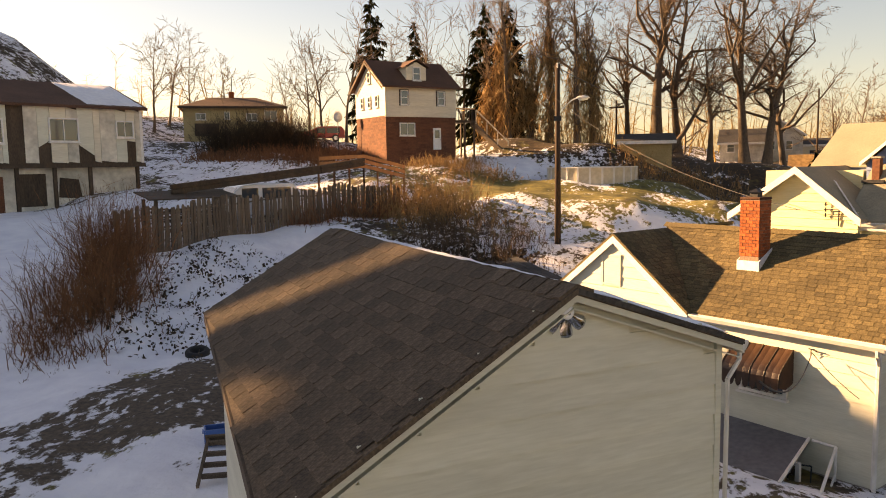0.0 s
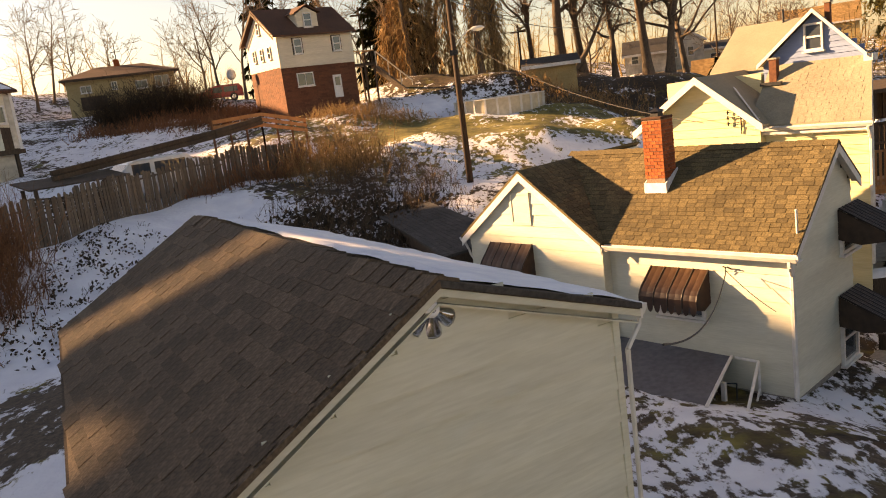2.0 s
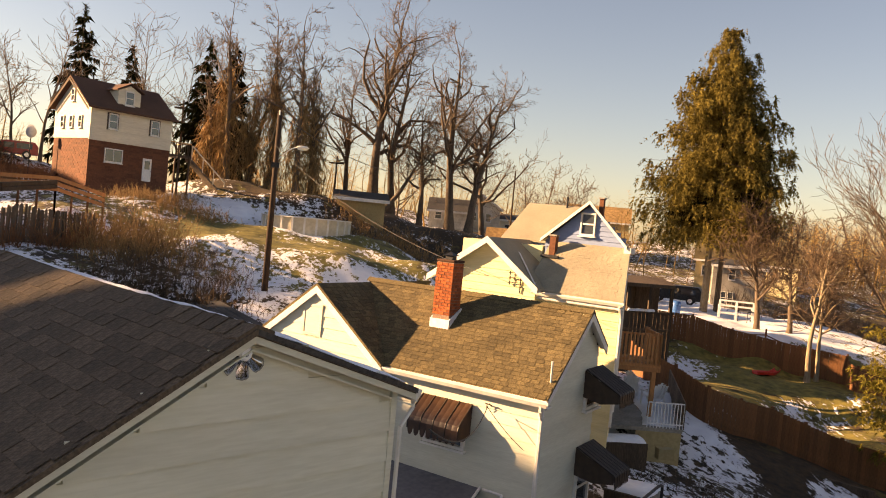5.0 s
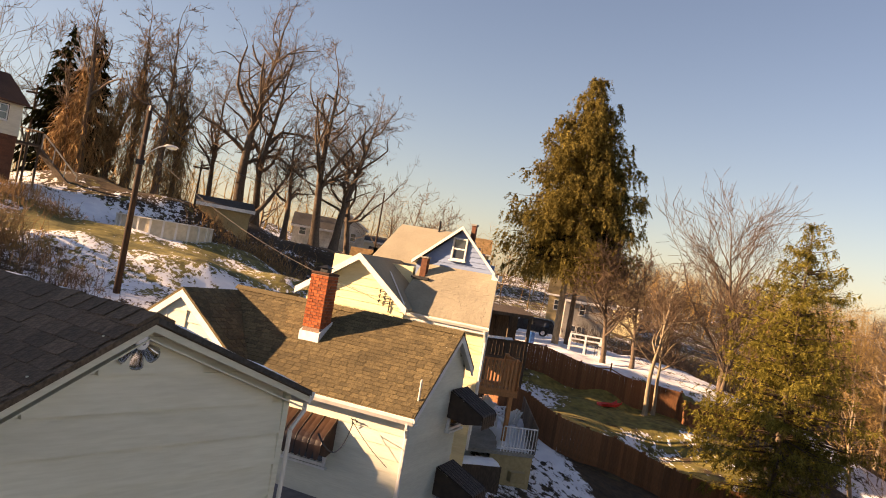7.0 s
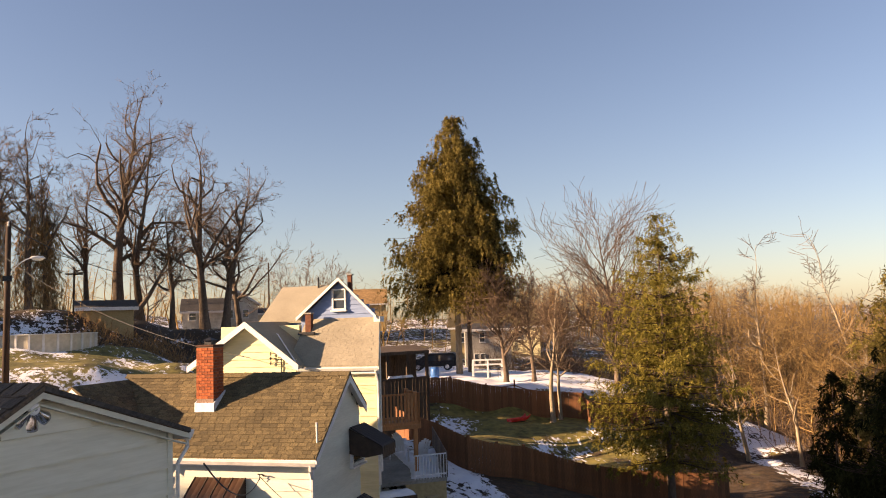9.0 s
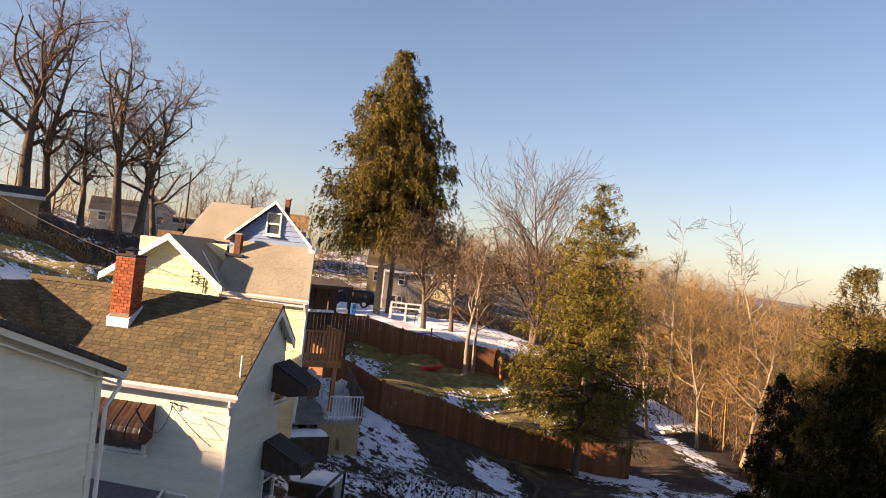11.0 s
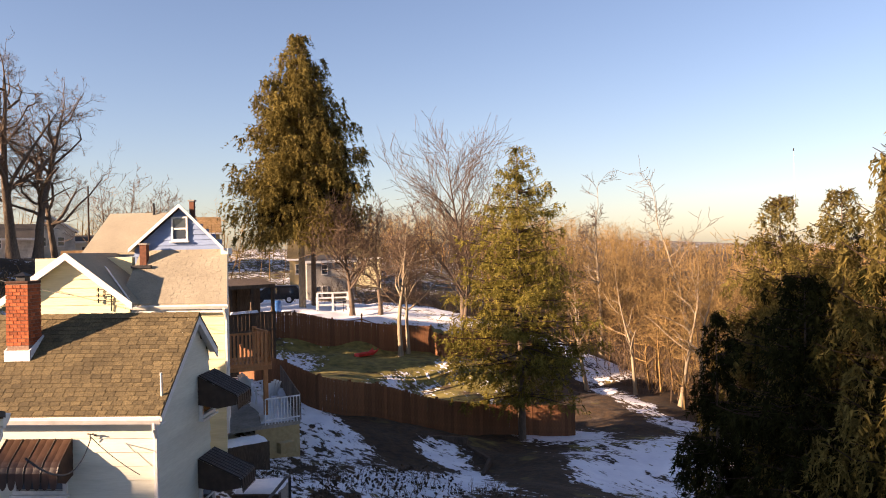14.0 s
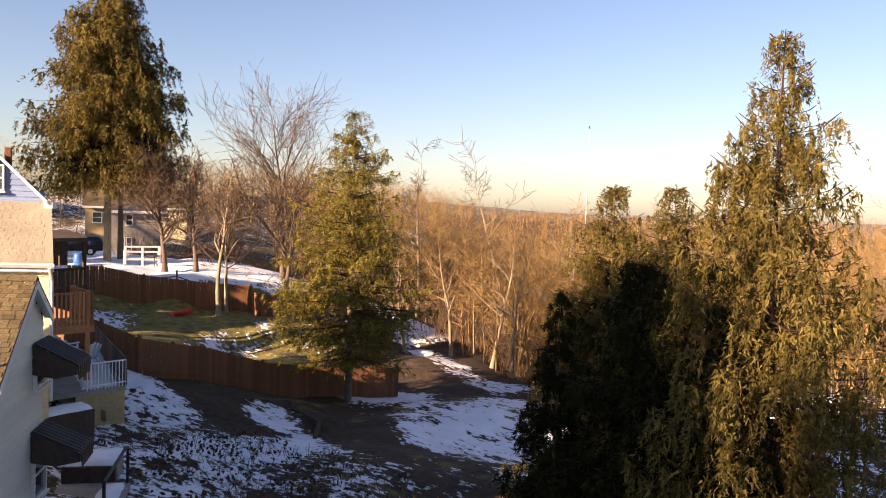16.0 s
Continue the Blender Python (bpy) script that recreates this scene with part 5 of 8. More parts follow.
    door = part("door", Geo().box(4.05, 4.75, -0.06, 0.0, 6.95, 8.45), TRIM, h, "white panelled door", bevel=0.01)
    part("door_pane", Geo().box(4.2, 4.6, -0.072, -0.058, 7.75, 8.3), GLASS, door)
    part("handle", Geo().box(4.68, 4.72, -0.10, -0.06, 7.6, 7.66), METAL_DARK, door)
    for y, z in ((1.4, 10.3), (2.8, 10.3), (4.2, 10.3), (2.8, 12.0)):
        wd = window(h, 0, z, 0.42, 0.7, bars=(0, 1))
        wd.matrix_local = pose(-0.06, y, z, 0, 0, -90)
    # side deck on posts
    dk = part("deck", Geo().box(w + 0.05, w + 2.2, 0.5, 2.8, 8.9, 9.05), WOOD_DARK, h, "dark wooden side deck")
    for x, y in ((w + 0.25, 0.6), (w + 1.2, 0.6), (w + 2.1, 0.6), (w + 2.1, 2.7)):
        part("deck_post", Geo().box(x - 0.06, x + 0.06, y - 0.06, y + 0.06, 6.2, 8.9), WOOD_DARK, dk)
    for x0, x1, y0, y1 in ((w + 0.05, w + 2.2, 0.5, 0.55), (w + 2.15, w + 2.2, 0.5, 2.8)):
        part("deck_rail", Geo().box(x0, x1, y0, y1, 9.85, 9.92), WOOD_ORANGE, dk)
        for i in range(9):
            x, y = x0 + (x1 - x0) * i / 8, y0 + (y1 - y0) * i / 8
            part("baluster", Geo().box(x - 0.02, x + 0.02, y - 0.02, y + 0.02, 9.05, 9.85), WOOD_DARK, dk)
    st = part("stair", Geo().slab([(w + 2.3, 0.6, 8.9), (w + 5.2, 0.2, 6.6), (w + 5.2, 0.2, 6.45), (w + 2.3, 0.6, 8.75)], (0, 0.9, 0)), WOOD_GREY, h, "outdoor stair with a pale handrail")
    part("handrail", Geo().tube((w + 2.3, 0.55, 9.8), (w + 5.2, 0.15, 7.5), 0.05, n=6), SIDING_CREAM, st)
    for i in range(4):
        a = i / 3
        part("rail_post", Geo().tube((w + 2.3 + 2.9 * a, 0.58 - 0.4 * a, 9.8 - 2.3 * a), (w + 2.3 + 2.9 * a, 0.58 - 0.4 * a, 8.8 - 2.3 * a), 0.04, n=6), SIDING_CREAM, st)
    dish = part("satellite_dish", Geo().lathe([(0.0, 0.0), (0.2, 0.02), (0.36, 0.09), (0.37, 0.10), (0.0, 0.02)], n=18), TRIM, h, "round white satellite dish", smooth=True)
    dish.matrix_local = pose(-1.2, 6.6, 9.45, 90, 0, -30)
    part("dish_pole", Geo().tube((-1.2, 6.7, 6.0), (-1.2, 6.65, 9.45), 0.035, n=6), METAL_DARK, h)
    return h


build_brick_house()


# ---- derelict white house ----
def build_white_house():
    # local x runs from the visible corner along the front; the front faces -y
    m = pose(-25.4, 37.9, 0, 0, 0, 63.5 + 180) @ Matrix.Diagonal((1, 1, 1, 1))
    h = thing("derelict_house", m, "run-down white house with peeling siding and missing boards", "house")
    L, D, z0, belt, ez, rz = 13.0, 7.0, 3.2, 5.9, 8.7, 9.9
    # the +y side looks at the lane
    low = part("wall", Geo().box(0, L, -D, -0.5, z0, belt - 0.02), SIDING_OLD, h, "stained lower wall under the overhang")
    up = part("wall", Geo().box(0, L, -D, 0, belt, ez), WOOD_DARK, h, "dark sheathing laid bare where siding is gone")
    rnd = random.Random(4)
    x, k = 0.02, 0
    while x < L - 0.3:
        w = rnd.uniform(0.22, 0.9)
        x1 = min(x + w, L - 0.02)
        gone = rnd.random()
        if gone > 0.09:
            za, zb = (belt + rnd.uniform(0.3, 1.3), belt + rnd.uniform(0.05, 1.5)) if gone > 0.88 else (belt + 0.02, belt + rnd.uniform(0.02, 0.14))
            zt = ez - (rnd.uniform(0.1, 0.5) if gone < 0.3 else 0.02)
            part("wall_panel", Geo().slab([(x, 0.004, za), (x1 - 0.015, 0.004, zb), (x1 - 0.015, 0.004, ez - 0.02), (x, 0.004, zt)], (0, 0.03 + rnd.uniform(0, 0.02), 0)), (SIDING_OLD, SIDING_CREAM, SIDING)[k % 3], up, "peeling white siding sheet")
        x, k = x1, k + 1
    for x0, x1, za, zb, mt in ((1.1, 2.4, 0.2, 0.9, BRICK_HOUSE), (3.2, 4.4, 0.9, 2.0, WOOD_DARK), (8.8, 9.7, 0.0, 1.9, WOOD_DARK), (10.8, 12.2, 0.5, 1.4, BRICK_HOUSE)):
        part("wall_patch", Geo().slab([(x0, -0.497, z0 + za), (x1, -0.497, z0 + za + 0.1), (x1 - 0.1, -0.497, z0 + zb), (x0 + 0.15, -0.497, z0 + zb - 0.12)], (0, 0.03, 0)), mt, low)
    for xc, zc, w, hh in ((1.0, belt + 1.75, 0.85, 0.75), (4.2, belt + 1.65, 1.35, 1.05), (7.7, belt + 1.55, 1.2, 1.05), (10.6, belt + 1.55, 1.2, 1.05)):
        wd = window(h, xc, zc, w, hh, bars=(1, 0))
        wd.matrix_local = pose(xc, 0.06, zc, 0, 0, 180)
    part("belt_beam", Geo().box(-0.1, L, -0.1, 0.09, belt - 0.22, belt - 0.001), WOOD_DARK, h)
    for x in (0.3, 2.9, 4.7, 6.5, 8.4, 10.4):
        part("porch_post", Geo().box(x - 0.08, x + 0.08, -0.2, -0.04, z0, belt - 0.22), WOOD_DARK, h)
    part("boarded_opening", Geo().box(5.0, 6.4, -0.5, -0.46, z0 + 0.6, z0 + 2.2), WOOD_DARK, h, "dark boarded opening")
    part("boarded_opening", Geo().box(7.0, 7.8, -0.5, -0.45, z0 + 0.1, z0 + 2.1), BRICK_HOUSE, h, "patch of exposed brick")
    part("roof", Geo().slab([(-0.25, 0.3, ez - 0.05), (L, 0.3, ez - 0.05), (L, -D / 2, rz + 0.2), (-0.25, -D / 2, rz + 0.2)], (0, 0, 0.14)), SHINGLE_RED, h)
    part("roof", Geo().slab([(-0.25, -D - 0.3, ez - 0.05), (L, -D - 0.3, ez - 0.05), (L, -D / 2, rz + 0.2), (-0.25, -D / 2, rz + 0.2)], (0, 0, 0.14)), SHINGLE_RED, h)
    part("gable_wall", Geo().slab([(0.0, 0, ez), (0.0, -D, ez), (0.0, -D / 2, rz + 0.15)], (0.2, 0, 0)), SIDING_OLD, h)
    part("corner_shadow_board", Geo().box(-0.03, 0.12, 0.03, 0.065, belt, ez), TRIM, h)
    snow_sheet("roof_snow", m, [(-0.1, 0.1, ez + 0.16), (2.9, 0.1, ez + 0.16), (3.1, -3.3, rz + 0.3), (-0.1, -3.3, rz + 0.3)], 0.06, "white snow on the derelict house roof", 3)
    return h


build_white_house()


def build_ranch():
    a, b = Vector((-40.5, 67.3, 9.2)), Vector((-32.4, 71.7, 10.2))
    ang = math.degrees(math.atan2(b.y - a.y, b.x - a.x))
    m = pose(a.x, a.y, 0, 0, 0, ang)
    h = thing("ranch_house", m, "low tan stucco house with a dark hip roof on the hilltop", "house")
    L, D, z0, ez = (b - a).length, 7.5, 8.0, 11.3
    part("wall", Geo().box(0, L, 0, D, z0, ez), STUCCO, h, "tan stucco walls")
    e = 0.45
    ridge = [(2.6, D / 2, ez + 1.15), (L - 2.4, D / 2, ez + 1.15)]
    c = [(-e, -e, ez), (L + e, -e, ez), (L + e, D + e, ez), (-e, D + e, ez)]
    part("roof", Geo().add(c + ridge, [(0, 1, 5, 4), (1, 2, 5), (2, 3, 4, 5), (3, 0, 4), (3, 2, 1, 0)]), SHINGLE_RED, h, "dark brown hip roof")
    part("fascia", Geo().box(-e, L + e, -e - 0.03, -e, ez - 0.2, ez + 0.02), WOOD_DARK, h)
    part("garage_door", Geo().box(1.0, 3.2, -0.06, 0.0, z0 + 0.5, z0 + 1.7), WOOD_DARK, h, "dark garage door")
    for x, z, w, hh in ((1.6, ez - 0.95, 0.8, 0.5), (4.0, ez - 0.85, 0.4, 0.6), (6.3, ez - 1.0, 0.9, 0.6), (8.1, ez - 0.9, 1.1, 0.9)):
        window(h, x, z, w, hh, y=-0.01, bars=(1, 0))
    part("antenna", Geo().tube((4.6, D / 2, ez + 1.0), (4.6, D / 2, ez + 3.2), 0.04, n=6).tube((4.2, D / 2, ez + 2.4), (5.0, D / 2, ez + 2.4), 0.03, n=5), METAL_DARK, h)
    part("chimney_stack", Geo().box(4.3, 4.8, D / 2 - 0.25, D / 2 + 0.25, ez + 0.8, ez + 1.7), BRICK, h)
    return h


build_ranch()


def far_house(x, y, ang, w, d, eave, ridge, wall_mat, roof_mat, label, windows, gable_front=True, base=None):
    """A plain far-off house: gable walls, roof, windows, chimney stack."""
    zb = gz(x, y) if base is None else base
    h = thing("far_house", pose(x, y, zb, 0, 0, ang), label, "house")
    if gable_front:
        wall = Geo().slab([(-w / 2, 0, -1.5), (w / 2, 0, -1.5), (w / 2, 0, eave), (0, 0, ridge - 0.12), (-w / 2, 0, eave)], (0, d, 0))
        part("wall", wall, wall_mat, h)
        for s in (-1, 1):
            part("roof", Geo().slab([(0, -0.35, ridge), (s * (w / 2 + 0.35), -0.35, eave - 0.2), (s * (w / 2 + 0.35), d + 0.35, eave - 0.2), (0, d + 0.35, ridge)], (0, 0, 0.12)), roof_mat, h)
            part("rake_board", Geo().slab([(0, -0.36, ridge + 0.1), (s * (w / 2 + 0.35), -0.36, eave - 0.1), (s * (w / 2 + 0.35), -0.36, eave - 0.32), (0, -0.36, ridge - 0.12)], (0, -0.03, 0)), TRIM, h)
    else:
        part("wall", Geo().slab([(-w / 2, 0, -1.5), (-w / 2, d, -1.5), (-w / 2, d, eave), (-w / 2, d / 2, ridge - 0.1), (-w / 2, 0, eave)], (w, 0, 0)), wall_mat, h)
        for yy in (-0.4, d + 0.4):
            part("roof", Geo().slab([(-w / 2 - 0.3, yy, eave - 0.15), (w / 2 + 0.3, yy, eave - 0.15), (w / 2 + 0.3, d / 2, ridge), (-w / 2 - 0.3, d / 2, ridge)], (0, 0, 0.12)), roof_mat, h)
        part("fascia", Geo().box(-w / 2 - 0.3, w / 2 + 0.3, -0.44, -0.41, eave - 0.28, eave - 0.04), TRIM, h)
    for xx, zz, ww, hh in windows:
        window(h, xx, zz, ww, hh, y=-0.01, bars=(0, 1))
    return h


far_house(17.2, 94, -8, 4.6, 6, 3.0, 4.5, SIDING_OLD, SHINGLE_DARK, "grey-white gabled house behind bare trees", [(-0.9, 1.8, 0.6, 0.9), (0.9, 1.8, 0.6, 0.9)])
far_house(12.9, 92, -10, 4.6, 5, 2.2, 3.6, SIDING_OLD, SHINGLE_DARK, "low grey house with a dark roof", [(-1.2, 1.6, 0.7, 0.9)], False)
far_house(22.0, 98, 0, 3.2, 5, 2.4, 3.0, SIDING_CREAM, SHINGLE_DARK, "small cream building far up the street", [(0, 1.3, 1.8, 0.8)], False)
far_house(37.2, 68.0, -25, 4.6, 4, 4.1, 4.5, CONCRETE, SHINGLE_DARK, "grey two-storey house behind the terrace", [(-0.6, 3.2, 0.5, 0.9), (-1.2, 1.0, 0.4, 1.1), (-0.6, 1.0, 0.4, 1.1)], False, 0.3)
far_house(18.6, 77.4, -13, 7.0, 6, 3.0, 5.3, SIDING_CREAM, VINE, "house with a rusty orange roof behind the spruce", [(1.5, 1.6, 0.8, 1.0)], False, 0.4)
far_house(48, 93, -28, 5.5, 6, 3.2, 5.4, STUCCO, SHINGLE_TAN, "tan house on the far slope", [(-1.4, 1.8, 1, 1.2), (1.4, 1.8, 1, 1.2)], False, 1.2)
far_house(60, 104, -30, 10, 8, 3.2, 5.8, SIDING_YELLOW, SHINGLE_TAN, "pale house among far woods", [(-2, 1.8, 1, 1.2), (2, 1.8, 1, 1.2)], False, 1.0)
far_house(40, 118, -20, 10, 8, 3.0, 5.4, STUCCO, VINE, "brown roofed house high on the far slope", [(-2, 1.8, 1, 1.2)], False, 5.5)
far_house(1.6, 59, 2, 3.6, 3, 1.7, 2.1, STUCCO, SHINGLE_DARK, "weathered tan shed behind the pool", [], False, 5.3)


# ---- trees ----
def grow(rng, p, d, length, r, level, segs, wander=0.18, up=0.06, kids=(4, 7), spread=0.75, taper=0.35, shrink=(0.45, 0.7), parts=4):
    """Adds the segments of one limb and of what grows from it; segs[level] takes each limb's pieces."""
    p, d = np.array(p, float), np.array(d, float)
    nodes = [(p.copy(), r)]
    for i in range(parts):
        d = d + rng.normal(0, wander, 3) + np.array([0, 0, up])
        d /= np.linalg.norm(d)
        q = p + d * length / parts
        r1 = r * (1 - (1 - taper) * (i + 1) / parts)
        r0 = r * (1 - (1 - taper) * i / parts)
        segs[level].append((*p, *q, r0, r1))
        nodes.append((q.copy(), r1))
        p = q
    if level == 0:
        return
    for _ in range(rng.integers(*kids)):
        k = rng.integers(1, parts + 1)
        base, rr = nodes[k]
        if rng.random() < 0.6:
            a = rng.random()
            base = nodes[k - 1][0] * a + base * (1 - a)
        side = rng.normal(0, 1, 3)
        side[2] = side[2] * 0.4
        side -= d * (side @ d)
        side /= np.linalg.norm(side) + 1e-6
        nd = d * (1 - spread * 0.5) + side * spread
        nd /= np.linalg.norm(nd)
        grow(rng, base, nd, length * rng.uniform(*shrink), max(rr * rng.uniform(0.4, 0.65), 0.008), level - 1, segs, wander, up, kids, spread, taper, shrink, parts)


def bare_tree(x, y, top, label, seed, radius=0.3, lean=(0, 0), fork=3, bark=BARK, twig=TWIG, base=None, kids=(4, 7), spread=0.7, thin=1.0, group="bare trees on the hill", start=0.3, crown=0.42, rise_by=(0.5, 1.3), wander=0.17, shrink=(0.45, 0.7), order=2, up=0.07):
    """A leafless tree: trunk part, and crown of limbs and twigs."""
    rng = np.random.default_rng(seed)
    z = gz(x, y) - 0.3 if base is None else base
    h = top - z
    t = thing("bare_tree", pose(x, y, z), label, "tree", group)
    trunk, segs = [], {0: [], 1: [], 2: [], 3: []}
    p, d = np.zeros(3), np.array([lean[0], lean[1], 1.0])
    n = 9
    nodes = [(p.copy(), radius)]
    for i in range(n):
        d = d + rng.normal(0, 0.05, 3)
        d[2] = max(d[2], 0.8)
        d /= np.linalg.norm(d)
        q = p + d * h * 0.82 / n
        r0, r1 = radius * (1 - 0.86 * i / n), radius * (1 - 0.86 * (i + 1) / n)
        if i == 0:
            r0 *= 1.35
        trunk.append((*p, *q, r0, r1))
        nodes.append((q.copy(), r1))
        p = q
    for k in range(fork * 4):
        a = start + (1 - start) * (k + rng.random()) / (fork * 4)
        i = min(int(a * n), n - 1)
        f = a * n - i
        b = nodes[i][0] * (1 - f) + nodes[i + 1][0] * f
        rr = nodes[i][1] * (1 - f) + nodes[i + 1][1] * f
        ang = rng.uniform(0, 6.283)
        rise = rng.uniform(*rise_by)
        nd = np.array([math.cos(ang), math.sin(ang), rise])
        nd /= np.linalg.norm(nd)
        grow(rng, b, nd, h * crown * (1.05 - 0.6 * a) * rng.uniform(0.7, 1.2), rr * rng.uniform(0.45, 0.75), order, segs, wander, up, kids, spread, shrink=shrink)
    grow(rng, nodes[-1][0], d, h * 0.2, nodes[-1][1], order, segs, 0.15, 0.05, kids, spread, shrink=shrink)
    v, f = tubes(trunk + segs[3] + segs[2], 6)
    big_mesh("trunk", v, f, bark, t)
    fine = [(*s[:6], max(s[6], 0.012 * thin), max(s[7], 0.008 * thin)) for s in segs[1] + segs[0]]
    v, f = tubes(fine, 3)
    big_mesh("crown", v, f, twig, t)
    return t


def kites(p, d, size, width, rng, single=False):
    """Small leaf-like kites, or single blades, hanging from the points p along d: points and triangles."""
    n = len(p)
    side = np.cross(d, rng.normal(0, 1, (n, 3)))
    side /= np.linalg.norm(side, axis=1, keepdims=True) + 1e-6
    s, w = size[:, None], width[:, None]
    if single:
        return np.stack([p + side * w, p + d * s, p - side * w], 1).reshape(-1, 3), np.arange(3 * n).reshape(-1, 3)
    a, b = p, p + d * s
    m1, m2 = p + d * s * 0.45 + side * w, p + d * s * 0.45 - side * w
    v = np.stack([a, m1, b, m2], 1).reshape(-1, 3)
    k = np.arange(n)[:, None] * 4
    f = np.concatenate([k + np.array([[0, 1, 2]]), k + np.array([[0, 2, 3]])])
    return v, f


def spruce(x, y, top, radius, label, seed, skirt=0.08, whorls=22, clump=0.42, count=150, needle=NEEDLE, droop=0.5, bark=BARK, base=None, profile=None, per=8, group="evergreens", lean=0.0, hang=0.75, ragged=0.35, slim=0.16, tip_up=0.12, jitter=0.8, strands=0, fall=0.8, outward=0.25):
    """A spruce: tapered trunk, whorls of drooping branches of uneven length, and needles in hanging sprays along their side twigs."""
    rng = np.random.default_rng(seed)
    z = gz(x, y) - 0.2 if base is None else base
    h = top - z
    t = thing("spruce", pose(x, y, z), label, "tree", group)
    r0 = max(0.09, h * 0.014)
    tr = []
    for i in range(8):
        tr.append((lean * h * (i / 8) ** 2, 0, h * i / 8, lean * h * ((i + 1) / 8) ** 2, 0, h * (i + 1) / 8, r0 * (1 - i / 8.3), r0 * (1 - (i + 1) / 8.3)))
    profile = profile or (lambda a: (1 - a) ** 0.85)
    segs, pts, dirs, sizes = [], [], [], []
    down = np.array([0, 0, -1.0])
    for k in range(whorls):
        level = skirt + (0.97 - skirt) * (k + 0.5) / whorls
        turn = rng.uniform(0, 6.283)
        for j in range(per):
            a = min(max(level + rng.normal(0, jitter) * (1 - skirt) / whorls, skirt), 0.985)
            c = np.array([lean * h * a * a, 0, h * a])
            ang = turn + 6.283 * (j + rng.uniform(-0.4, 0.4)) / per
            L = (radius * profile((a - skirt) / (1 - skirt)) + 0.1) * (1 + ragged * rng.uniform(-1.3, 0.8))
            out = np.array([math.cos(ang), math.sin(ang), 0])
            perp = np.array([-out[1], out[0], 0])
            rise, dr = rng.uniform(0.1, 0.35) * (0.25 + a), droop * rng.uniform(0.7, 1.25) * (1.15 - 0.8 * a)
            bend = rng.normal(0, 0.12)

            def along(f):
                f = np.asarray(f, float).reshape(-1, 1)
                return c + out * L * f + perp * L * bend * f * f + np.array([0, 0, L]) * (rise * f - dr * f ** 1.6 + tip_up * f ** 5)

            line = along(np.linspace(0, 1, 6))
            for s in range(5):
                segs.append((*line[s], *line[s + 1], max(0.011, 0.045 * (1 - s / 5) * L / 3), max(0.007, 0.045 * (0.8 - s / 5) * L / 3)))
            ns = max(4, int((strands or count) * (L / radius) ** 0.95))
            f = 0.12 + 0.88 * rng.random(ns) ** 0.75
            reach = L * 0.30 * (1.02 - f) ** 0.6 * (0.4 + 0.6 * np.minimum(f / 0.4, 1))
            u = rng.uniform(-1, 1, ns)
            w = (u * reach)[:, None]
            q = along(f) + perp * w + out * np.abs(w) * 0.45 + down * np.abs(w) * 0.3 + rng.normal(0, 0.02 + 0.012 * L, (ns, 3))
            grown = 0.6 + 0.4 * min(1, L / radius * 1.6)
            if strands:
                # hanging side twigs, needles all along each
                ax = down + out * outward * rng.uniform(0, 2, (ns, 1)) + perp * (u * outward)[:, None] + rng.normal(0, 0.2, (ns, 3))
                ax /= np.linalg.norm(ax, axis=1, keepdims=True)
                S = fall * rng.uniform(0.3, 1.2, ns) * grown
                pick = np.repeat(np.arange(ns), count // strands)
                m, g = len(pick), rng.random(len(pick))
                q = q[pick] + ax[pick] * (S[pick] * g)[:, None] + rng.normal(0, clump * 0.12, (m, 3))
                d = ax[pick] * hang + rng.normal(0, 0.5, (m, 3))
                sizes.append(clump * rng.uniform(0.5, 1.3, m) * grown * (1 - 0.35 * g))
            else:
                d = down * (hang * rng.uniform(0.5, 1.4, ns))[:, None] + out * rng.uniform(0.1, 0.7, (ns, 1)) + perp * (u * 0.6)[:, None] + rng.normal(0, 0.22, (ns, 3))
                sizes.append(clump * rng.uniform(0.45, 1.3, ns) * grown)
            pts.append(q)
            dirs.append(d)
    pts, dirs, size = np.concatenate(pts), np.concatenate(dirs), np.concatenate(sizes)
    # the leader's own sprays
    m = 60
    lead = rng.random(m)
    pts = np.concatenate([pts, np.stack([lean * h * np.ones(m), np.zeros(m), h * (0.93 + 0.07 * lead)], 1)])
    dirs = np.concatenate([dirs, np.concatenate([rng.normal(0, 0.7, (m, 2)), np.full((m, 1), 0.45)], 1)])
    size = np.concatenate([size, clump * 0.6 * rng.uniform(0.5, 1.0, m)])
    dirs /= np.linalg.norm(dirs, axis=1, keepdims=True)
    width = size * rng.uniform(slim * 0.6, slim * 1.4, len(pts))
    v, f = tubes(tr, 8)
    trunk = big_mesh("trunk", v, f, bark, t)
    v, f = tubes(segs, 3)
    big_mesh("branch", v, f, POLE_WOOD, trunk)["kind"] = "stuff"
    v, f = kites(pts, dirs, size, width, rng, True)
    big_mesh("crown", v, f, needle, t)
    return t


# big spruce behind the yellow house: bare foot, broad middle, ragged tip
wide = lambda a: (0.75 + 0.25 * min(a / 0.12, 1)) * max(0.0, 1 - max(a - 0.22, 0) / 0.80) ** 0.72
spruce(27.1, 54.15, 21.9, 4.5, "tall olive-green spruce with a bare lower trunk", 11, skirt=0.35, whorls=50, clump=0.32, count=420, droop=0.5, profile=wide, per=10, ragged=0.45, bark=BARK_PALE, base=-0.4, hang=0.7, slim=0.17, jitter=7.0, tip_up=0.1, strands=20, fall=1.5)
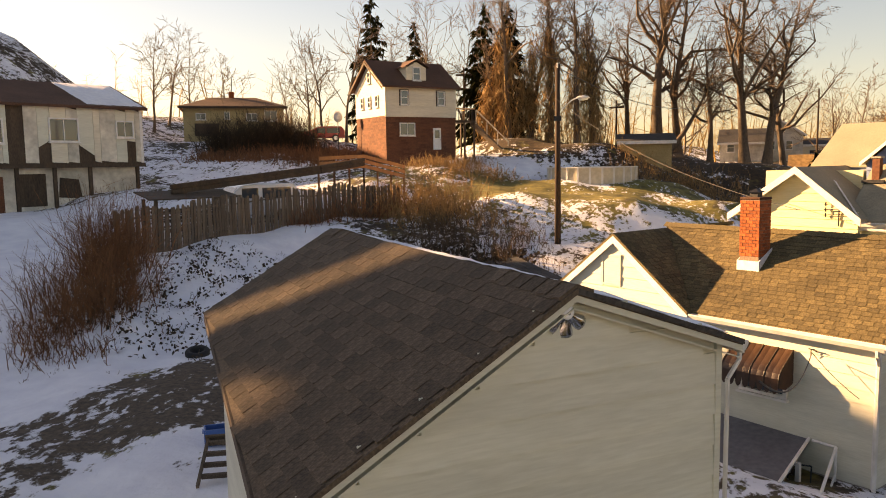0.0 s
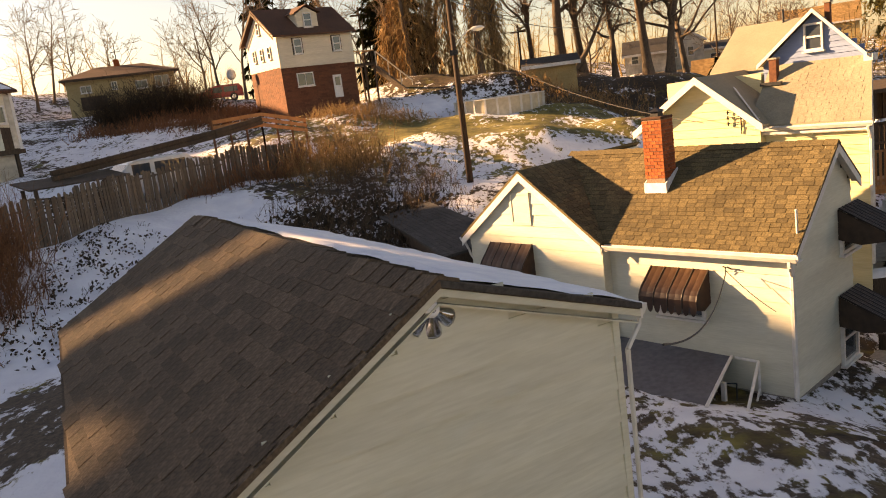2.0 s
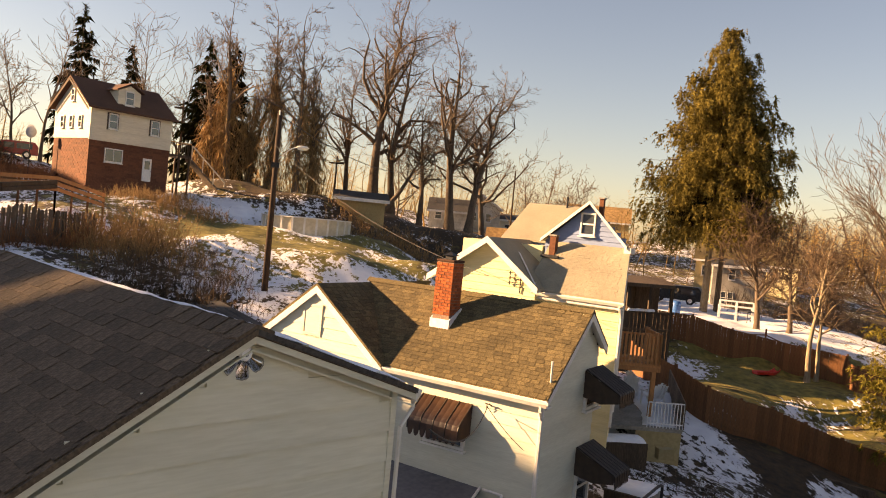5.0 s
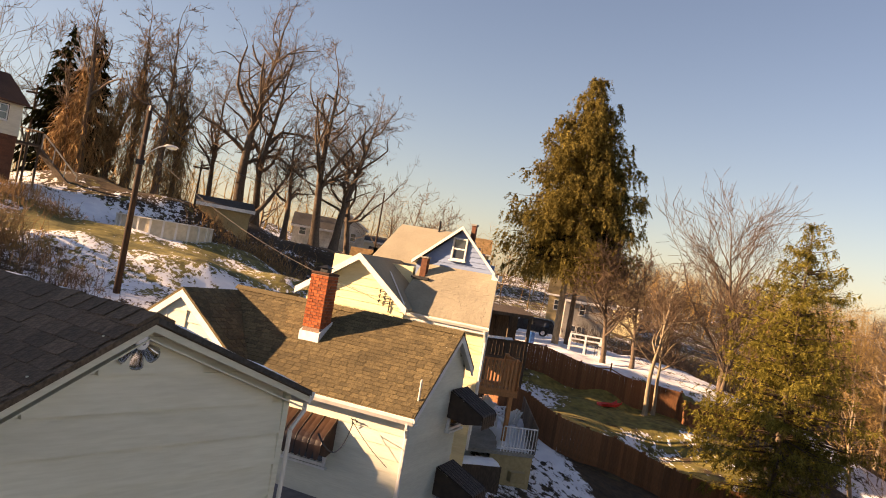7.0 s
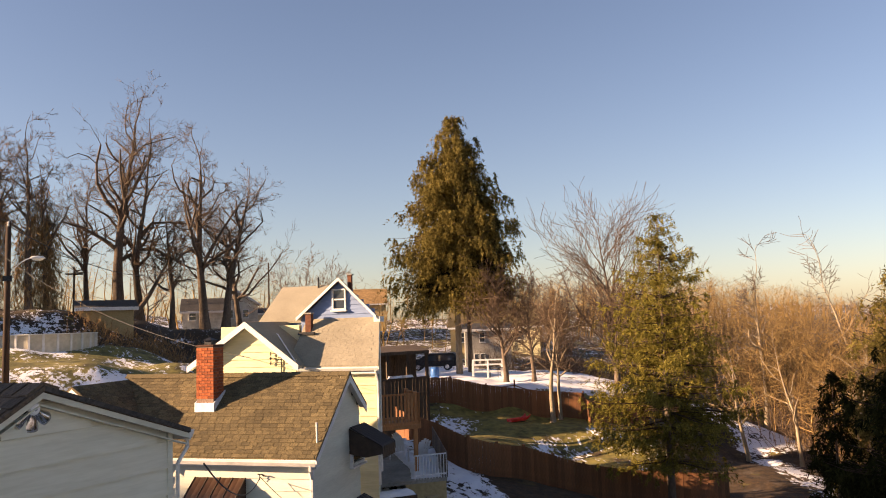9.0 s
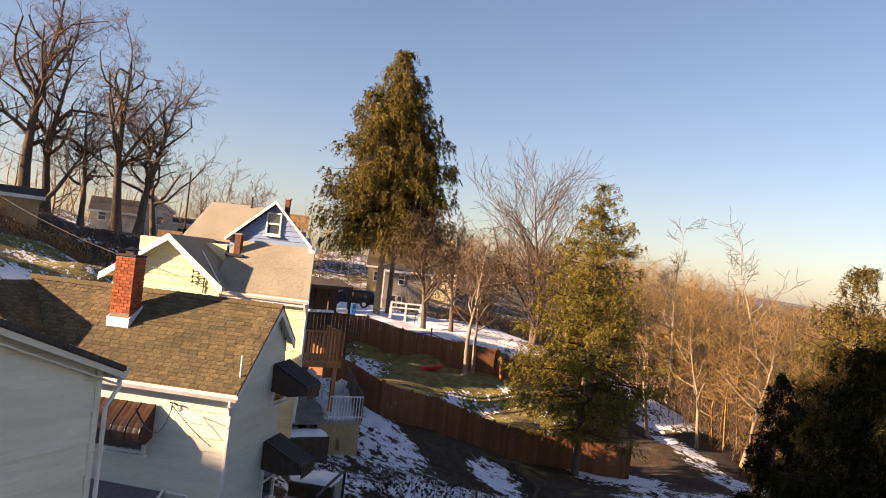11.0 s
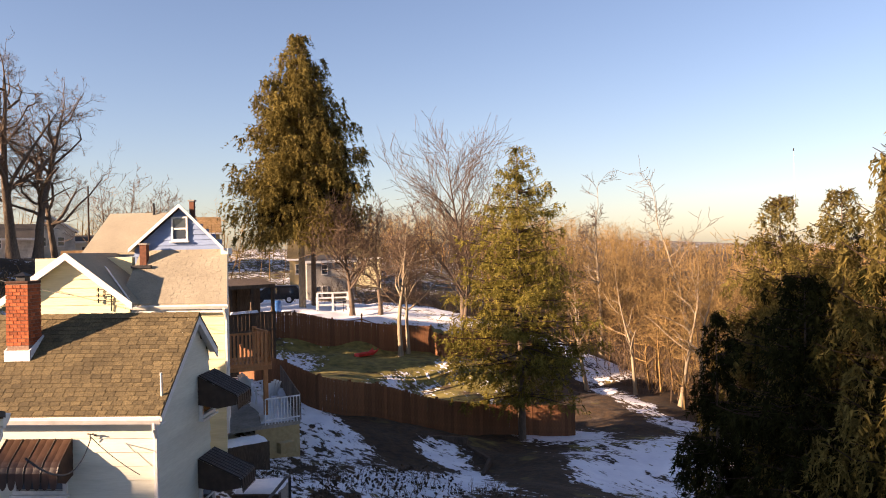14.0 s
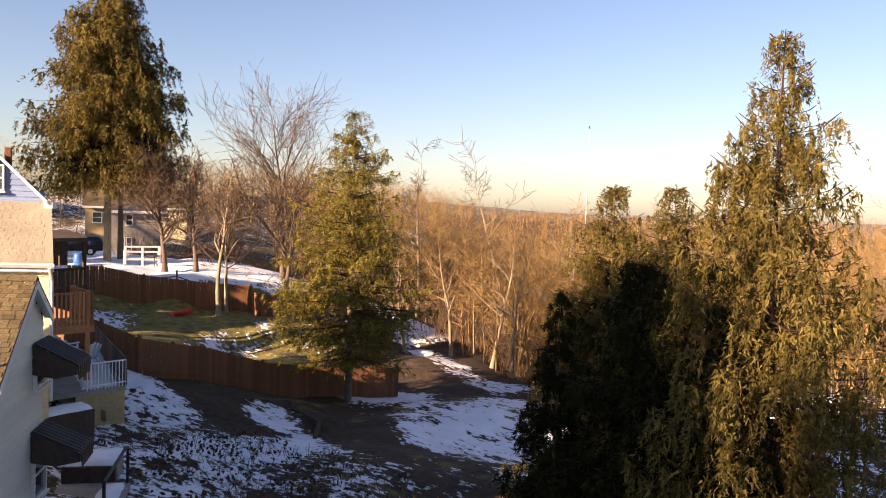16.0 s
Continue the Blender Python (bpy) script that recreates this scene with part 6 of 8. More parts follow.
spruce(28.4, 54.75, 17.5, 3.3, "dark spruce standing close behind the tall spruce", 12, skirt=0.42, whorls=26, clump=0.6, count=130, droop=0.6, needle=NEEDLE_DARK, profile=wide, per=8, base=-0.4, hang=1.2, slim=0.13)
spruce(23.5, 26.0, 9.82, 3.3, "yellow-green hemlock with an open narrow crown in the yard", 13, skirt=0.16, whorls=42, clump=0.20, count=370, droop=0.22, bark=BARK, per=10, hang=0.5, slim=0.13, ragged=0.55, jitter=3.0, needle=NEEDLE_GOLD, strands=23, fall=0.5, outward=0.5, profile=lambda a: (1 - a) ** 0.7 * (0.66 + 0.34 * min(a / 0.2, 1)))
spruce(13.6, 5.2, 9.0, 2.7, "tall weeping spruce with long hanging twigs", 14, skirt=0.04, whorls=38, clump=0.15, count=900, droop=0.32, per=8, hang=0.8, bark=POLE_WOOD, slim=0.15, ragged=0.45, needle=NEEDLE, tip_up=0.25, jitter=2.0, strands=30, fall=1.0, outward=0.12, profile=lambda a: (1 - a) ** 0.75)
spruce(16.8, 9.95, 6.35, 2.0, "narrow olive-green spruce beside the weeping spruce", 15, skirt=0.05, whorls=36, clump=0.15, count=475, droop=0.25, per=9, hang=0.6, slim=0.14, jitter=3.0, needle=NEEDLE, strands=25, fall=0.5, profile=lambda a: (1 - a) ** 0.6)
spruce(14.4, 7.4, 6.25, 1.8, "narrow olive-green spruce in a close group", 16, skirt=0.05, whorls=36, clump=0.14, count=475, droop=0.25, per=9, hang=0.6, slim=0.14, jitter=3.0, needle=NEEDLE, strands=25, fall=0.5, profile=lambda a: (1 - a) ** 0.6)
# shade over the lower evergreens, painted in as three near-black trees
spruce(13.7, 9.6, 3.9, 1.2, "low spruce by the yard with shade put into dark needles", 17, skirt=0.03, whorls=24, clump=0.18, count=240, droop=0.35, per=8, needle=NEEDLE_SHADED, slim=0.12, strands=12, fall=0.4, jitter=3.0, profile=lambda a: (1 - a) ** 0.8)
spruce(13.4, 7.6, 4.7, 2.3, "broad spruce by the yard with shade painted into its needles", 18, skirt=0.03, whorls=30, clump=0.19, count=330, droop=0.35, per=9, needle=NEEDLE_SHADED, slim=0.13, strands=15, fall=0.5, jitter=3.0, profile=lambda a: (1 - a) ** 0.6)
spruce(13.4, 6.3, 4.8, 2.5, "broad spruce standing in for shade under the near evergreens", 19, skirt=0.03, whorls=30, clump=0.19, count=330, droop=0.35, per=9, needle=NEEDLE_SHADED, slim=0.13, strands=15, fall=0.5, jitter=3.0, profile=lambda a: (1 - a) ** 0.6)
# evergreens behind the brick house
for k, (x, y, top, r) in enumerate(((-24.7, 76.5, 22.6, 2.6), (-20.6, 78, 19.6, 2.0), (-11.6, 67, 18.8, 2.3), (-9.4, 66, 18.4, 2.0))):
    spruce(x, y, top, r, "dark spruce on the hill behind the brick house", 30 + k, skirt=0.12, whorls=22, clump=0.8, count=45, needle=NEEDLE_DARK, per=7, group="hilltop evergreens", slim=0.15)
# evergreens added out of view on the ridge, spaced to shape the sun's shadow
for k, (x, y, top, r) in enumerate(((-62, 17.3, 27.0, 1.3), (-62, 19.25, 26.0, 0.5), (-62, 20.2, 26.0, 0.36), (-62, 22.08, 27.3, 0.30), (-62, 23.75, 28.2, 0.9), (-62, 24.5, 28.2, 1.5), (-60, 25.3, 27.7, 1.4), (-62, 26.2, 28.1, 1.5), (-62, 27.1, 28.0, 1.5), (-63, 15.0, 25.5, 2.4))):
    spruce(x, y, top, r, "dark spruce added out of view on the ridge to cast shade", 40 + k, skirt=0.32 if y == 19.25 else 0.03, whorls=24, clump=0.55, count=170, needle=NEEDLE_DARK, per=9, group="spruces on the ridge", slim=0.26, profile=lambda a: (1 - a) ** 0.6)
# hidden row, added only to throw shade on the lawn and far fence
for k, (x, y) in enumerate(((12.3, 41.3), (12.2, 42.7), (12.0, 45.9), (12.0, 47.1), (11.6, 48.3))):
    spruce(x, y, 6.3, 1.5, "low spruce added unseen behind the yellow house to cast shade", 56 + k, skirt=0.04, whorls=18, clump=0.6, count=60, needle=NEEDLE_DARK, per=9, group="spruces behind the yellow house", slim=0.24, profile=lambda a: (1 - a) ** 0.4)

# tall bare trees on the hill
HILL = ((2.8, 68.5, 25.6, 0.42, (0.06, 0)), (4.6, 69.5, 23.0, 0.30, (-0.05, 0)), (9.4, 66, 21.8, 0.34, (-0.02, 0)), (11.2, 67, 20.2, 0.30, (0.06, 0)), (7.0, 68, 17.0, 0.22, (0.02, 0)),
        (13.5, 72, 18.5, 0.26, (0.0, 0)), (0.5, 72, 20.0, 0.24, (-0.04, 0)))
for k, (x, y, top, r, ln) in enumerate(HILL):
    bare_tree(x, y, top, "tall bare tree with spreading limbs on the hill", 60 + k, r * 1.3, ln, 4, thin=0.95, kids=(4, 6), spread=0.78, rise_by=(0.45, 1.6), crown=0.43, wander=0.30, shrink=(0.34, 0.6), order=3, up=0.06)
bare_tree(3.4, 67.5, 14.0, "leaning bare tree with one long slanting limb", 70, 0.30, (0.85, 0), 2, thin=2.0, start=0.55)


def vine_tree(x, y, top, seed, radius=0.28, lean=(0, 0), vine_top=0.75):
    """A bare tree whose trunk is wrapped in dry brown vines."""
    t = bare_tree(x, y, top, "bare tree wrapped in dry orange-brown vines", seed, radius, lean, 3, thin=1.4, start=0.45, group="vine-covered trees", crown=0.34, rise_by=(0.7, 2.2), wander=0.30, kids=(3, 5), shrink=(0.38, 0.62), order=3)
    rng = np.random.default_rng(seed + 500)
    h = (top - gz(x, y)) * 0.82
    strands, each = 58, 38
    n = strands * each
    ang, rad = np.repeat(rng.uniform(0, 6.283, strands), each), np.repeat(rng.uniform(0.05, 1.0, strands) ** 1.5, each)
    high = np.repeat(rng.uniform(0.22, vine_top + 0.1, strands), each)
    fall = np.repeat(rng.uniform(0.12, 0.5, strands), each)
    a = np.maximum(high - fall * rng.random(n) ** 0.8, 0.0)
    rad = rad * (1.15 - 0.60 * a) + 0.10
    p = np.stack([np.cos(ang) * rad + lean[0] * h * a, np.sin(ang) * rad, h * a + 0.5], 1) + rng.normal(0, 0.09, (n, 3))
    d = rng.normal(0, 0.42, (n, 3)) + np.array([0, 0, -1.0])
    d /= np.linalg.norm(d, axis=1, keepdims=True)
    L = rng.uniform(0.4, 1.3, n)
    v, f = kites(p, d, L, rng.uniform(0.014, 0.042, n), rng)
    big_mesh("vine", v, f, VINE, t, label="hanging dry brown vines")
    return t


for k, (x, y, top, r, ln) in enumerate(((-8.9, 62, 21.0, 0.30, (-0.03, 0)), (-7.2, 62.5, 19.5, 0.26, (0.03, 0)), (-5.6, 61.5, 20.8, 0.28, (0.0, 0)), (-3.4, 60.5, 20.6, 0.30, (0.04, 0)), (-2.2, 61, 18.0, 0.26, (-0.03, 0)), (-10.4, 63, 16.0, 0.22, (0.0, 0)))):
    vine_tree(x, y, top, 80 + k, r, ln)

# thin trees round the skyline
rng0 = np.random.default_rng(3)
for k, (x, y, top) in enumerate(((-26, 72, 20.5), (-29, 74, 18.5), (-22, 70, 18.0), (-18, 74, 22.0), (-15, 73, 21.0), (-12, 75, 20.0), (-33, 80, 19), (-46, 78, 19), (-48, 74, 20), (-50, 80, 21), (-44, 82, 18), (-38, 86, 17), (20, 82, 13), (24, 90, 14), (18, 100, 15), (6, 84, 14), (26, 84, 12.5), (22, 76, 11), (-16, 66, 15), (30, 92, 13))):
    bare_tree(x, y, top, "thin bare tree on the skyline", 100 + k, 0.16, (rng0.normal(0, 0.04), 0), 3, thin=1.7, kids=(3, 5), group="skyline trees")

# trees beyond the yard
bare_tree(35.2, 44.7, 13.0, "fine-twigged bare tree with a rounded crown beyond the fence", 130, 0.26, (0, 0), 6, twig=TWIG, thin=1.2, kids=(5, 8), spread=0.5, start=0.3, group="trees beyond the yard", crown=0.5, rise_by=(1.0, 2.2), base=-1.8)
bare_tree(27.6, 47.6, 8.6, "dark dense-twigged bare tree by the brown fence", 131, 0.20, (0.03, 0), 5, thin=1.5, kids=(6, 9), spread=0.75, start=0.3, group="trees beyond the yard", crown=0.5)
bare_tree(27.1, 40.9, 7.8, "bare tree with a pale trunk on the lawn", 132, 0.17, (-0.02, 0), 4, bark=BARK_PALE, thin=1.5, kids=(5, 8), start=0.5, group="trees beyond the yard")
bare_tree(27.7, 41.0, 6.6, "slender bare tree with a pale leaning trunk on the lawn", 133, 0.14, (0.12, 0), 3, bark=BARK_PALE, thin=1.5, kids=(5, 8), start=0.4, group="trees beyond the yard")
bare_tree(30.2, 38.6, 7.6, "bare tree with a pale trunk at the fence corner", 134, 0.2, (0.03, 0), 4, bark=BARK, thin=1.5, kids=(5, 8), start=0.4, group="trees beyond the yard")
bare_tree(29.4, 46.8, 8.0, "dark bare tree at the terrace edge", 135, 0.18, (0.05, 0), 4, thin=1.5, kids=(5, 8), start=0.35, group="trees beyond the yard")
bare_tree(43.4, 39.0, 10.0, "dead pale tree with broken limbs at the wood's edge", 136, 0.20, (-0.02, 0), 3, bark=BARK_PALE, twig=BARK, thin=1.5, kids=(4, 7), start=0.5, crown=0.22, rise_by=(0.8, 2.2), wander=0.32, group="trees at the wood's edge")
bare_tree(47.9, 33.2, 10.7, "dead pale tree rising over the woods", 237, 0.24, (0.02, 0), 3, bark=BARK_PALE, twig=BARK, thin=1.5, kids=(4, 7), start=0.5, crown=0.22, rise_by=(0.8, 2.2), wander=0.30, group="trees at the wood's edge")

rng1 = np.random.default_rng(41)
for k in range(16):
    a, d = math.radians(48 + 2.3 * k + rng1.normal(0, 0.8)), rng1.uniform(41, 52)
    bare_tree(d * math.sin(a), d * math.cos(a), rng1.uniform(3.2, 6.8), "pale-stemmed bare tree standing in the wood's edge", 300 + k, rng1.uniform(0.09, 0.16), (rng1.normal(0, 0.16), rng1.normal(0, 0.05)), 3, bark=BARK_PALE, twig=TWIG_TAN, thin=1.1, kids=(3, 5), start=0.35, crown=0.36, rise_by=(0.6, 1.8), wander=0.28, group="pale trees in the wood's edge")


# ---- woods and brush ----
def woods(name, spots, heights, seed, mat, label, per=34, thick=0.09):
    """Many leafless trees as one mesh of trunks and twigs."""
    rng = np.random.default_rng(seed)
    n = len(spots)
    z = land(spots[:, 0], spots[:, 1])
    base = np.stack([spots[:, 0], spots[:, 1], z - 0.3], 1)
    lean = np.stack([rng.normal(0, 0.13, n), rng.normal(0, 0.13, n), np.ones(n)], 1)
    tip = base + lean * heights[:, None] * 0.88
    r = thick * rng.uniform(0.6, 1.5, n)
    mid = base + lean * heights[:, None] * 0.5 + rng.normal(0, 0.25, (n, 3))
    segs = [np.concatenate([base, mid, r[:, None], r[:, None] * 0.6], 1), np.concatenate([mid, tip, r[:, None] * 0.6, r[:, None] * 0.12], 1)]
    for k in range(per):
        a = rng.uniform(0.16, 1.0, n)[:, None] ** 0.8
        p = np.where(a < 0.5, base + (mid - base) * a * 2, mid + (tip - mid) * (a * 2 - 1))
        ang = rng.uniform(0, 6.283, n)
        L = (heights * rng.uniform(0.12, 0.40, n) * (1.05 - 0.45 * a[:, 0]))[:, None]
        d = np.stack([np.cos(ang), np.sin(ang), rng.uniform(0.0, 1.2, n)], 1)
        d /= np.linalg.norm(d, axis=1, keepdims=True)
        q = p + d * L
        rr = np.maximum(r * 0.5 * (1.1 - a[:, 0]), 0.22 * thick)[:, None]
        segs.append(np.concatenate([p, q, rr, rr * 0.3], 1))
        if k % 2:
            e = d + rng.normal(0, 0.5, (n, 3))
            e /= np.linalg.norm(e, axis=1, keepdims=True)
            m = p + d * L * 0.55
            segs.append(np.concatenate([m, m + e * L * 0.6, rr * 0.6, rr * 0.2], 1))
    v, f = tubes(np.concatenate(segs), 3)
    return big_mesh(name, v, f, mat, None, "stuff", label, "woods")


rw = np.random.default_rng(8)


def scatter(n, amin, amax, dmin, dmax, power=1.0):
    """Points in a fan round the yard: bearing from +y to the right in degrees, and distance."""
    a = np.radians(rw.uniform(amin, amax, n))
    d = dmin + (dmax - dmin) * rw.random(n) ** power
    return np.stack([np.sin(a) * d, np.cos(a) * d], 1)


def under_sky(spots, low):
    """Heights that bring the tops to the hill's skyline, which falls from the spruce towards the valley."""
    d = np.hypot(spots[:, 0], spots[:, 1])
    b = np.degrees(np.arctan2(spots[:, 0], spots[:, 1]))
    room = 5.25 + d * np.clip((56.5 - b) * 0.0048, 0.003, 0.055) - land(spots[:, 0], spots[:, 1])
    return np.clip(room * rw.uniform(low, 1.06, len(d)), 2.5, 15.0)


def past_path(spots):
    """The spots beyond the snow strip beside the woodland path."""
    return spots[(spots[:, 0] - 31.2) * 0.872 - (spots[:, 1] - 23.6) * 0.49 > 2.2]


near = past_path(scatter(640, 46, 88, 38, 75))
woods("woodland", near, under_sky(near, 0.45), 1, TWIG_TAN, "bare tan winter woodland beyond the path", 38, 0.060)
mid = scatter(900, 38, 90, 70, 150)
woods("woodland", mid, under_sky(mid, 0.6), 2, TWIG_TAN, "bare brown winter woodland across the valley", 20, 0.062)
far = scatter(1200, 26, 95, 150, 420, 1.3)
woods("woodland", far, under_sky(far, 0.7), 3, TWIG_TAN, "far wooded hills in winter brown", 18, 0.14)
back = np.stack([rw.uniform(-90, 70, 420), rw.uniform(92, 190, 420)], 1)
woods("woodland", back, rw.uniform(6, 11, len(back)), 4, TWIG_TAN, "bare trees along the hilltop skyline", 14, 0.10)


def brush(name, centres, seed, mat, label, stems=26, height=1.5, spread=0.7, thick=0.012, category="brush"):
    """Thickets of thin bent stems, as one mesh."""
    rng = np.random.default_rng(seed)
    c = np.repeat(np.asarray(centres, float), stems, 0)
    n = len(c)
    xy = c[:, :2] + rng.normal(0, spread, (n, 2))
    base = np.stack([xy[:, 0], xy[:, 1], land(xy[:, 0], xy[:, 1]) - 0.1], 1)
    sc = c[:, 2] if c.shape[1] > 2 else np.ones(n)
    L = height * sc * rng.uniform(0.5, 1.25, n)
    d = np.stack([rng.normal(0, 0.32, n), rng.normal(0, 0.32, n), np.ones(n)], 1)
    d /= np.linalg.norm(d, axis=1, keepdims=True)
    segs, p, r = [], base, thick * rng.uniform(0.7, 1.5, n)
    for s in range(3):
        q = p + d * (L / 3)[:, None]
        segs.append(np.concatenate([p, q, r[:, None], r[:, None] * 0.7], 1))
        for _ in range(2):
            e = d + rng.normal(0, 0.6, (n, 3))
            e /= np.linalg.norm(e, axis=1, keepdims=True)
            m = p + (q - p) * rng.random((n, 1))
            segs.append(np.concatenate([m, m + e * (L * rng.uniform(0.12, 0.34, n))[:, None], r[:, None] * 0.6, r[:, None] * 0.3], 1))
        p, r = q, r * 0.7
        d = d + rng.normal(0, 0.22, (n, 3))
        d /= np.linalg.norm(d, axis=1, keepdims=True)
    v, f = tubes(np.concatenate(segs), 3)
    return big_mesh(name, v, f, mat, None, "stuff", label, category)


rb = np.random.default_rng(17)
lane = [(-12.9 - k * 0.105 + rb.normal(0, 0.45), 15.6 + k * 0.26 + rb.normal(0, 0.45), 0.35 + 0.047 * k) for k in range(24)]
brush("thicket", lane, 1, TWIG_RED, "red-brown leafless thicket on the snowy bank", 50, 1.6, 0.42, 0.012)
fence_side = [(-14.2 + 0.2 * k + rb.normal(0, 0.4), 31.5 + k * 0.42 + rb.normal(0, 0.5), rb.uniform(0.5, 1.1)) for k in range(18)]
brush("thicket", fence_side, 2, TWIG_RED, "brown thicket growing along the old picket fence", 18, 1.5, 0.5, 0.014)
bushes = [(-9.2 + rb.normal(0, 1.2), 37 + rb.normal(0, 1.8), rb.uniform(0.8, 1.5)) for _ in range(16)]
brush("thicket", bushes, 3, BRUSH_TAN, "tan bushes at the end of the picket fence", 38, 1.5, 0.7, 0.016)
slope = [(rb.uniform(-9.5, -2.8), rb.uniform(24, 32), rb.uniform(0.4, 1.0)) for _ in range(70)] + [(rb.uniform(-9, -4), rb.uniform(31, 36), rb.uniform(0.7, 1.4)) for _ in range(36)]
brush("thicket", slope, 4, TWIG, "low dark brush on the snowy slope behind the garage", 15, 0.9, 0.45, 0.012)
hillb = [(rb.uniform(-30, -19), rb.uniform(50, 66), rb.uniform(0.5, 1.2)) for _ in range(170)]
brush("thicket", hillb, 5, TWIG_RED, "dark brown brush on the hillside below the ranch house", 20, 0.9, 0.8, 0.022)
hedge = [(-32.6 + k * 0.27 + rb.normal(0, 0.35), 58.4 + k * 0.127 + rb.normal(0, 0.5), rb.uniform(0.7, 1.25)) for k in range(27)]
brush("hedge", hedge, 6, LEAF_LITTER, "dark dense hedge in front of the ranch house", 56, 2.9, 0.7, 0.026)
tufts = [(rb.uniform(-17, -8), rb.uniform(14, 27), rb.uniform(0.3, 0.9)) for _ in range(90)]
brush("weed_stems", tufts, 7, TWIG, "dry weed stems poking through the snow", 7, 0.35, 0.16, 0.008, "weeds")
yardb = [(rb.uniform(9.0, 14.5), rb.uniform(11.5, 22), rb.uniform(0.4, 1.1)) for _ in range(70)]
brush("weed_stems", yardb, 8, TWIG, "dark weed stems on the snowy yard slope", 12, 0.65, 0.35, 0.010, "weeds")
edge_b = past_path(np.stack([rb.uniform(31, 43, 90), rb.uniform(20, 38, 90)], 1))[:36]
brush("thicket", [(x, y, rb.uniform(0.5, 1.1)) for x, y in edge_b], 9, TWIG_TAN, "brown brush along the path at the wood's edge", 16, 1.2, 0.7, 0.012)
under = [(x, y, rb.uniform(0.8, 1.8)) for x, y in past_path(scatter(320, 47, 86, 38, 70))]
brush("undergrowth", under, 10, TWIG, "brown undergrowth of the winter woodland", 10, 2.6, 1.0, 0.018)
behind = [(rb.uniform(35, 48), rb.uniform(52, 68), rb.uniform(0.6, 1.5)) for _ in range(80)]
brush("thicket", behind, 13, TWIG, "dark brown brush beyond the snowy terrace", 14, 1.9, 1.0, 0.02)
poolb = [(rb.uniform(0, 9), rb.uniform(52, 60), rb.uniform(0.5, 1.3)) for _ in range(60)]
brush("thicket", poolb, 11, BRUSH_TAN, "tan brush under the hill trees", 12, 0.9, 0.8, 0.02)
brick_b = [(rb.uniform(-13.5, -7.5), rb.uniform(48, 51.5), rb.uniform(0.5, 1.2)) for _ in range(34)]
brush("thicket", brick_b, 12, BRUSH_TAN, "tan bushes below the brick house", 26, 0.8, 0.7, 0.018)
litter_p = [(rb.uniform(-15, -9), rb.uniform(16, 26)) for _ in range(320)]


def leaf_clumps(name, spots, seed, label, size=0.16, count=14, spread=0.22):
    rng = np.random.default_rng(seed)
    c = np.repeat(np.asarray(spots, float), count, 0)
    xy = c + rng.normal(0, spread, c.shape)
    p = np.stack([xy[:, 0], xy[:, 1], land(xy[:, 0], xy[:, 1]) + rng.uniform(0.03, 0.12, len(xy))], 1)
    d = rng.normal(0, 1, (len(p), 3)) + np.array([0, 0, 0.4])
    d /= np.linalg.norm(d, axis=1, keepdims=True)
    v, f = kites(p, d, size * rng.uniform(0.5, 1.4, len(p)), size * rng.uniform(0.2, 0.45, len(p)), rng)
    return big_mesh(name, v, f, LEAF_LITTER, None, "stuff", label, "leaves")


leaf_clumps("leaf_litter", litter_p, 1, "dark wet leaves lying on the snow bank", 0.12, 6, 0.13)
leaf_clumps("leaf_litter", [(rb.uniform(-9.5, -3.5), rb.uniform(22, 31)) for _ in range(220)], 2, "dark leaves on the slope behind the garage", 0.22, 16, 0.35)
leaf_clumps("leaf_litter", [(rb.uniform(8.5, 15), rb.uniform(11, 22)) for _ in range(120)], 3, "dark leaves on the yard slope", 0.14, 10, 0.3)


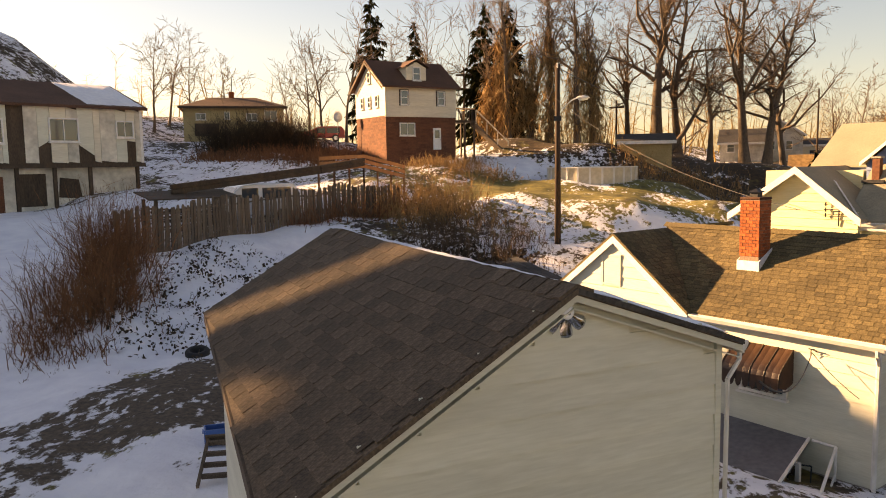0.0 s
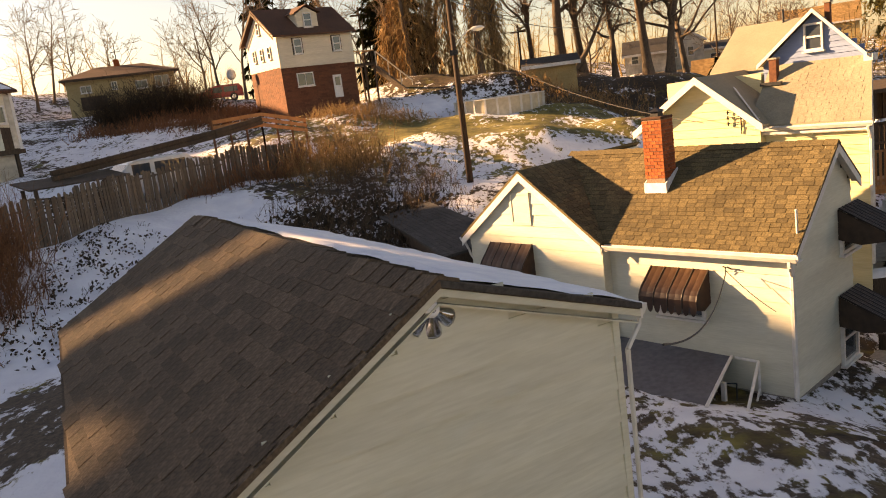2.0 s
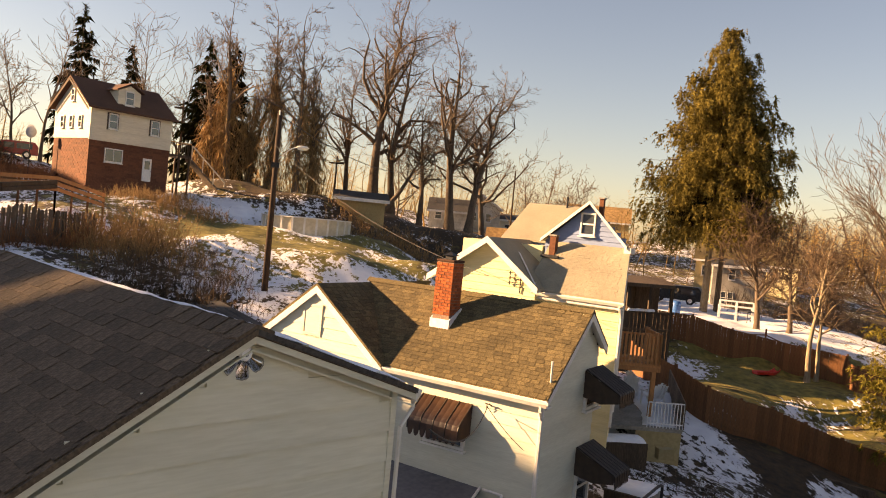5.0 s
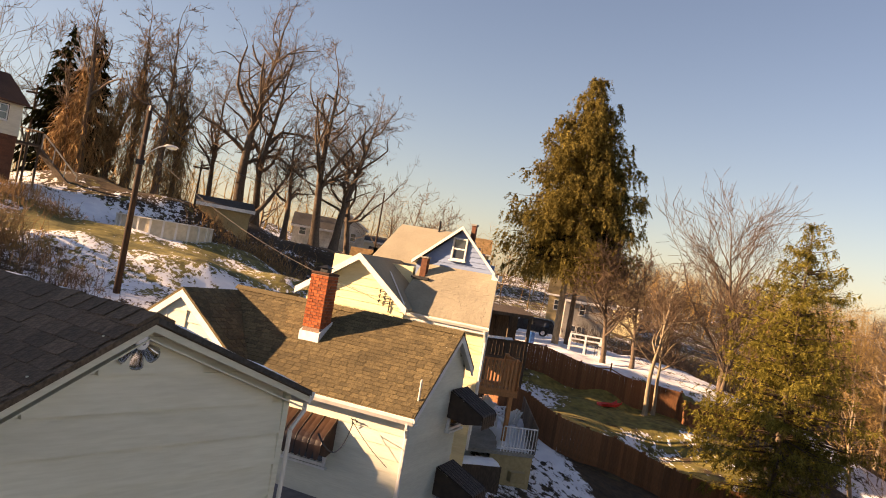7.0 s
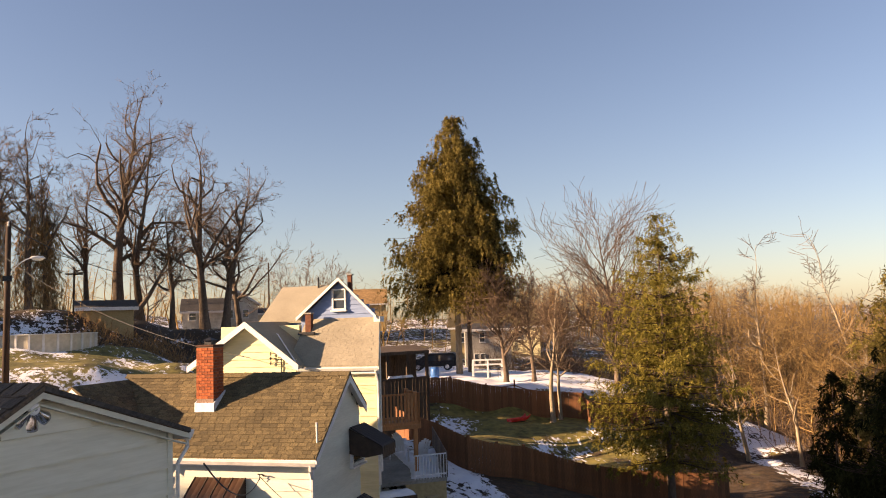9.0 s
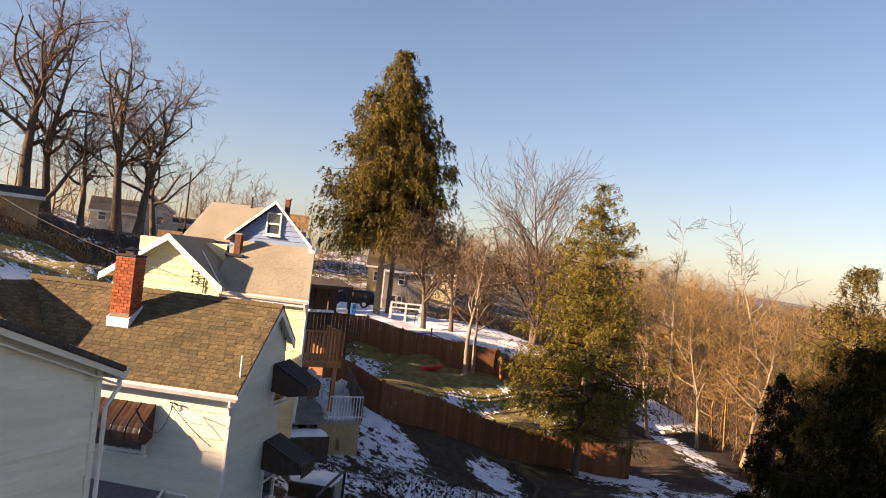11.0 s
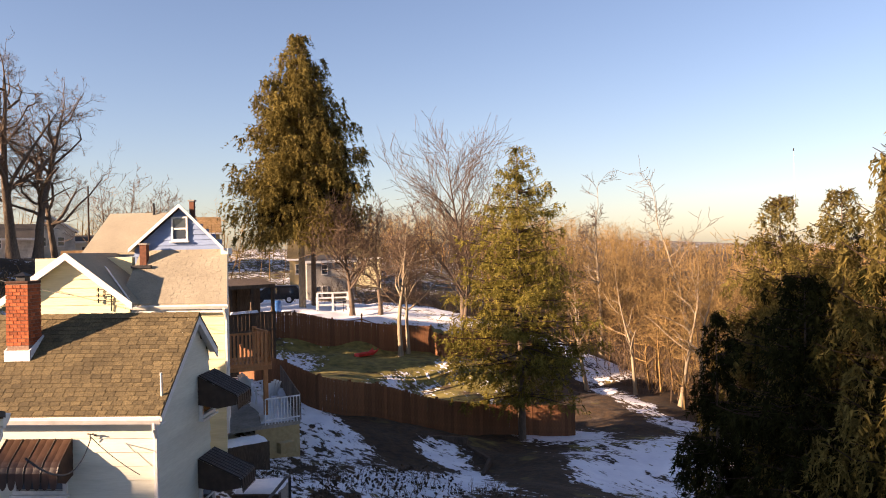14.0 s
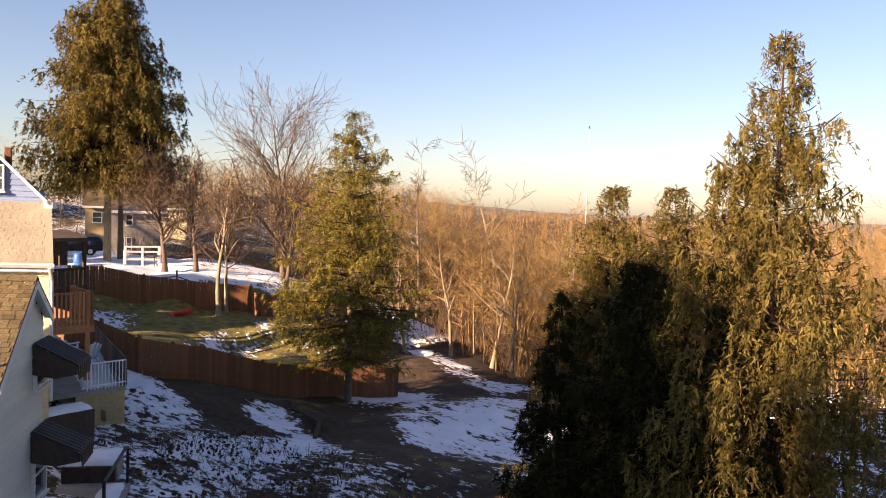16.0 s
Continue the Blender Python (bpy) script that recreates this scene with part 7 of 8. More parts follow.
# ---- fences ----
def fence_run(pts, name, label, group, mat, board, gap, height, pointed=False, seed=1):
    """A wooden fence along points of the plan; each bay of boards is laid between posts."""
    rnd, rough = random.Random(seed), 1.0 if pointed else 0.12
    f = thing(name, pose(0, 0, 0), label, "fence", group)
    shapes = []
    for k in range(4):
        w, h = board * (rnd.uniform(0.92, 1.03) if pointed else rnd.uniform(1.0, 1.03)), height * (rnd.uniform(0.95, 1.04) if pointed else rnd.uniform(0.99, 1.01))
        g = Geo()
        if pointed:
            g.slab([(-w / 2, 0, 0), (w / 2, 0, 0), (w / 2, 0, h - w * 0.5), (w * 0.2, 0, h), (-w * 0.2, 0, h), (-w / 2, 0, h - w * 0.5)], (0, 0.022, 0))
        else:
            g.box(-w / 2, w / 2, 0, 0.022, 0, h)
        shapes.append(g.mesh("board", mat))
    for (x0, y0), (x1, y1) in zip(pts[:-1], pts[1:]):
        L = math.hypot(x1 - x0, y1 - y0)
        ang = math.degrees(math.atan2(y1 - y0, x1 - x0))
        n = max(1, int(L / (board + gap)))
        for i in range(n):
            a = (i + 0.5) / n
            x, y = x0 + (x1 - x0) * a, y0 + (y1 - y0) * a
            ob = new("board", shapes[rnd.randrange(4)])
            ob.parent = f
            foot = gz(x, y) if pointed else gz(x0, y0) * (1 - a) + gz(x1, y1) * a - 0.06
            ob.matrix_local = pose(x, y, foot - 0.06 + rough * rnd.uniform(-0.03, 0.03), rough * rnd.uniform(-2, 2), rough * rnd.uniform(-2.2, 2.2), ang)
        bays = max(1, round(L / 2.4))
        for i in range(bays + 1):
            a = i / bays
            x, y = x0 + (x1 - x0) * a, y0 + (y1 - y0) * a
            ob = part("post", Geo().box(-0.05, 0.05, 0.03, 0.13, -0.3, height * 0.98), mat, f)
            ob.matrix_local = pose(x, y, gz(x, y), 0, 0, ang)
        for hz in (0.22, 0.78):
            for i in range(bays):
                a, b = i / bays, (i + 1) / bays
                pa = Vector((x0 + (x1 - x0) * a, y0 + (y1 - y0) * a, 0))
                pb = Vector((x0 + (x1 - x0) * b, y0 + (y1 - y0) * b, 0))
                pa.z, pb.z = gz(pa.x, pa.y) + height * hz, gz(pb.x, pb.y) + height * hz
                off = Vector((-(y1 - y0), x1 - x0, 0)).normalized() * 0.045
                part("rail", Geo().tube(pa + off, pb + off, 0.035, n=4), mat, f)
    return f


fence_run([(-15.7, 21.8), (-15.6, 23.8), (-15.3, 25.8), (-14.8, 28.4), (-13.9, 31.1), (-13.2, 34.7), (-11.2, 38.6)], "picket_fence", "old grey-brown wooden picket fence above the snowy bank", "", WOOD_GREY, 0.135, 0.02, 1.6, True, 3)
fence_run([(13.3, 33.0), (14.2, 30.4), (15.0, 28.95), (16.13, 28.35), (17.4, 28.2), (19.0, 28.4)], "privacy_fence", "red-brown board fence running down beside the patio", "brown board fences", WOOD_BROWN, 0.15, 0.0, 1.5, False, 5)
fence_run([(19.0, 28.4), (20.4, 28.1), (22.4, 27.4), (24.2, 26.5), (26.2, 25.4)], "privacy_fence", "red-brown board fence along the foot of the yard", "brown board fences", WOOD_BROWN, 0.15, 0.0, 1.5, False, 6)
fence_run([(19.9, 46.0), (21.9, 45.0), (24.0, 44.0), (27.2, 42.1), (29.35, 40.75)], "privacy_fence", "red-brown board fence beyond the lawn below the snowy terrace", "brown board fences", WOOD_BROWN, 0.15, 0.0, 1.85, False, 7)
fence_run([(29.35, 40.75), (29.3, 39.8), (29.6, 38.6), (31.6, 37.2)], "privacy_fence", "red-brown board fence corner panel at the lawn", "brown board fences", WOOD_BROWN, 0.15, 0.0, 1.5, False, 9)


def build_carport():
    """Dark open timber roof beside the yellow house."""
    x0, x1, y0, y1, top = 12.3, 16.0, 34.2, 38.0, 3.85
    c = thing("carport", pose(0, 0, 0), "dark timber carport with railings beside the yellow house", "carport")
    part("roof", Geo().slab([(x0, y0, top - 0.1), (x1, y0 + 0.8, top - 0.1), (x1 + 0.6, y1, top + 0.1), (x0 + 0.6, y1, top + 0.1)], (0, 0, -0.16)), WOOD_DARK, c)
    for i in range(4):
        u = i / 3
        x, y = x0 + 0.1 + (x1 - x0 - 0.2) * u, y0 + 0.1 + 0.8 * u
        z = gz(x, y)
        part("post", Geo().box(x - 0.07, x + 0.07, y - 0.07, y + 0.07, z - 0.3, top - 0.26), WOOD_DARK, c)
        part("post", Geo().box(x + 0.5, x + 0.64, y + 3.0, y + 3.14, gz(x + 0.5, y + 3) - 0.3, top - 0.1), WOOD_DARK, c)
    for k, z in enumerate((2.35, 1.55)):
        part("rail", Geo().slab([(x0, y0, z), (x1, y0 + 0.8, z), (x1, y0 + 0.8, z + 0.1), (x0, y0, z + 0.1)], (0, 0.06, 0)), WOOD_DARK, c)
    for i in range(18):
        u = (i + 0.5) / 18
        x, y = x0 + (x1 - x0) * u, y0 + 0.07 + 0.8 * u
        part("board", Geo().box(x - 0.09, x + 0.09, y, y + 0.03, gz(x, y) - 0.1, 2.4), WOOD_DARK, c)
    part("back_wall", Geo().slab([(x0 + 0.5, y1 - 0.1, 0.2), (x1 + 0.5, y1 - 0.1, 0.2), (x1 + 0.5, y1 - 0.1, top - 0.1), (x0 + 0.5, y1 - 0.1, top - 0.1)], (0, 0.06, 0)), WOOD_DARK, c)
    return c


build_carport()
snow_sheet("rail_snow", pose(0, 0, 0), [(13.5, 34.40, 2.452), (15.0, 34.73, 2.452), (15.0, 34.79, 2.452), (13.5, 34.46, 2.452)], 0.12, "strip of white snow on the dark railing", 31)


def build_terrace_wall():
    f = thing("retaining_wall", pose(0, 0, 0), "long low dark timber edging along the driveway", "retaining wall")
    pts = [(-17.6, 28.2), (-14.1, 35.4), (-13.1, 39.0)]
    zs = (3.75, 4.4, 4.75)
    for i, ((x0, y0), (x1, y1)) in enumerate(zip(pts[:-1], pts[1:])):
        L, ang, lift = math.hypot(x1 - x0, y1 - y0), math.degrees(math.atan2(y1 - y0, x1 - x0)), zs[i:i + 2]
        for k in range(4, 6):
            ob = part("timber", Geo().box(0, L - 0.02, 0, 0.18, k * 0.2, k * 0.2 + 0.188), WOOD_DARK, f, bevel=0.012)
            ob.matrix_local = pose(x0, y0, lift[0], 0, -math.degrees(math.atan2(lift[1] - lift[0], L)), ang)
    return f


build_terrace_wall()


# ---- street pole and lines ----
def build_pole():
    x, y = -2.75, 33.0
    z = gz(x, y)
    p = thing("utility_pole", pose(x, y, z), "dark wooden utility pole with a curved street lamp arm", "utility pole")
    h = 9.56 - z
    part("pole", Geo().tube((0, 0, -0.5), (0, 0, h), 0.14, 0.095, 12), POLE_WOOD, p, smooth=True)
    arm = Geo()
    prev = Vector((0.05, 0, h - 2.0))
    for i in range(1, 8):
        a = i / 7
        q = Vector((0.05 + 0.78 * a, 0, h - 2.0 + 0.62 * math.sin(a * 1.5)))
        arm.tube(prev, q, 0.026, n=6)
        prev = q
    am = part("lamp_arm", arm, GUTTER, p, "curved grey lamp arm")
    hd = part("lamp_head", Geo().lathe([(0.0, 0.09), (0.09, 0.07), (0.13, 0.0), (0.12, -0.03), (0.0, -0.03)], n=14), GUTTER, am, "cobra head street lamp", smooth=True)
    hd.matrix_local = Matrix.Translation(prev + Vector((0.2, 0, 0))) @ Matrix.Diagonal((2.2, 1, 1, 1))
    part("lens", Geo().lathe([(0.10, -0.03), (0.085, -0.09), (0.0, -0.12)], n=12), LAMP_GLASS, hd, smooth=True)
    part("transformer_bracket", Geo().box(-0.16, 0.16, -0.16, 0.0, h - 2.3, h - 2.1), METAL_DARK, p)
    part("insulator", Geo().tube((0, -0.1, h - 0.15), (0, -0.1, h + 0.05), 0.03, n=6), GUTTER, p)
    return p


build_pole()


def cable(name, a, b, sag, r, label):
    a, b = Vector(a), Vector(b)
    g = Geo().pipe([a.lerp(b, i / 24) - Vector((0, 0, sag * 4 * (i / 24) * (1 - i / 24))) for i in range(25)], r, 5)
    return tagged(part(name, g, WIRE, None, label), category="cable")


cable("cable", (-2.86, 33, 8.2), (4.2, 21.0, 4.3), 0.55, 0.009, "black service cable from the pole to the yellow house")
cable("cable", (-2.86, 33, 9.5), (8.0, 70, 10.5), 1.2, 0.02, "black overhead line climbing the hill")
cable("cable", (-2.86, 33, 9.2), (-6, 62, 12), 1.2, 0.018, "black overhead line toward the hill trees")
cable("cable", (3.40, 15.9, 1.9), (4.1, 15.3, 1.2), 0.05, 0.008, "thin black cable along the house wall")
cable("cable", (3.40, 15.9, 1.88), (0.96, 6.95, 3.75), 0.35, 0.010, "thin black wire from garage to house")


def far_pole(x, y, top, label, arm=True):
    z = gz(x, y)
    p = thing("utility_pole", pose(x, y, z), label, "utility pole", "distant poles")
    part("pole", Geo().tube((0, 0, -0.4), (0, 0, top - z), 0.11, 0.07, 8), POLE_WOOD, p)
    if arm:
        part("crossarm", Geo().box(-0.7, 0.7, -0.04, 0.04, top - z - 0.7, top - z - 0.56), POLE_WOOD, p)


far_pole(17.5, 78.5, 11.8, "slim dark utility pole up the street", False)
far_pole(-0.6, 74, 11.0, "dark utility pole among the hill trees")
far_pole(-13.2, 66, 13.6, "dark utility pole behind the brick house")


# ---- pool ----
def build_pool():
    x, y = -2.0, 51.2
    p = thing("swimming_pool", pose(x, y, 4.05), "round above-ground pool with cream panels", "swimming pool")
    n, r, h = 24, 2.8, 1.1
    for i in range(n):
        a0, a1 = 2 * math.pi * i / n, 2 * math.pi * (i + 1) / n
        c0, c1 = (math.cos(a0), math.sin(a0)), (math.cos(a1), math.sin(a1))
        part("panel", Geo().slab([(r * c0[0], r * c0[1], -0.5), (r * c1[0], r * c1[1], -0.5), (r * c1[0], r * c1[1], h), (r * c0[0], r * c0[1], h)], (-0.03 * c0[0], -0.03 * c0[1], 0)), POOL_WALL, p)
        part("upright", Geo().box(-0.06, 0.06, -0.06, 0.02, -0.5, h), TRIM, p).matrix_local = pose(r * c0[0], r * c0[1], 0, 0, 0, math.degrees(a0) + 90)
    part("rim", Geo().lathe([(r - 0.08, h), (r + 0.1, h), (r + 0.1, h + 0.05), (r - 0.08, h + 0.05), (r - 0.08, h)], n=n), TRIM, p)
    part("cover", Geo().lathe([(r - 0.05, h - 0.1), (r * 0.5, h - 0.16), (0.01, h - 0.17)], n=n), SNOW, p, "snow on the pool cover")
    return p


build_pool()


# ---- decks behind the house ----
def build_upper_deck():
    m = pose(11.02, 24.80, -0.47, 0, 0, -6) @ Matrix.Diagonal((1.133, 1.133, 1.133, 1))
    d = thing("deck", m, "raised orange-stained wooden deck with balusters", "deck")
    part("floor", Geo().box(-1.43, 0.05, 0, 1.5, 1.72, 1.82), WOOD_ORANGE, d)
    for x0, y0, x1, y1, n in ((-1.40, 0.03, 0.0, 0.03, 12), (0.0, 0.03, 0.0, 1.5, 11)):
        for z in (1.90, 2.66):
            part("rail", Geo().box(min(x0, x1) - 0.03, max(x0, x1) + 0.03, min(y0, y1) - 0.02, max(y0, y1) + 0.02, z, z + 0.06), WOOD_ORANGE, d)
        for i in range(n + 1):
            x, y = x0 + (x1 - x0) * i / n, y0 + (y1 - y0) * i / n
            part("baluster", Geo().box(x - 0.030, x + 0.030, y - 0.045, y - 0.021, 1.78, 2.70), WOOD_ORANGE, d)
    for x, y in ((-0.12, 0.06), (0.0, 1.45), (-1.40, 0.06)):
        part("post", Geo().box(x - 0.06, x + 0.06, y - 0.05, y + 0.07, 0.2 if x == -0.12 else 1.7, 2.76), WOOD_ORANGE, d)
    part("beam", Geo().box(-1.43, 0.05, -0.03, 0.03, 1.60, 1.72), WOOD_ORANGE, d)
    return d


build_upper_deck()


def build_lower_deck():
    d = thing("patio_deck", pose(0, 0, 0), "low concrete patio under snow with a white metal railing", "deck")
    a, b, c, e = Vector((8.9, 23.8, -0.25)), Vector((11.5, 23.6, -0.25)), Vector((13.9, 30.2, -0.25)), Vector((11.5, 29.7, -0.25))
    part("floor", Geo().slab([a, b, c, e], (0, 0, -0.12)), CONCRETE, d)
    k = a.lerp(b, 0.42)
    part("base_wall", Geo().slab([k + Vector((0, 0.03, -0.121)), b + Vector((-0.02, 0.03, -0.121)), b + Vector((-0.02, 0.03, -1.9)), k + Vector((0, 0.03, -1.9))], (0.08, 0.2, 0)), STUCCO, d, "tan block base wall")
    part("base_wall", Geo().slab([b + Vector((-0.03, 0.05, -0.121)), c + Vector((-0.03, 0, -0.121)), c + Vector((-0.03, 0, -2.4)), b + Vector((-0.03, 0.05, -2.4))], (-0.2, 0.07, 0)), STUCCO, d, "tan block base wall")
    part("crate", Geo().box(10.3, 10.8, 22.55, 22.85, -0.95, -0.62), STUCCO, d)
    k = a.lerp(b, 0.55)
    for z in (0.12, 0.80):
        part("rail", Geo().slab([k + Vector((0, 0, z)), b + Vector((0, 0, z)), b + Vector((0, 0, z + 0.04)), k + Vector((0, 0, z + 0.04))], (0, 0.03, 0)), PLASTIC_WHITE, d)
    for i in range(12):
        q = k.lerp(b, i / 11)
        part("baluster", Geo().box(q.x - 0.012, q.x + 0.012, q.y + 0.005, q.y + 0.025, -0.25, 0.56), PLASTIC_WHITE, d)
    for i in range(12):
        q0, q1 = b.lerp(c, i / 12), b.lerp(c, (i + 0.94) / 12)
        part("side_panel", Geo().slab([q0, q1, q1 + Vector((0, 0, 0.85)), q0 + Vector((0, 0, 0.85))], (0.03, -0.012, 0)), WOOD_GREY, d)
    return d


build_lower_deck()
snow_sheet("deck_snow", pose(0, 0, 0), [(10.3, 23.95, -0.248), (11.35, 23.8, -0.248), (13.7, 29.4, -0.248), (11.8, 29.5, -0.248), (10.9, 25.5, -0.248)], 0.07, "white snow covering the low patio", 8)


def adirondack(x, y, ang, first):
    m = pose(x, y, -0.17, 0, 0, ang)
    if first:
        return copy_thing(first, m)
    c = thing("garden_chair", m, "white plastic garden chair on the snowy deck", "chair", "garden chairs on the deck")
    part("seat", Geo().slab([(-0.27, -0.25, 0.36), (0.27, -0.25, 0.36), (0.25, 0.25, 0.28), (-0.25, 0.25, 0.28)], (0, 0, 0.03)), PLASTIC_WHITE, c)
    for i in range(5):
        u = -0.22 + 0.11 * i
        part("back_slat", Geo().slab([(u - 0.045, 0.22, 0.28), (u + 0.045, 0.22, 0.28), (u + 0.05, 0.5, 0.92 - abs(i - 2) * 0.05), (u - 0.05, 0.5, 0.92 - abs(i - 2) * 0.05)], (0, 0.02, 0)), PLASTIC_WHITE, c)
    for s in (-1, 1):
        part("armrest", Geo().box(s * 0.31 - 0.05, s * 0.31 + 0.05, -0.3, 0.3, 0.52, 0.55), PLASTIC_WHITE, c)
        part("leg", Geo().box(s * 0.29 - 0.025, s * 0.29 + 0.025, -0.27, -0.22, 0, 0.52), PLASTIC_WHITE, c)
        part("leg", Geo().slab([(s * 0.29, 0.1, 0.3), (s * 0.29, 0.42, 0.0), (s * 0.29, 0.5, 0.0), (s * 0.29, 0.2, 0.4)], (s * 0.03, 0, 0)), PLASTIC_WHITE, c)
    return c


chair = adirondack(11.35, 27.9, 160, None)
adirondack(12.0, 28.6, 110, chair)
adirondack(11.7, 26.6, 190, chair)


def build_steps():
    m = pose(4.432, 15.106, 0, 0, 0, -39.82)
    s = thing("side_steps", m, "grey concrete landing by the side door of the house", "steps")
    part("landing", Geo().box(-0.18, 1.35, 1.7, 4.4, -1.9, -0.95), CONCRETE, s, bevel=0.02)
    part("curb", Geo().box(-0.15, 1.0, 4.42, 4.62, -1.6, -0.6), WOOD_DARK, s, "dark timber curb")
    part("upper_landing", Geo().box(-0.15, 0.95, 4.63, 5.7, -1.6, -0.62), CONCRETE, s, bevel=0.02)
    line = [(1.3, 4.3, -0.95), (1.3, 4.3, -0.12), (1.3, 4.0, -0.05), (1.32, 1.8, -0.05), (1.32, 1.75, -0.95)]
    g = Geo()
    for p0, p1 in zip(line[:-1], line[1:]):
        g.tube(p0, p1, 0.035, n=8)
    part("rail", g, METAL_DARK, s, "dark bent pipe rail")
    return s


build_steps()
for k, (pts, m) in enumerate((([(0.75, 1.8, -0.948), (1.28, 1.8, -0.948), (1.28, 4.2, -0.948), (0.85, 4.1, -0.948)], pose(4.432, 15.106, 0, 0, 0, -39.82)),
                              ([(-0.1, 4.5, -0.598), (0.95, 4.5, -0.598), (0.95, 5.65, -0.618), (-0.1, 5.65, -0.618)], pose(4.432, 15.106, 0, 0, 0, -39.82)))):
    snow_sheet("landing_snow", m, pts, 0.08, "white snow lying on the side landing", 20 + k)


def build_planter():
    t = thing("planter", pose(0, 0, 0), "dark timber planter box full of snow", "planter")
    x0, x1, y0, y1 = 8.25, 9.72, 22.08, 22.85
    part("side_board", Geo().box(x0, x1, y0, y0 + 0.06, -1.3, -0.36), WOOD_DARK, t)
    part("side_board", Geo().box(x0, x1, y1 - 0.06, y1, -1.3, -0.36), WOOD_DARK, t)
    part("end_board", Geo().box(x0, x0 + 0.06, y0 + 0.062, y1 - 0.062, -1.3, -0.36), WOOD_DARK, t)
    part("end_board", Geo().box(x1 - 0.06, x1, y0 + 0.062, y1 - 0.062, -1.3, -0.36), WOOD_DARK, t)
    part("fill", Geo().box(x0 + 0.062, x1 - 0.062, y0 + 0.062, y1 - 0.062, -1.3, -0.42), SNOW, t)


build_planter()
snow_sheet("planter_snow", pose(0, 0, 0), [(8.26, 22.09, -0.357), (9.70, 22.09, -0.357), (9.70, 22.84, -0.357), (8.26, 22.84, -0.357)], 0.09, "thick white snow heaped on the planter", 25)


# ---- yard things ----
def build_garden_bed():
    b = thing("garden_bed", pose(0, 0, 0), "snow-covered garden bed edged with dark timbers", "garden bed")
    pts = [(18.2, 26.2), (19.3, 24.6), (18.7, 22.6), (17.2, 21.2)]
    for (x0, y0), (x1, y1) in zip(pts[:-1], pts[1:]):
        L, ang = math.hypot(x1 - x0, y1 - y0), math.degrees(math.atan2(y1 - y0, x1 - x0))
        ob = part("timber", Geo().box(0, L - 0.02, -0.07, 0.07, -0.15, 0.16), WOOD_DARK, b, bevel=0.012)
        ob.matrix_local = pose(x0, y0, (gz(x0, y0) + gz(x1, y1)) / 2, 0, 0, ang)
    return b


build_garden_bed()


def build_sled():
    x, y = 24.4, 40.6
    s = thing("sled", pose(x, y, gz(x, y) + 0.02, 0, 0, 10), "red plastic sled lying on the lawn", "sled")
    g = Geo()
    for i in range(9):
        a = i / 8
        u, up = -0.75 + 1.5 * a, 0.35 * max(0, a - 0.8) * 3
        g.v += [(u, -0.24, 0.2 + up), (u, -0.19, 0.04 + up), (u, 0.19, 0.04 + up), (u, 0.24, 0.2 + up)]
    for i in range(8):
        for j in range(3):
            a = i * 4 + j
            g.f.append((a, a + 4, a + 5, a + 1))
    hull = part("hull", g, PLASTIC_RED, s)
    hull.modifiers.new("thick", "SOLIDIFY").thickness = 0.02
    return s


build_sled()


def build_bench():
    x, y = 27.67, 50.5
    b = thing("porch_swing", pose(x, y, gz(x, y), 0, 0, -25), "white wooden railed swing frame on the snowy terrace", "bench")
    for sx in (-1, 0, 1):
        part("post", Geo().box(sx * 1.1 - 0.07, sx * 1.1 + 0.07, -0.07, 0.07, -0.2, 1.35), PLASTIC_WHITE, b)
    for z in (0.45, 0.95, 1.3):
        part("rail", Geo().box(-1.15, 1.15, -0.05, 0.05, z, z + 0.11), PLASTIC_WHITE, b)
    part("seat", Geo().box(-1.1, 1.1, 0.06, 0.6, 0.4, 0.46), PLASTIC_WHITE, b)
    for sx in (-1, 1):
        part("side_rail", Geo().box(sx * 1.1 - 0.05, sx * 1.1 + 0.05, 0.08, 0.9, 0.9, 1.0), PLASTIC_WHITE, b)
        part("post", Geo().box(sx * 1.1 - 0.06, sx * 1.1 + 0.06, 0.82, 0.94, -0.2, 1.0), PLASTIC_WHITE, b)
    return b


build_bench()


def build_table(x, y):
    t = thing("patio_table", pose(x, y, gz(x, y), 0, 0, 20), "dark patio table under snow on the terrace", "table")
    part("tabletop", Geo().box(-0.7, 0.7, -0.45, 0.45, 0.7, 0.76), METAL_DARK, t)
    for sx in (-1, 1):
        for sy in (-1, 1):
            part("leg", Geo().tube((sx * 0.6, sy * 0.38, 0.7), (sx * 0.62, sy * 0.4, 0), 0.025, n=6), METAL_DARK, t)


build_table(28.6, 50.4)


def build_barrel(x, y):
    t = thing("barrel", pose(x, y, gz(x, y)), "blue plastic barrel on the snowy terrace", "barrel")
    part("drum", Geo().lathe([(0.01, 0.0), (0.28, 0.0), (0.32, 0.2), (0.33, 0.45), (0.32, 0.7), (0.28, 0.9), (0.01, 0.9)], n=16), BLUE_PAINT, t, smooth=True)
    part("hoop", Geo().lathe([(0.335, 0.28), (0.35, 0.3), (0.335, 0.32)], n=16), BLUE_PAINT, t)


build_barrel(23.8, 51.6)


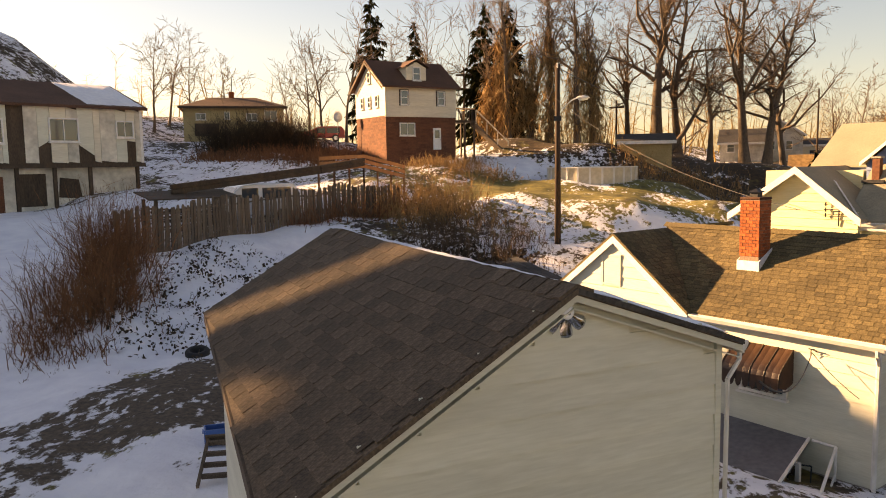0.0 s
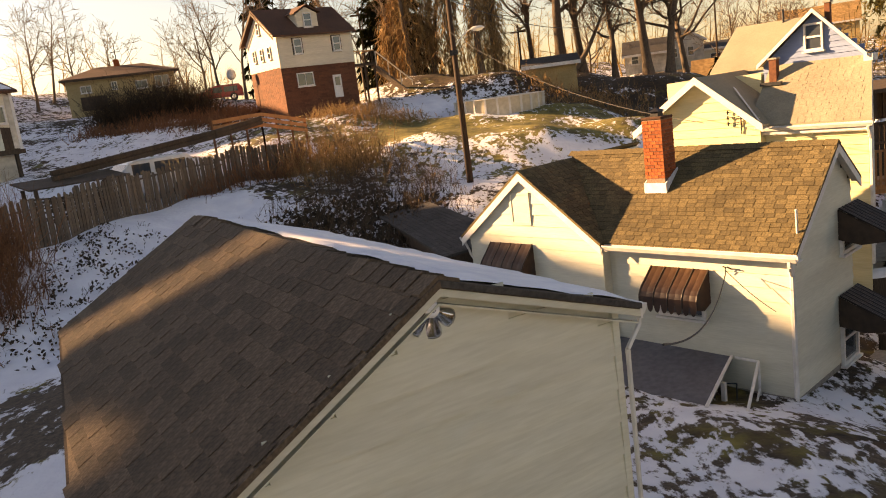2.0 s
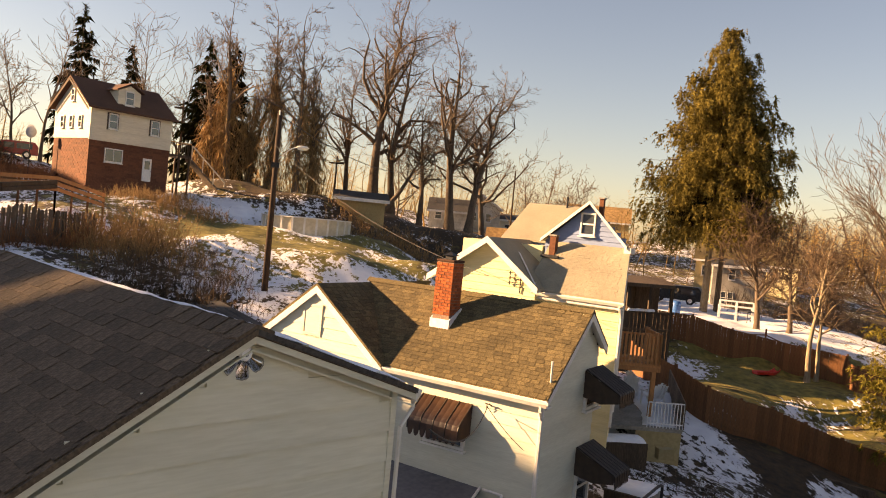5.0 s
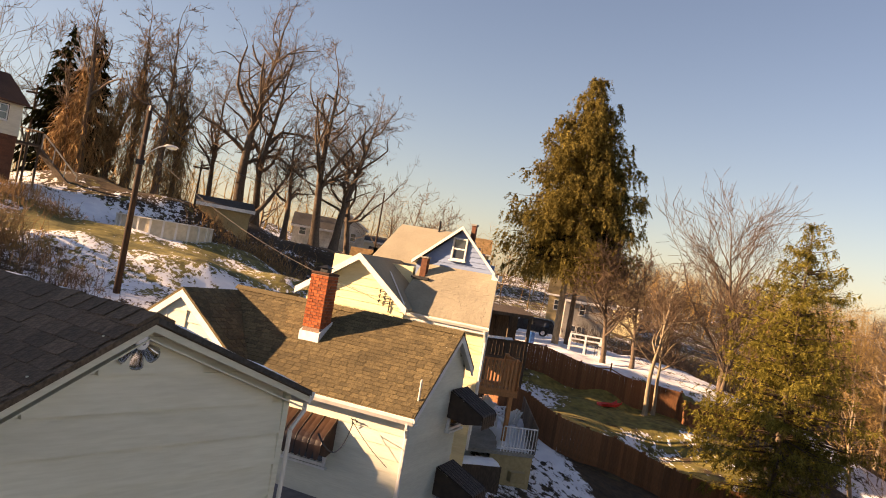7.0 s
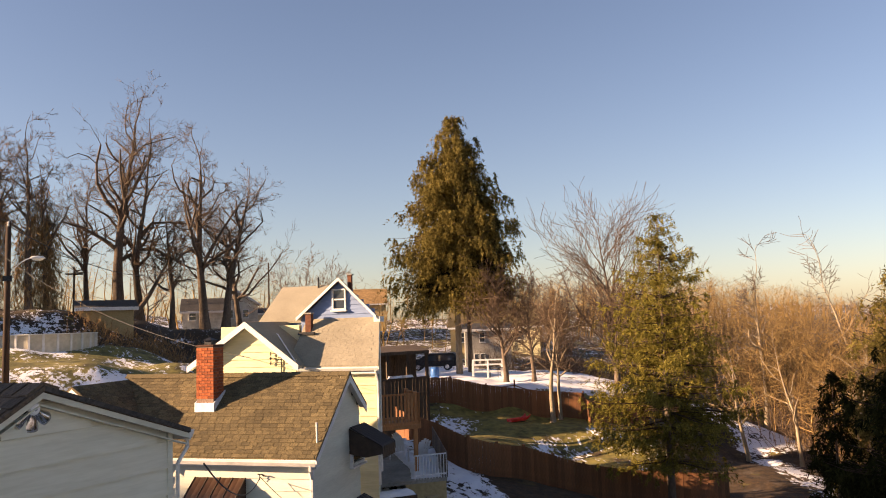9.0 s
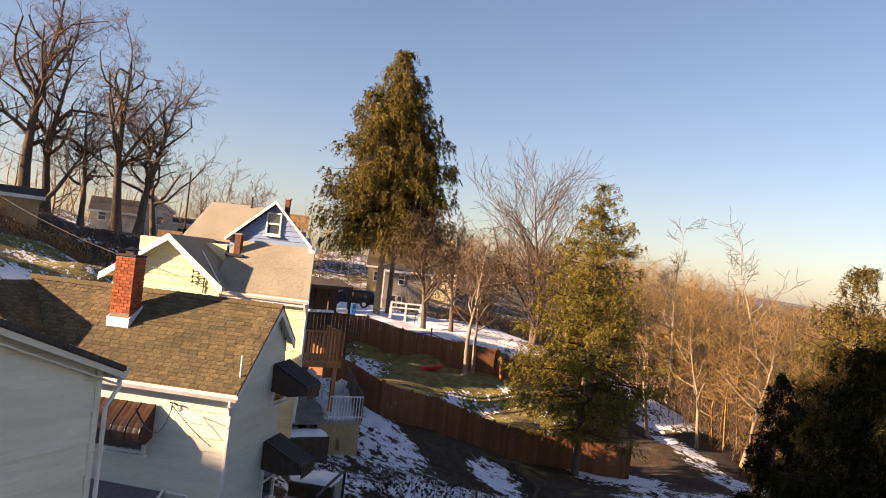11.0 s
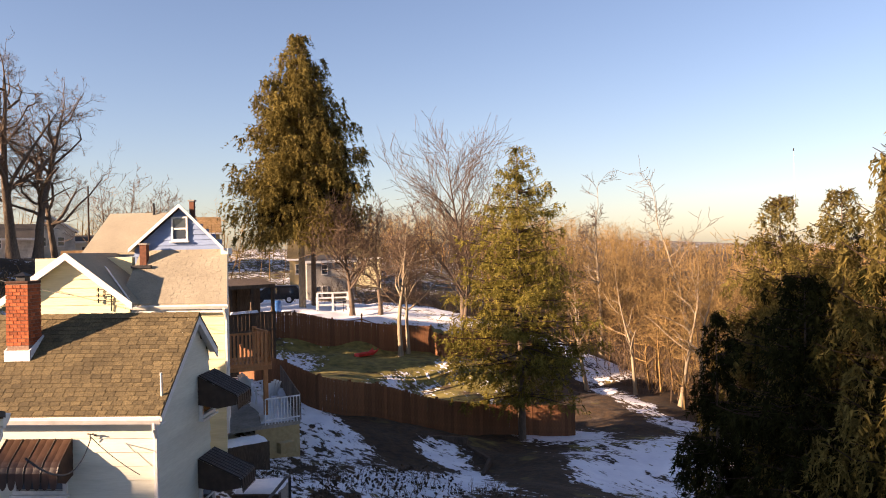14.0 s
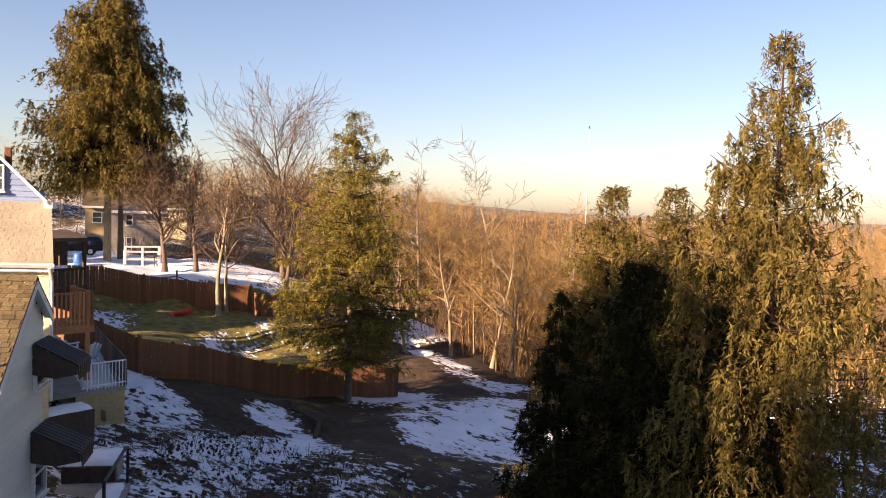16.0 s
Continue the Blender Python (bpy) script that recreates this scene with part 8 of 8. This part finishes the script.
def build_ladder():
    m = pose(-5.92, 9.98, gz(-5.92, 9.98) + 0.03, 0, 0, 22) @ pose(0, 0, 0, -58, 0, 0)
    l = thing("ladder", m, "short dark wooden stepladder lying on the snow", "ladder")
    for s in (-1, 1):
        part("side_rail", Geo().slab([(s * 0.25 - 0.02, -0.03, 0), (s * 0.25 + 0.02, -0.03, 0), (s * 0.17 + 0.02, -0.03, 0.85), (s * 0.17 - 0.02, -0.03, 0.85)], (0, 0.07, 0)), WOOD_GREY, l)
    for i in range(4):
        part("tread", Geo().box(-0.21 + 0.015 * i, 0.21 - 0.015 * i, -0.05, 0.05, 0.16 + 0.2 * i, 0.19 + 0.2 * i), WOOD_GREY, l)
    part("top_board", Geo().box(-0.21, 0.21, -0.07, 0.09, 0.852, 0.885), WOOD_GREY, l)
    return l


build_ladder()


def build_van(x, y, ang, mat, label, name="van", z=None, L=4.4, h=1.75):
    """A parked vehicle with body, cabin glass, wheels and lamps."""
    z = gz(x, y) if z is None else z
    v = thing(name, pose(x, y, z, 0, 0, ang), label, "car")
    w = 0.86
    prof = [(-L / 2, 0.35), (-L / 2, 0.85), (-L / 2 + 0.2, 0.95), (-L / 2 + 0.95, 1.02), (-L / 2 + 1.55, h - 0.1), (-L / 2 + 1.9, h), (L / 2 - 0.3, h), (L / 2 - 0.02, h - 0.35), (L / 2, 0.9), (L / 2, 0.35)]
    part("body", Geo().slab([(a, -w, b) for a, b in prof], (0, 2 * w, 0)), mat, v, bevel=0.05)
    for s in (-1, 1):
        for a0, a1 in ((-L / 2 + 1.55, -L / 2 + 2.4), (-L / 2 + 2.5, L / 2 - 0.45)):
            part("side_window", Geo().box(a0 + 0.1, a1, s * (w + 0.004) - 0.008, s * (w + 0.004) + 0.008, h - 0.62, h - 0.17), GLASS, v)
        for a in (-L / 2 + 0.85, L / 2 - 0.85):
            wh = part("wheel", Geo().lathe([(0.01, -0.1), (0.2, -0.1), (0.31, -0.09), (0.33, 0), (0.31, 0.09), (0.2, 0.1), (0.01, 0.1)], n=18), RUBBER, v)
            wh.matrix_local = pose(a, s * (w - 0.06), 0.33, 90, 0, 0)
            part("rim", Geo().lathe([(0.01, 0.105), (0.18, 0.105), (0.19, 0.09)], n=14), CHROME, wh)
        part("headlight", Geo().box(-L / 2 - 0.01, -L / 2 + 0.06, s * 0.6 - 0.13, s * 0.6 + 0.13, 0.66, 0.8), LAMP_GLASS, v)
    part("windscreen", Geo().slab([(-L / 2 + 1.0, -w + 0.1, 1.04), (-L / 2 + 1.0, w - 0.1, 1.04), (-L / 2 + 1.54, w - 0.14, h - 0.13), (-L / 2 + 1.54, -w + 0.14, h - 0.13)], (-0.02, 0, 0.012)), GLASS, v)
    part("bumper", Geo().box(-L / 2 - 0.06, -L / 2 + 0.05, -w, w, 0.36, 0.52), METAL_DARK, v)
    return v


build_van(-16.6, 32.4, 48, CAR_WHITE, "white pickup van parked behind the picket fence")
build_van(-27.3, 69.0, 20, CAR_RED, "red car parked behind the brick house", "car", None, 4.2, 1.4)
build_van(27.5, 60.0, -30, METAL_DARK, "dark car parked by the grey house", "car", None, 4.2, 1.45)


def build_lumber_pile():
    p = thing("lumber_pile", pose(-17.3, 28.6, gz(-17.3, 28.6), 0, 0, 50), "dark heap of old lumber under a low shelter", "lumber pile")
    rnd = random.Random(5)
    for i in range(16):
        ob = part("plank", Geo().box(-1.4, 1.4, -0.08, 0.08, 0, 0.05), WOOD_DARK, p)
        ob.matrix_local = pose(rnd.uniform(-0.5, 0.5), rnd.uniform(-0.7, 0.7), 0.06 * i, rnd.uniform(-5, 5), rnd.uniform(-6, 6), rnd.uniform(-25, 25))
    for sx in (-1.5, 1.5):
        for sy in (-0.8, 0.8):
            part("post", Geo().box(sx - 0.06, sx + 0.06, sy - 0.06, sy + 0.06, -0.2, 1.35), WOOD_DARK, p)
    part("shelter_roof", Geo().slab([(-1.8, -1.1, 1.35), (1.8, -1.1, 1.35), (1.8, 1.1, 1.6), (-1.8, 1.1, 1.6)], (0, 0, 0.05)), WOOD_DARK, p)
    return p


build_lumber_pile()


def build_tower():
    t = thing("radio_mast", pose(262, 143, 0), "thin distant radio mast over the hills", "mast")
    g = Geo()
    part("mast", g.tube((0, 0, 0), (0, 0, 37), 0.12, 0.05, 5), GUTTER, t)
    part("antenna", Geo().tube((0, 0, 37), (0, 0, 38), 0.25, 0.15, 6), METAL_DARK, t)


build_tower()


def build_rail_fence():
    """Stained plank fence at the head of the timber wall."""
    f = thing("plank_fence", pose(0, 0, 0), "short orange-stained plank fence above the picket fence", "fence")
    for (x0, y0, z0), (x1, y1, z1) in (((-14.6, 36.2, 5.2), (-13.2, 38.98, 5.3)), ((-13.2, 38.98, 5.3), (-11.6, 41.0, 4.7))):
        a, b = Vector((x0, y0, z0)), Vector((x1, y1, z1))
        for i in range(3):
            p, q = a + Vector((0, 0, 0.12 + 0.26 * i)), b + Vector((0, 0, 0.12 + 0.26 * i))
            part("plank", Geo().slab([p, q, q + Vector((0, 0, 0.17)), p + Vector((0, 0, 0.17))], (0.03, -0.015, 0)), WOOD_ORANGE, f)
        for i in range(4):
            p = a.lerp(b, i / 3)
            part("post", Geo().box(p.x - 0.09, p.x - 0.01, p.y - 0.04, p.y + 0.04, gz(p.x, p.y) - 0.3, p.z + 0.95), WOOD_BROWN, f)


build_rail_fence()


def build_sign():
    x, y = -20.7, 55.4
    z = gz(x, y)
    t = thing("road_sign", pose(x, y, z, 0, 0, -20), "round white road sign on a thin post", "sign")
    part("post", Geo().tube((0, 0.03, -0.3), (0, 0.03, 9.6 - z), 0.03, n=6), GUTTER, t)
    face = part("face", Geo().lathe([(0.0, 0.0), (0.36, 0.0), (0.36, 0.012), (0.0, 0.012)], n=20), PLASTIC_WHITE, t)
    face.matrix_local = pose(0, 0, 9.25 - z, 90, 0, 0)


build_sign()


def build_crate():
    x, y = -6.75, 11.55
    t = thing("storage_crate", pose(x, y, gz(x, y) + 0.02, 0, 0, 30), "small blue plastic crate standing in the snow", "crate")
    for x0, x1, y0, y1, z0, z1 in ((-0.2, 0.2, -0.15, 0.15, 0, 0.02), (-0.2, -0.18, -0.15, 0.15, 0.021, 0.28), (0.18, 0.2, -0.15, 0.15, 0.021, 0.28), (-0.178, 0.178, -0.15, -0.13, 0.021, 0.28), (-0.178, 0.178, 0.13, 0.15, 0.021, 0.28)):
        part("panel", Geo().box(x0, x1, y0, y1, z0, z1), BLUE_PAINT, t)
    for sx in (-1, 1):
        part("handle", Geo().box(sx * 0.215 - 0.012, sx * 0.215 + 0.012, -0.06, 0.06, 0.2, 0.24), BLUE_PAINT, t)


build_crate()


def build_tyre():
    x, y = -10.1, 16.7
    t = thing("tyre", pose(x, y, gz(x, y) + 0.06, 12, 0, 20), "old black tyre lying on the snow bank", "tyre")
    part("tread", Geo().lathe([(0.17, -0.08), (0.25, -0.09), (0.29, -0.05), (0.29, 0.05), (0.25, 0.09), (0.17, 0.08), (0.17, -0.08)], n=20), RUBBER, t, smooth=True)


build_tyre()
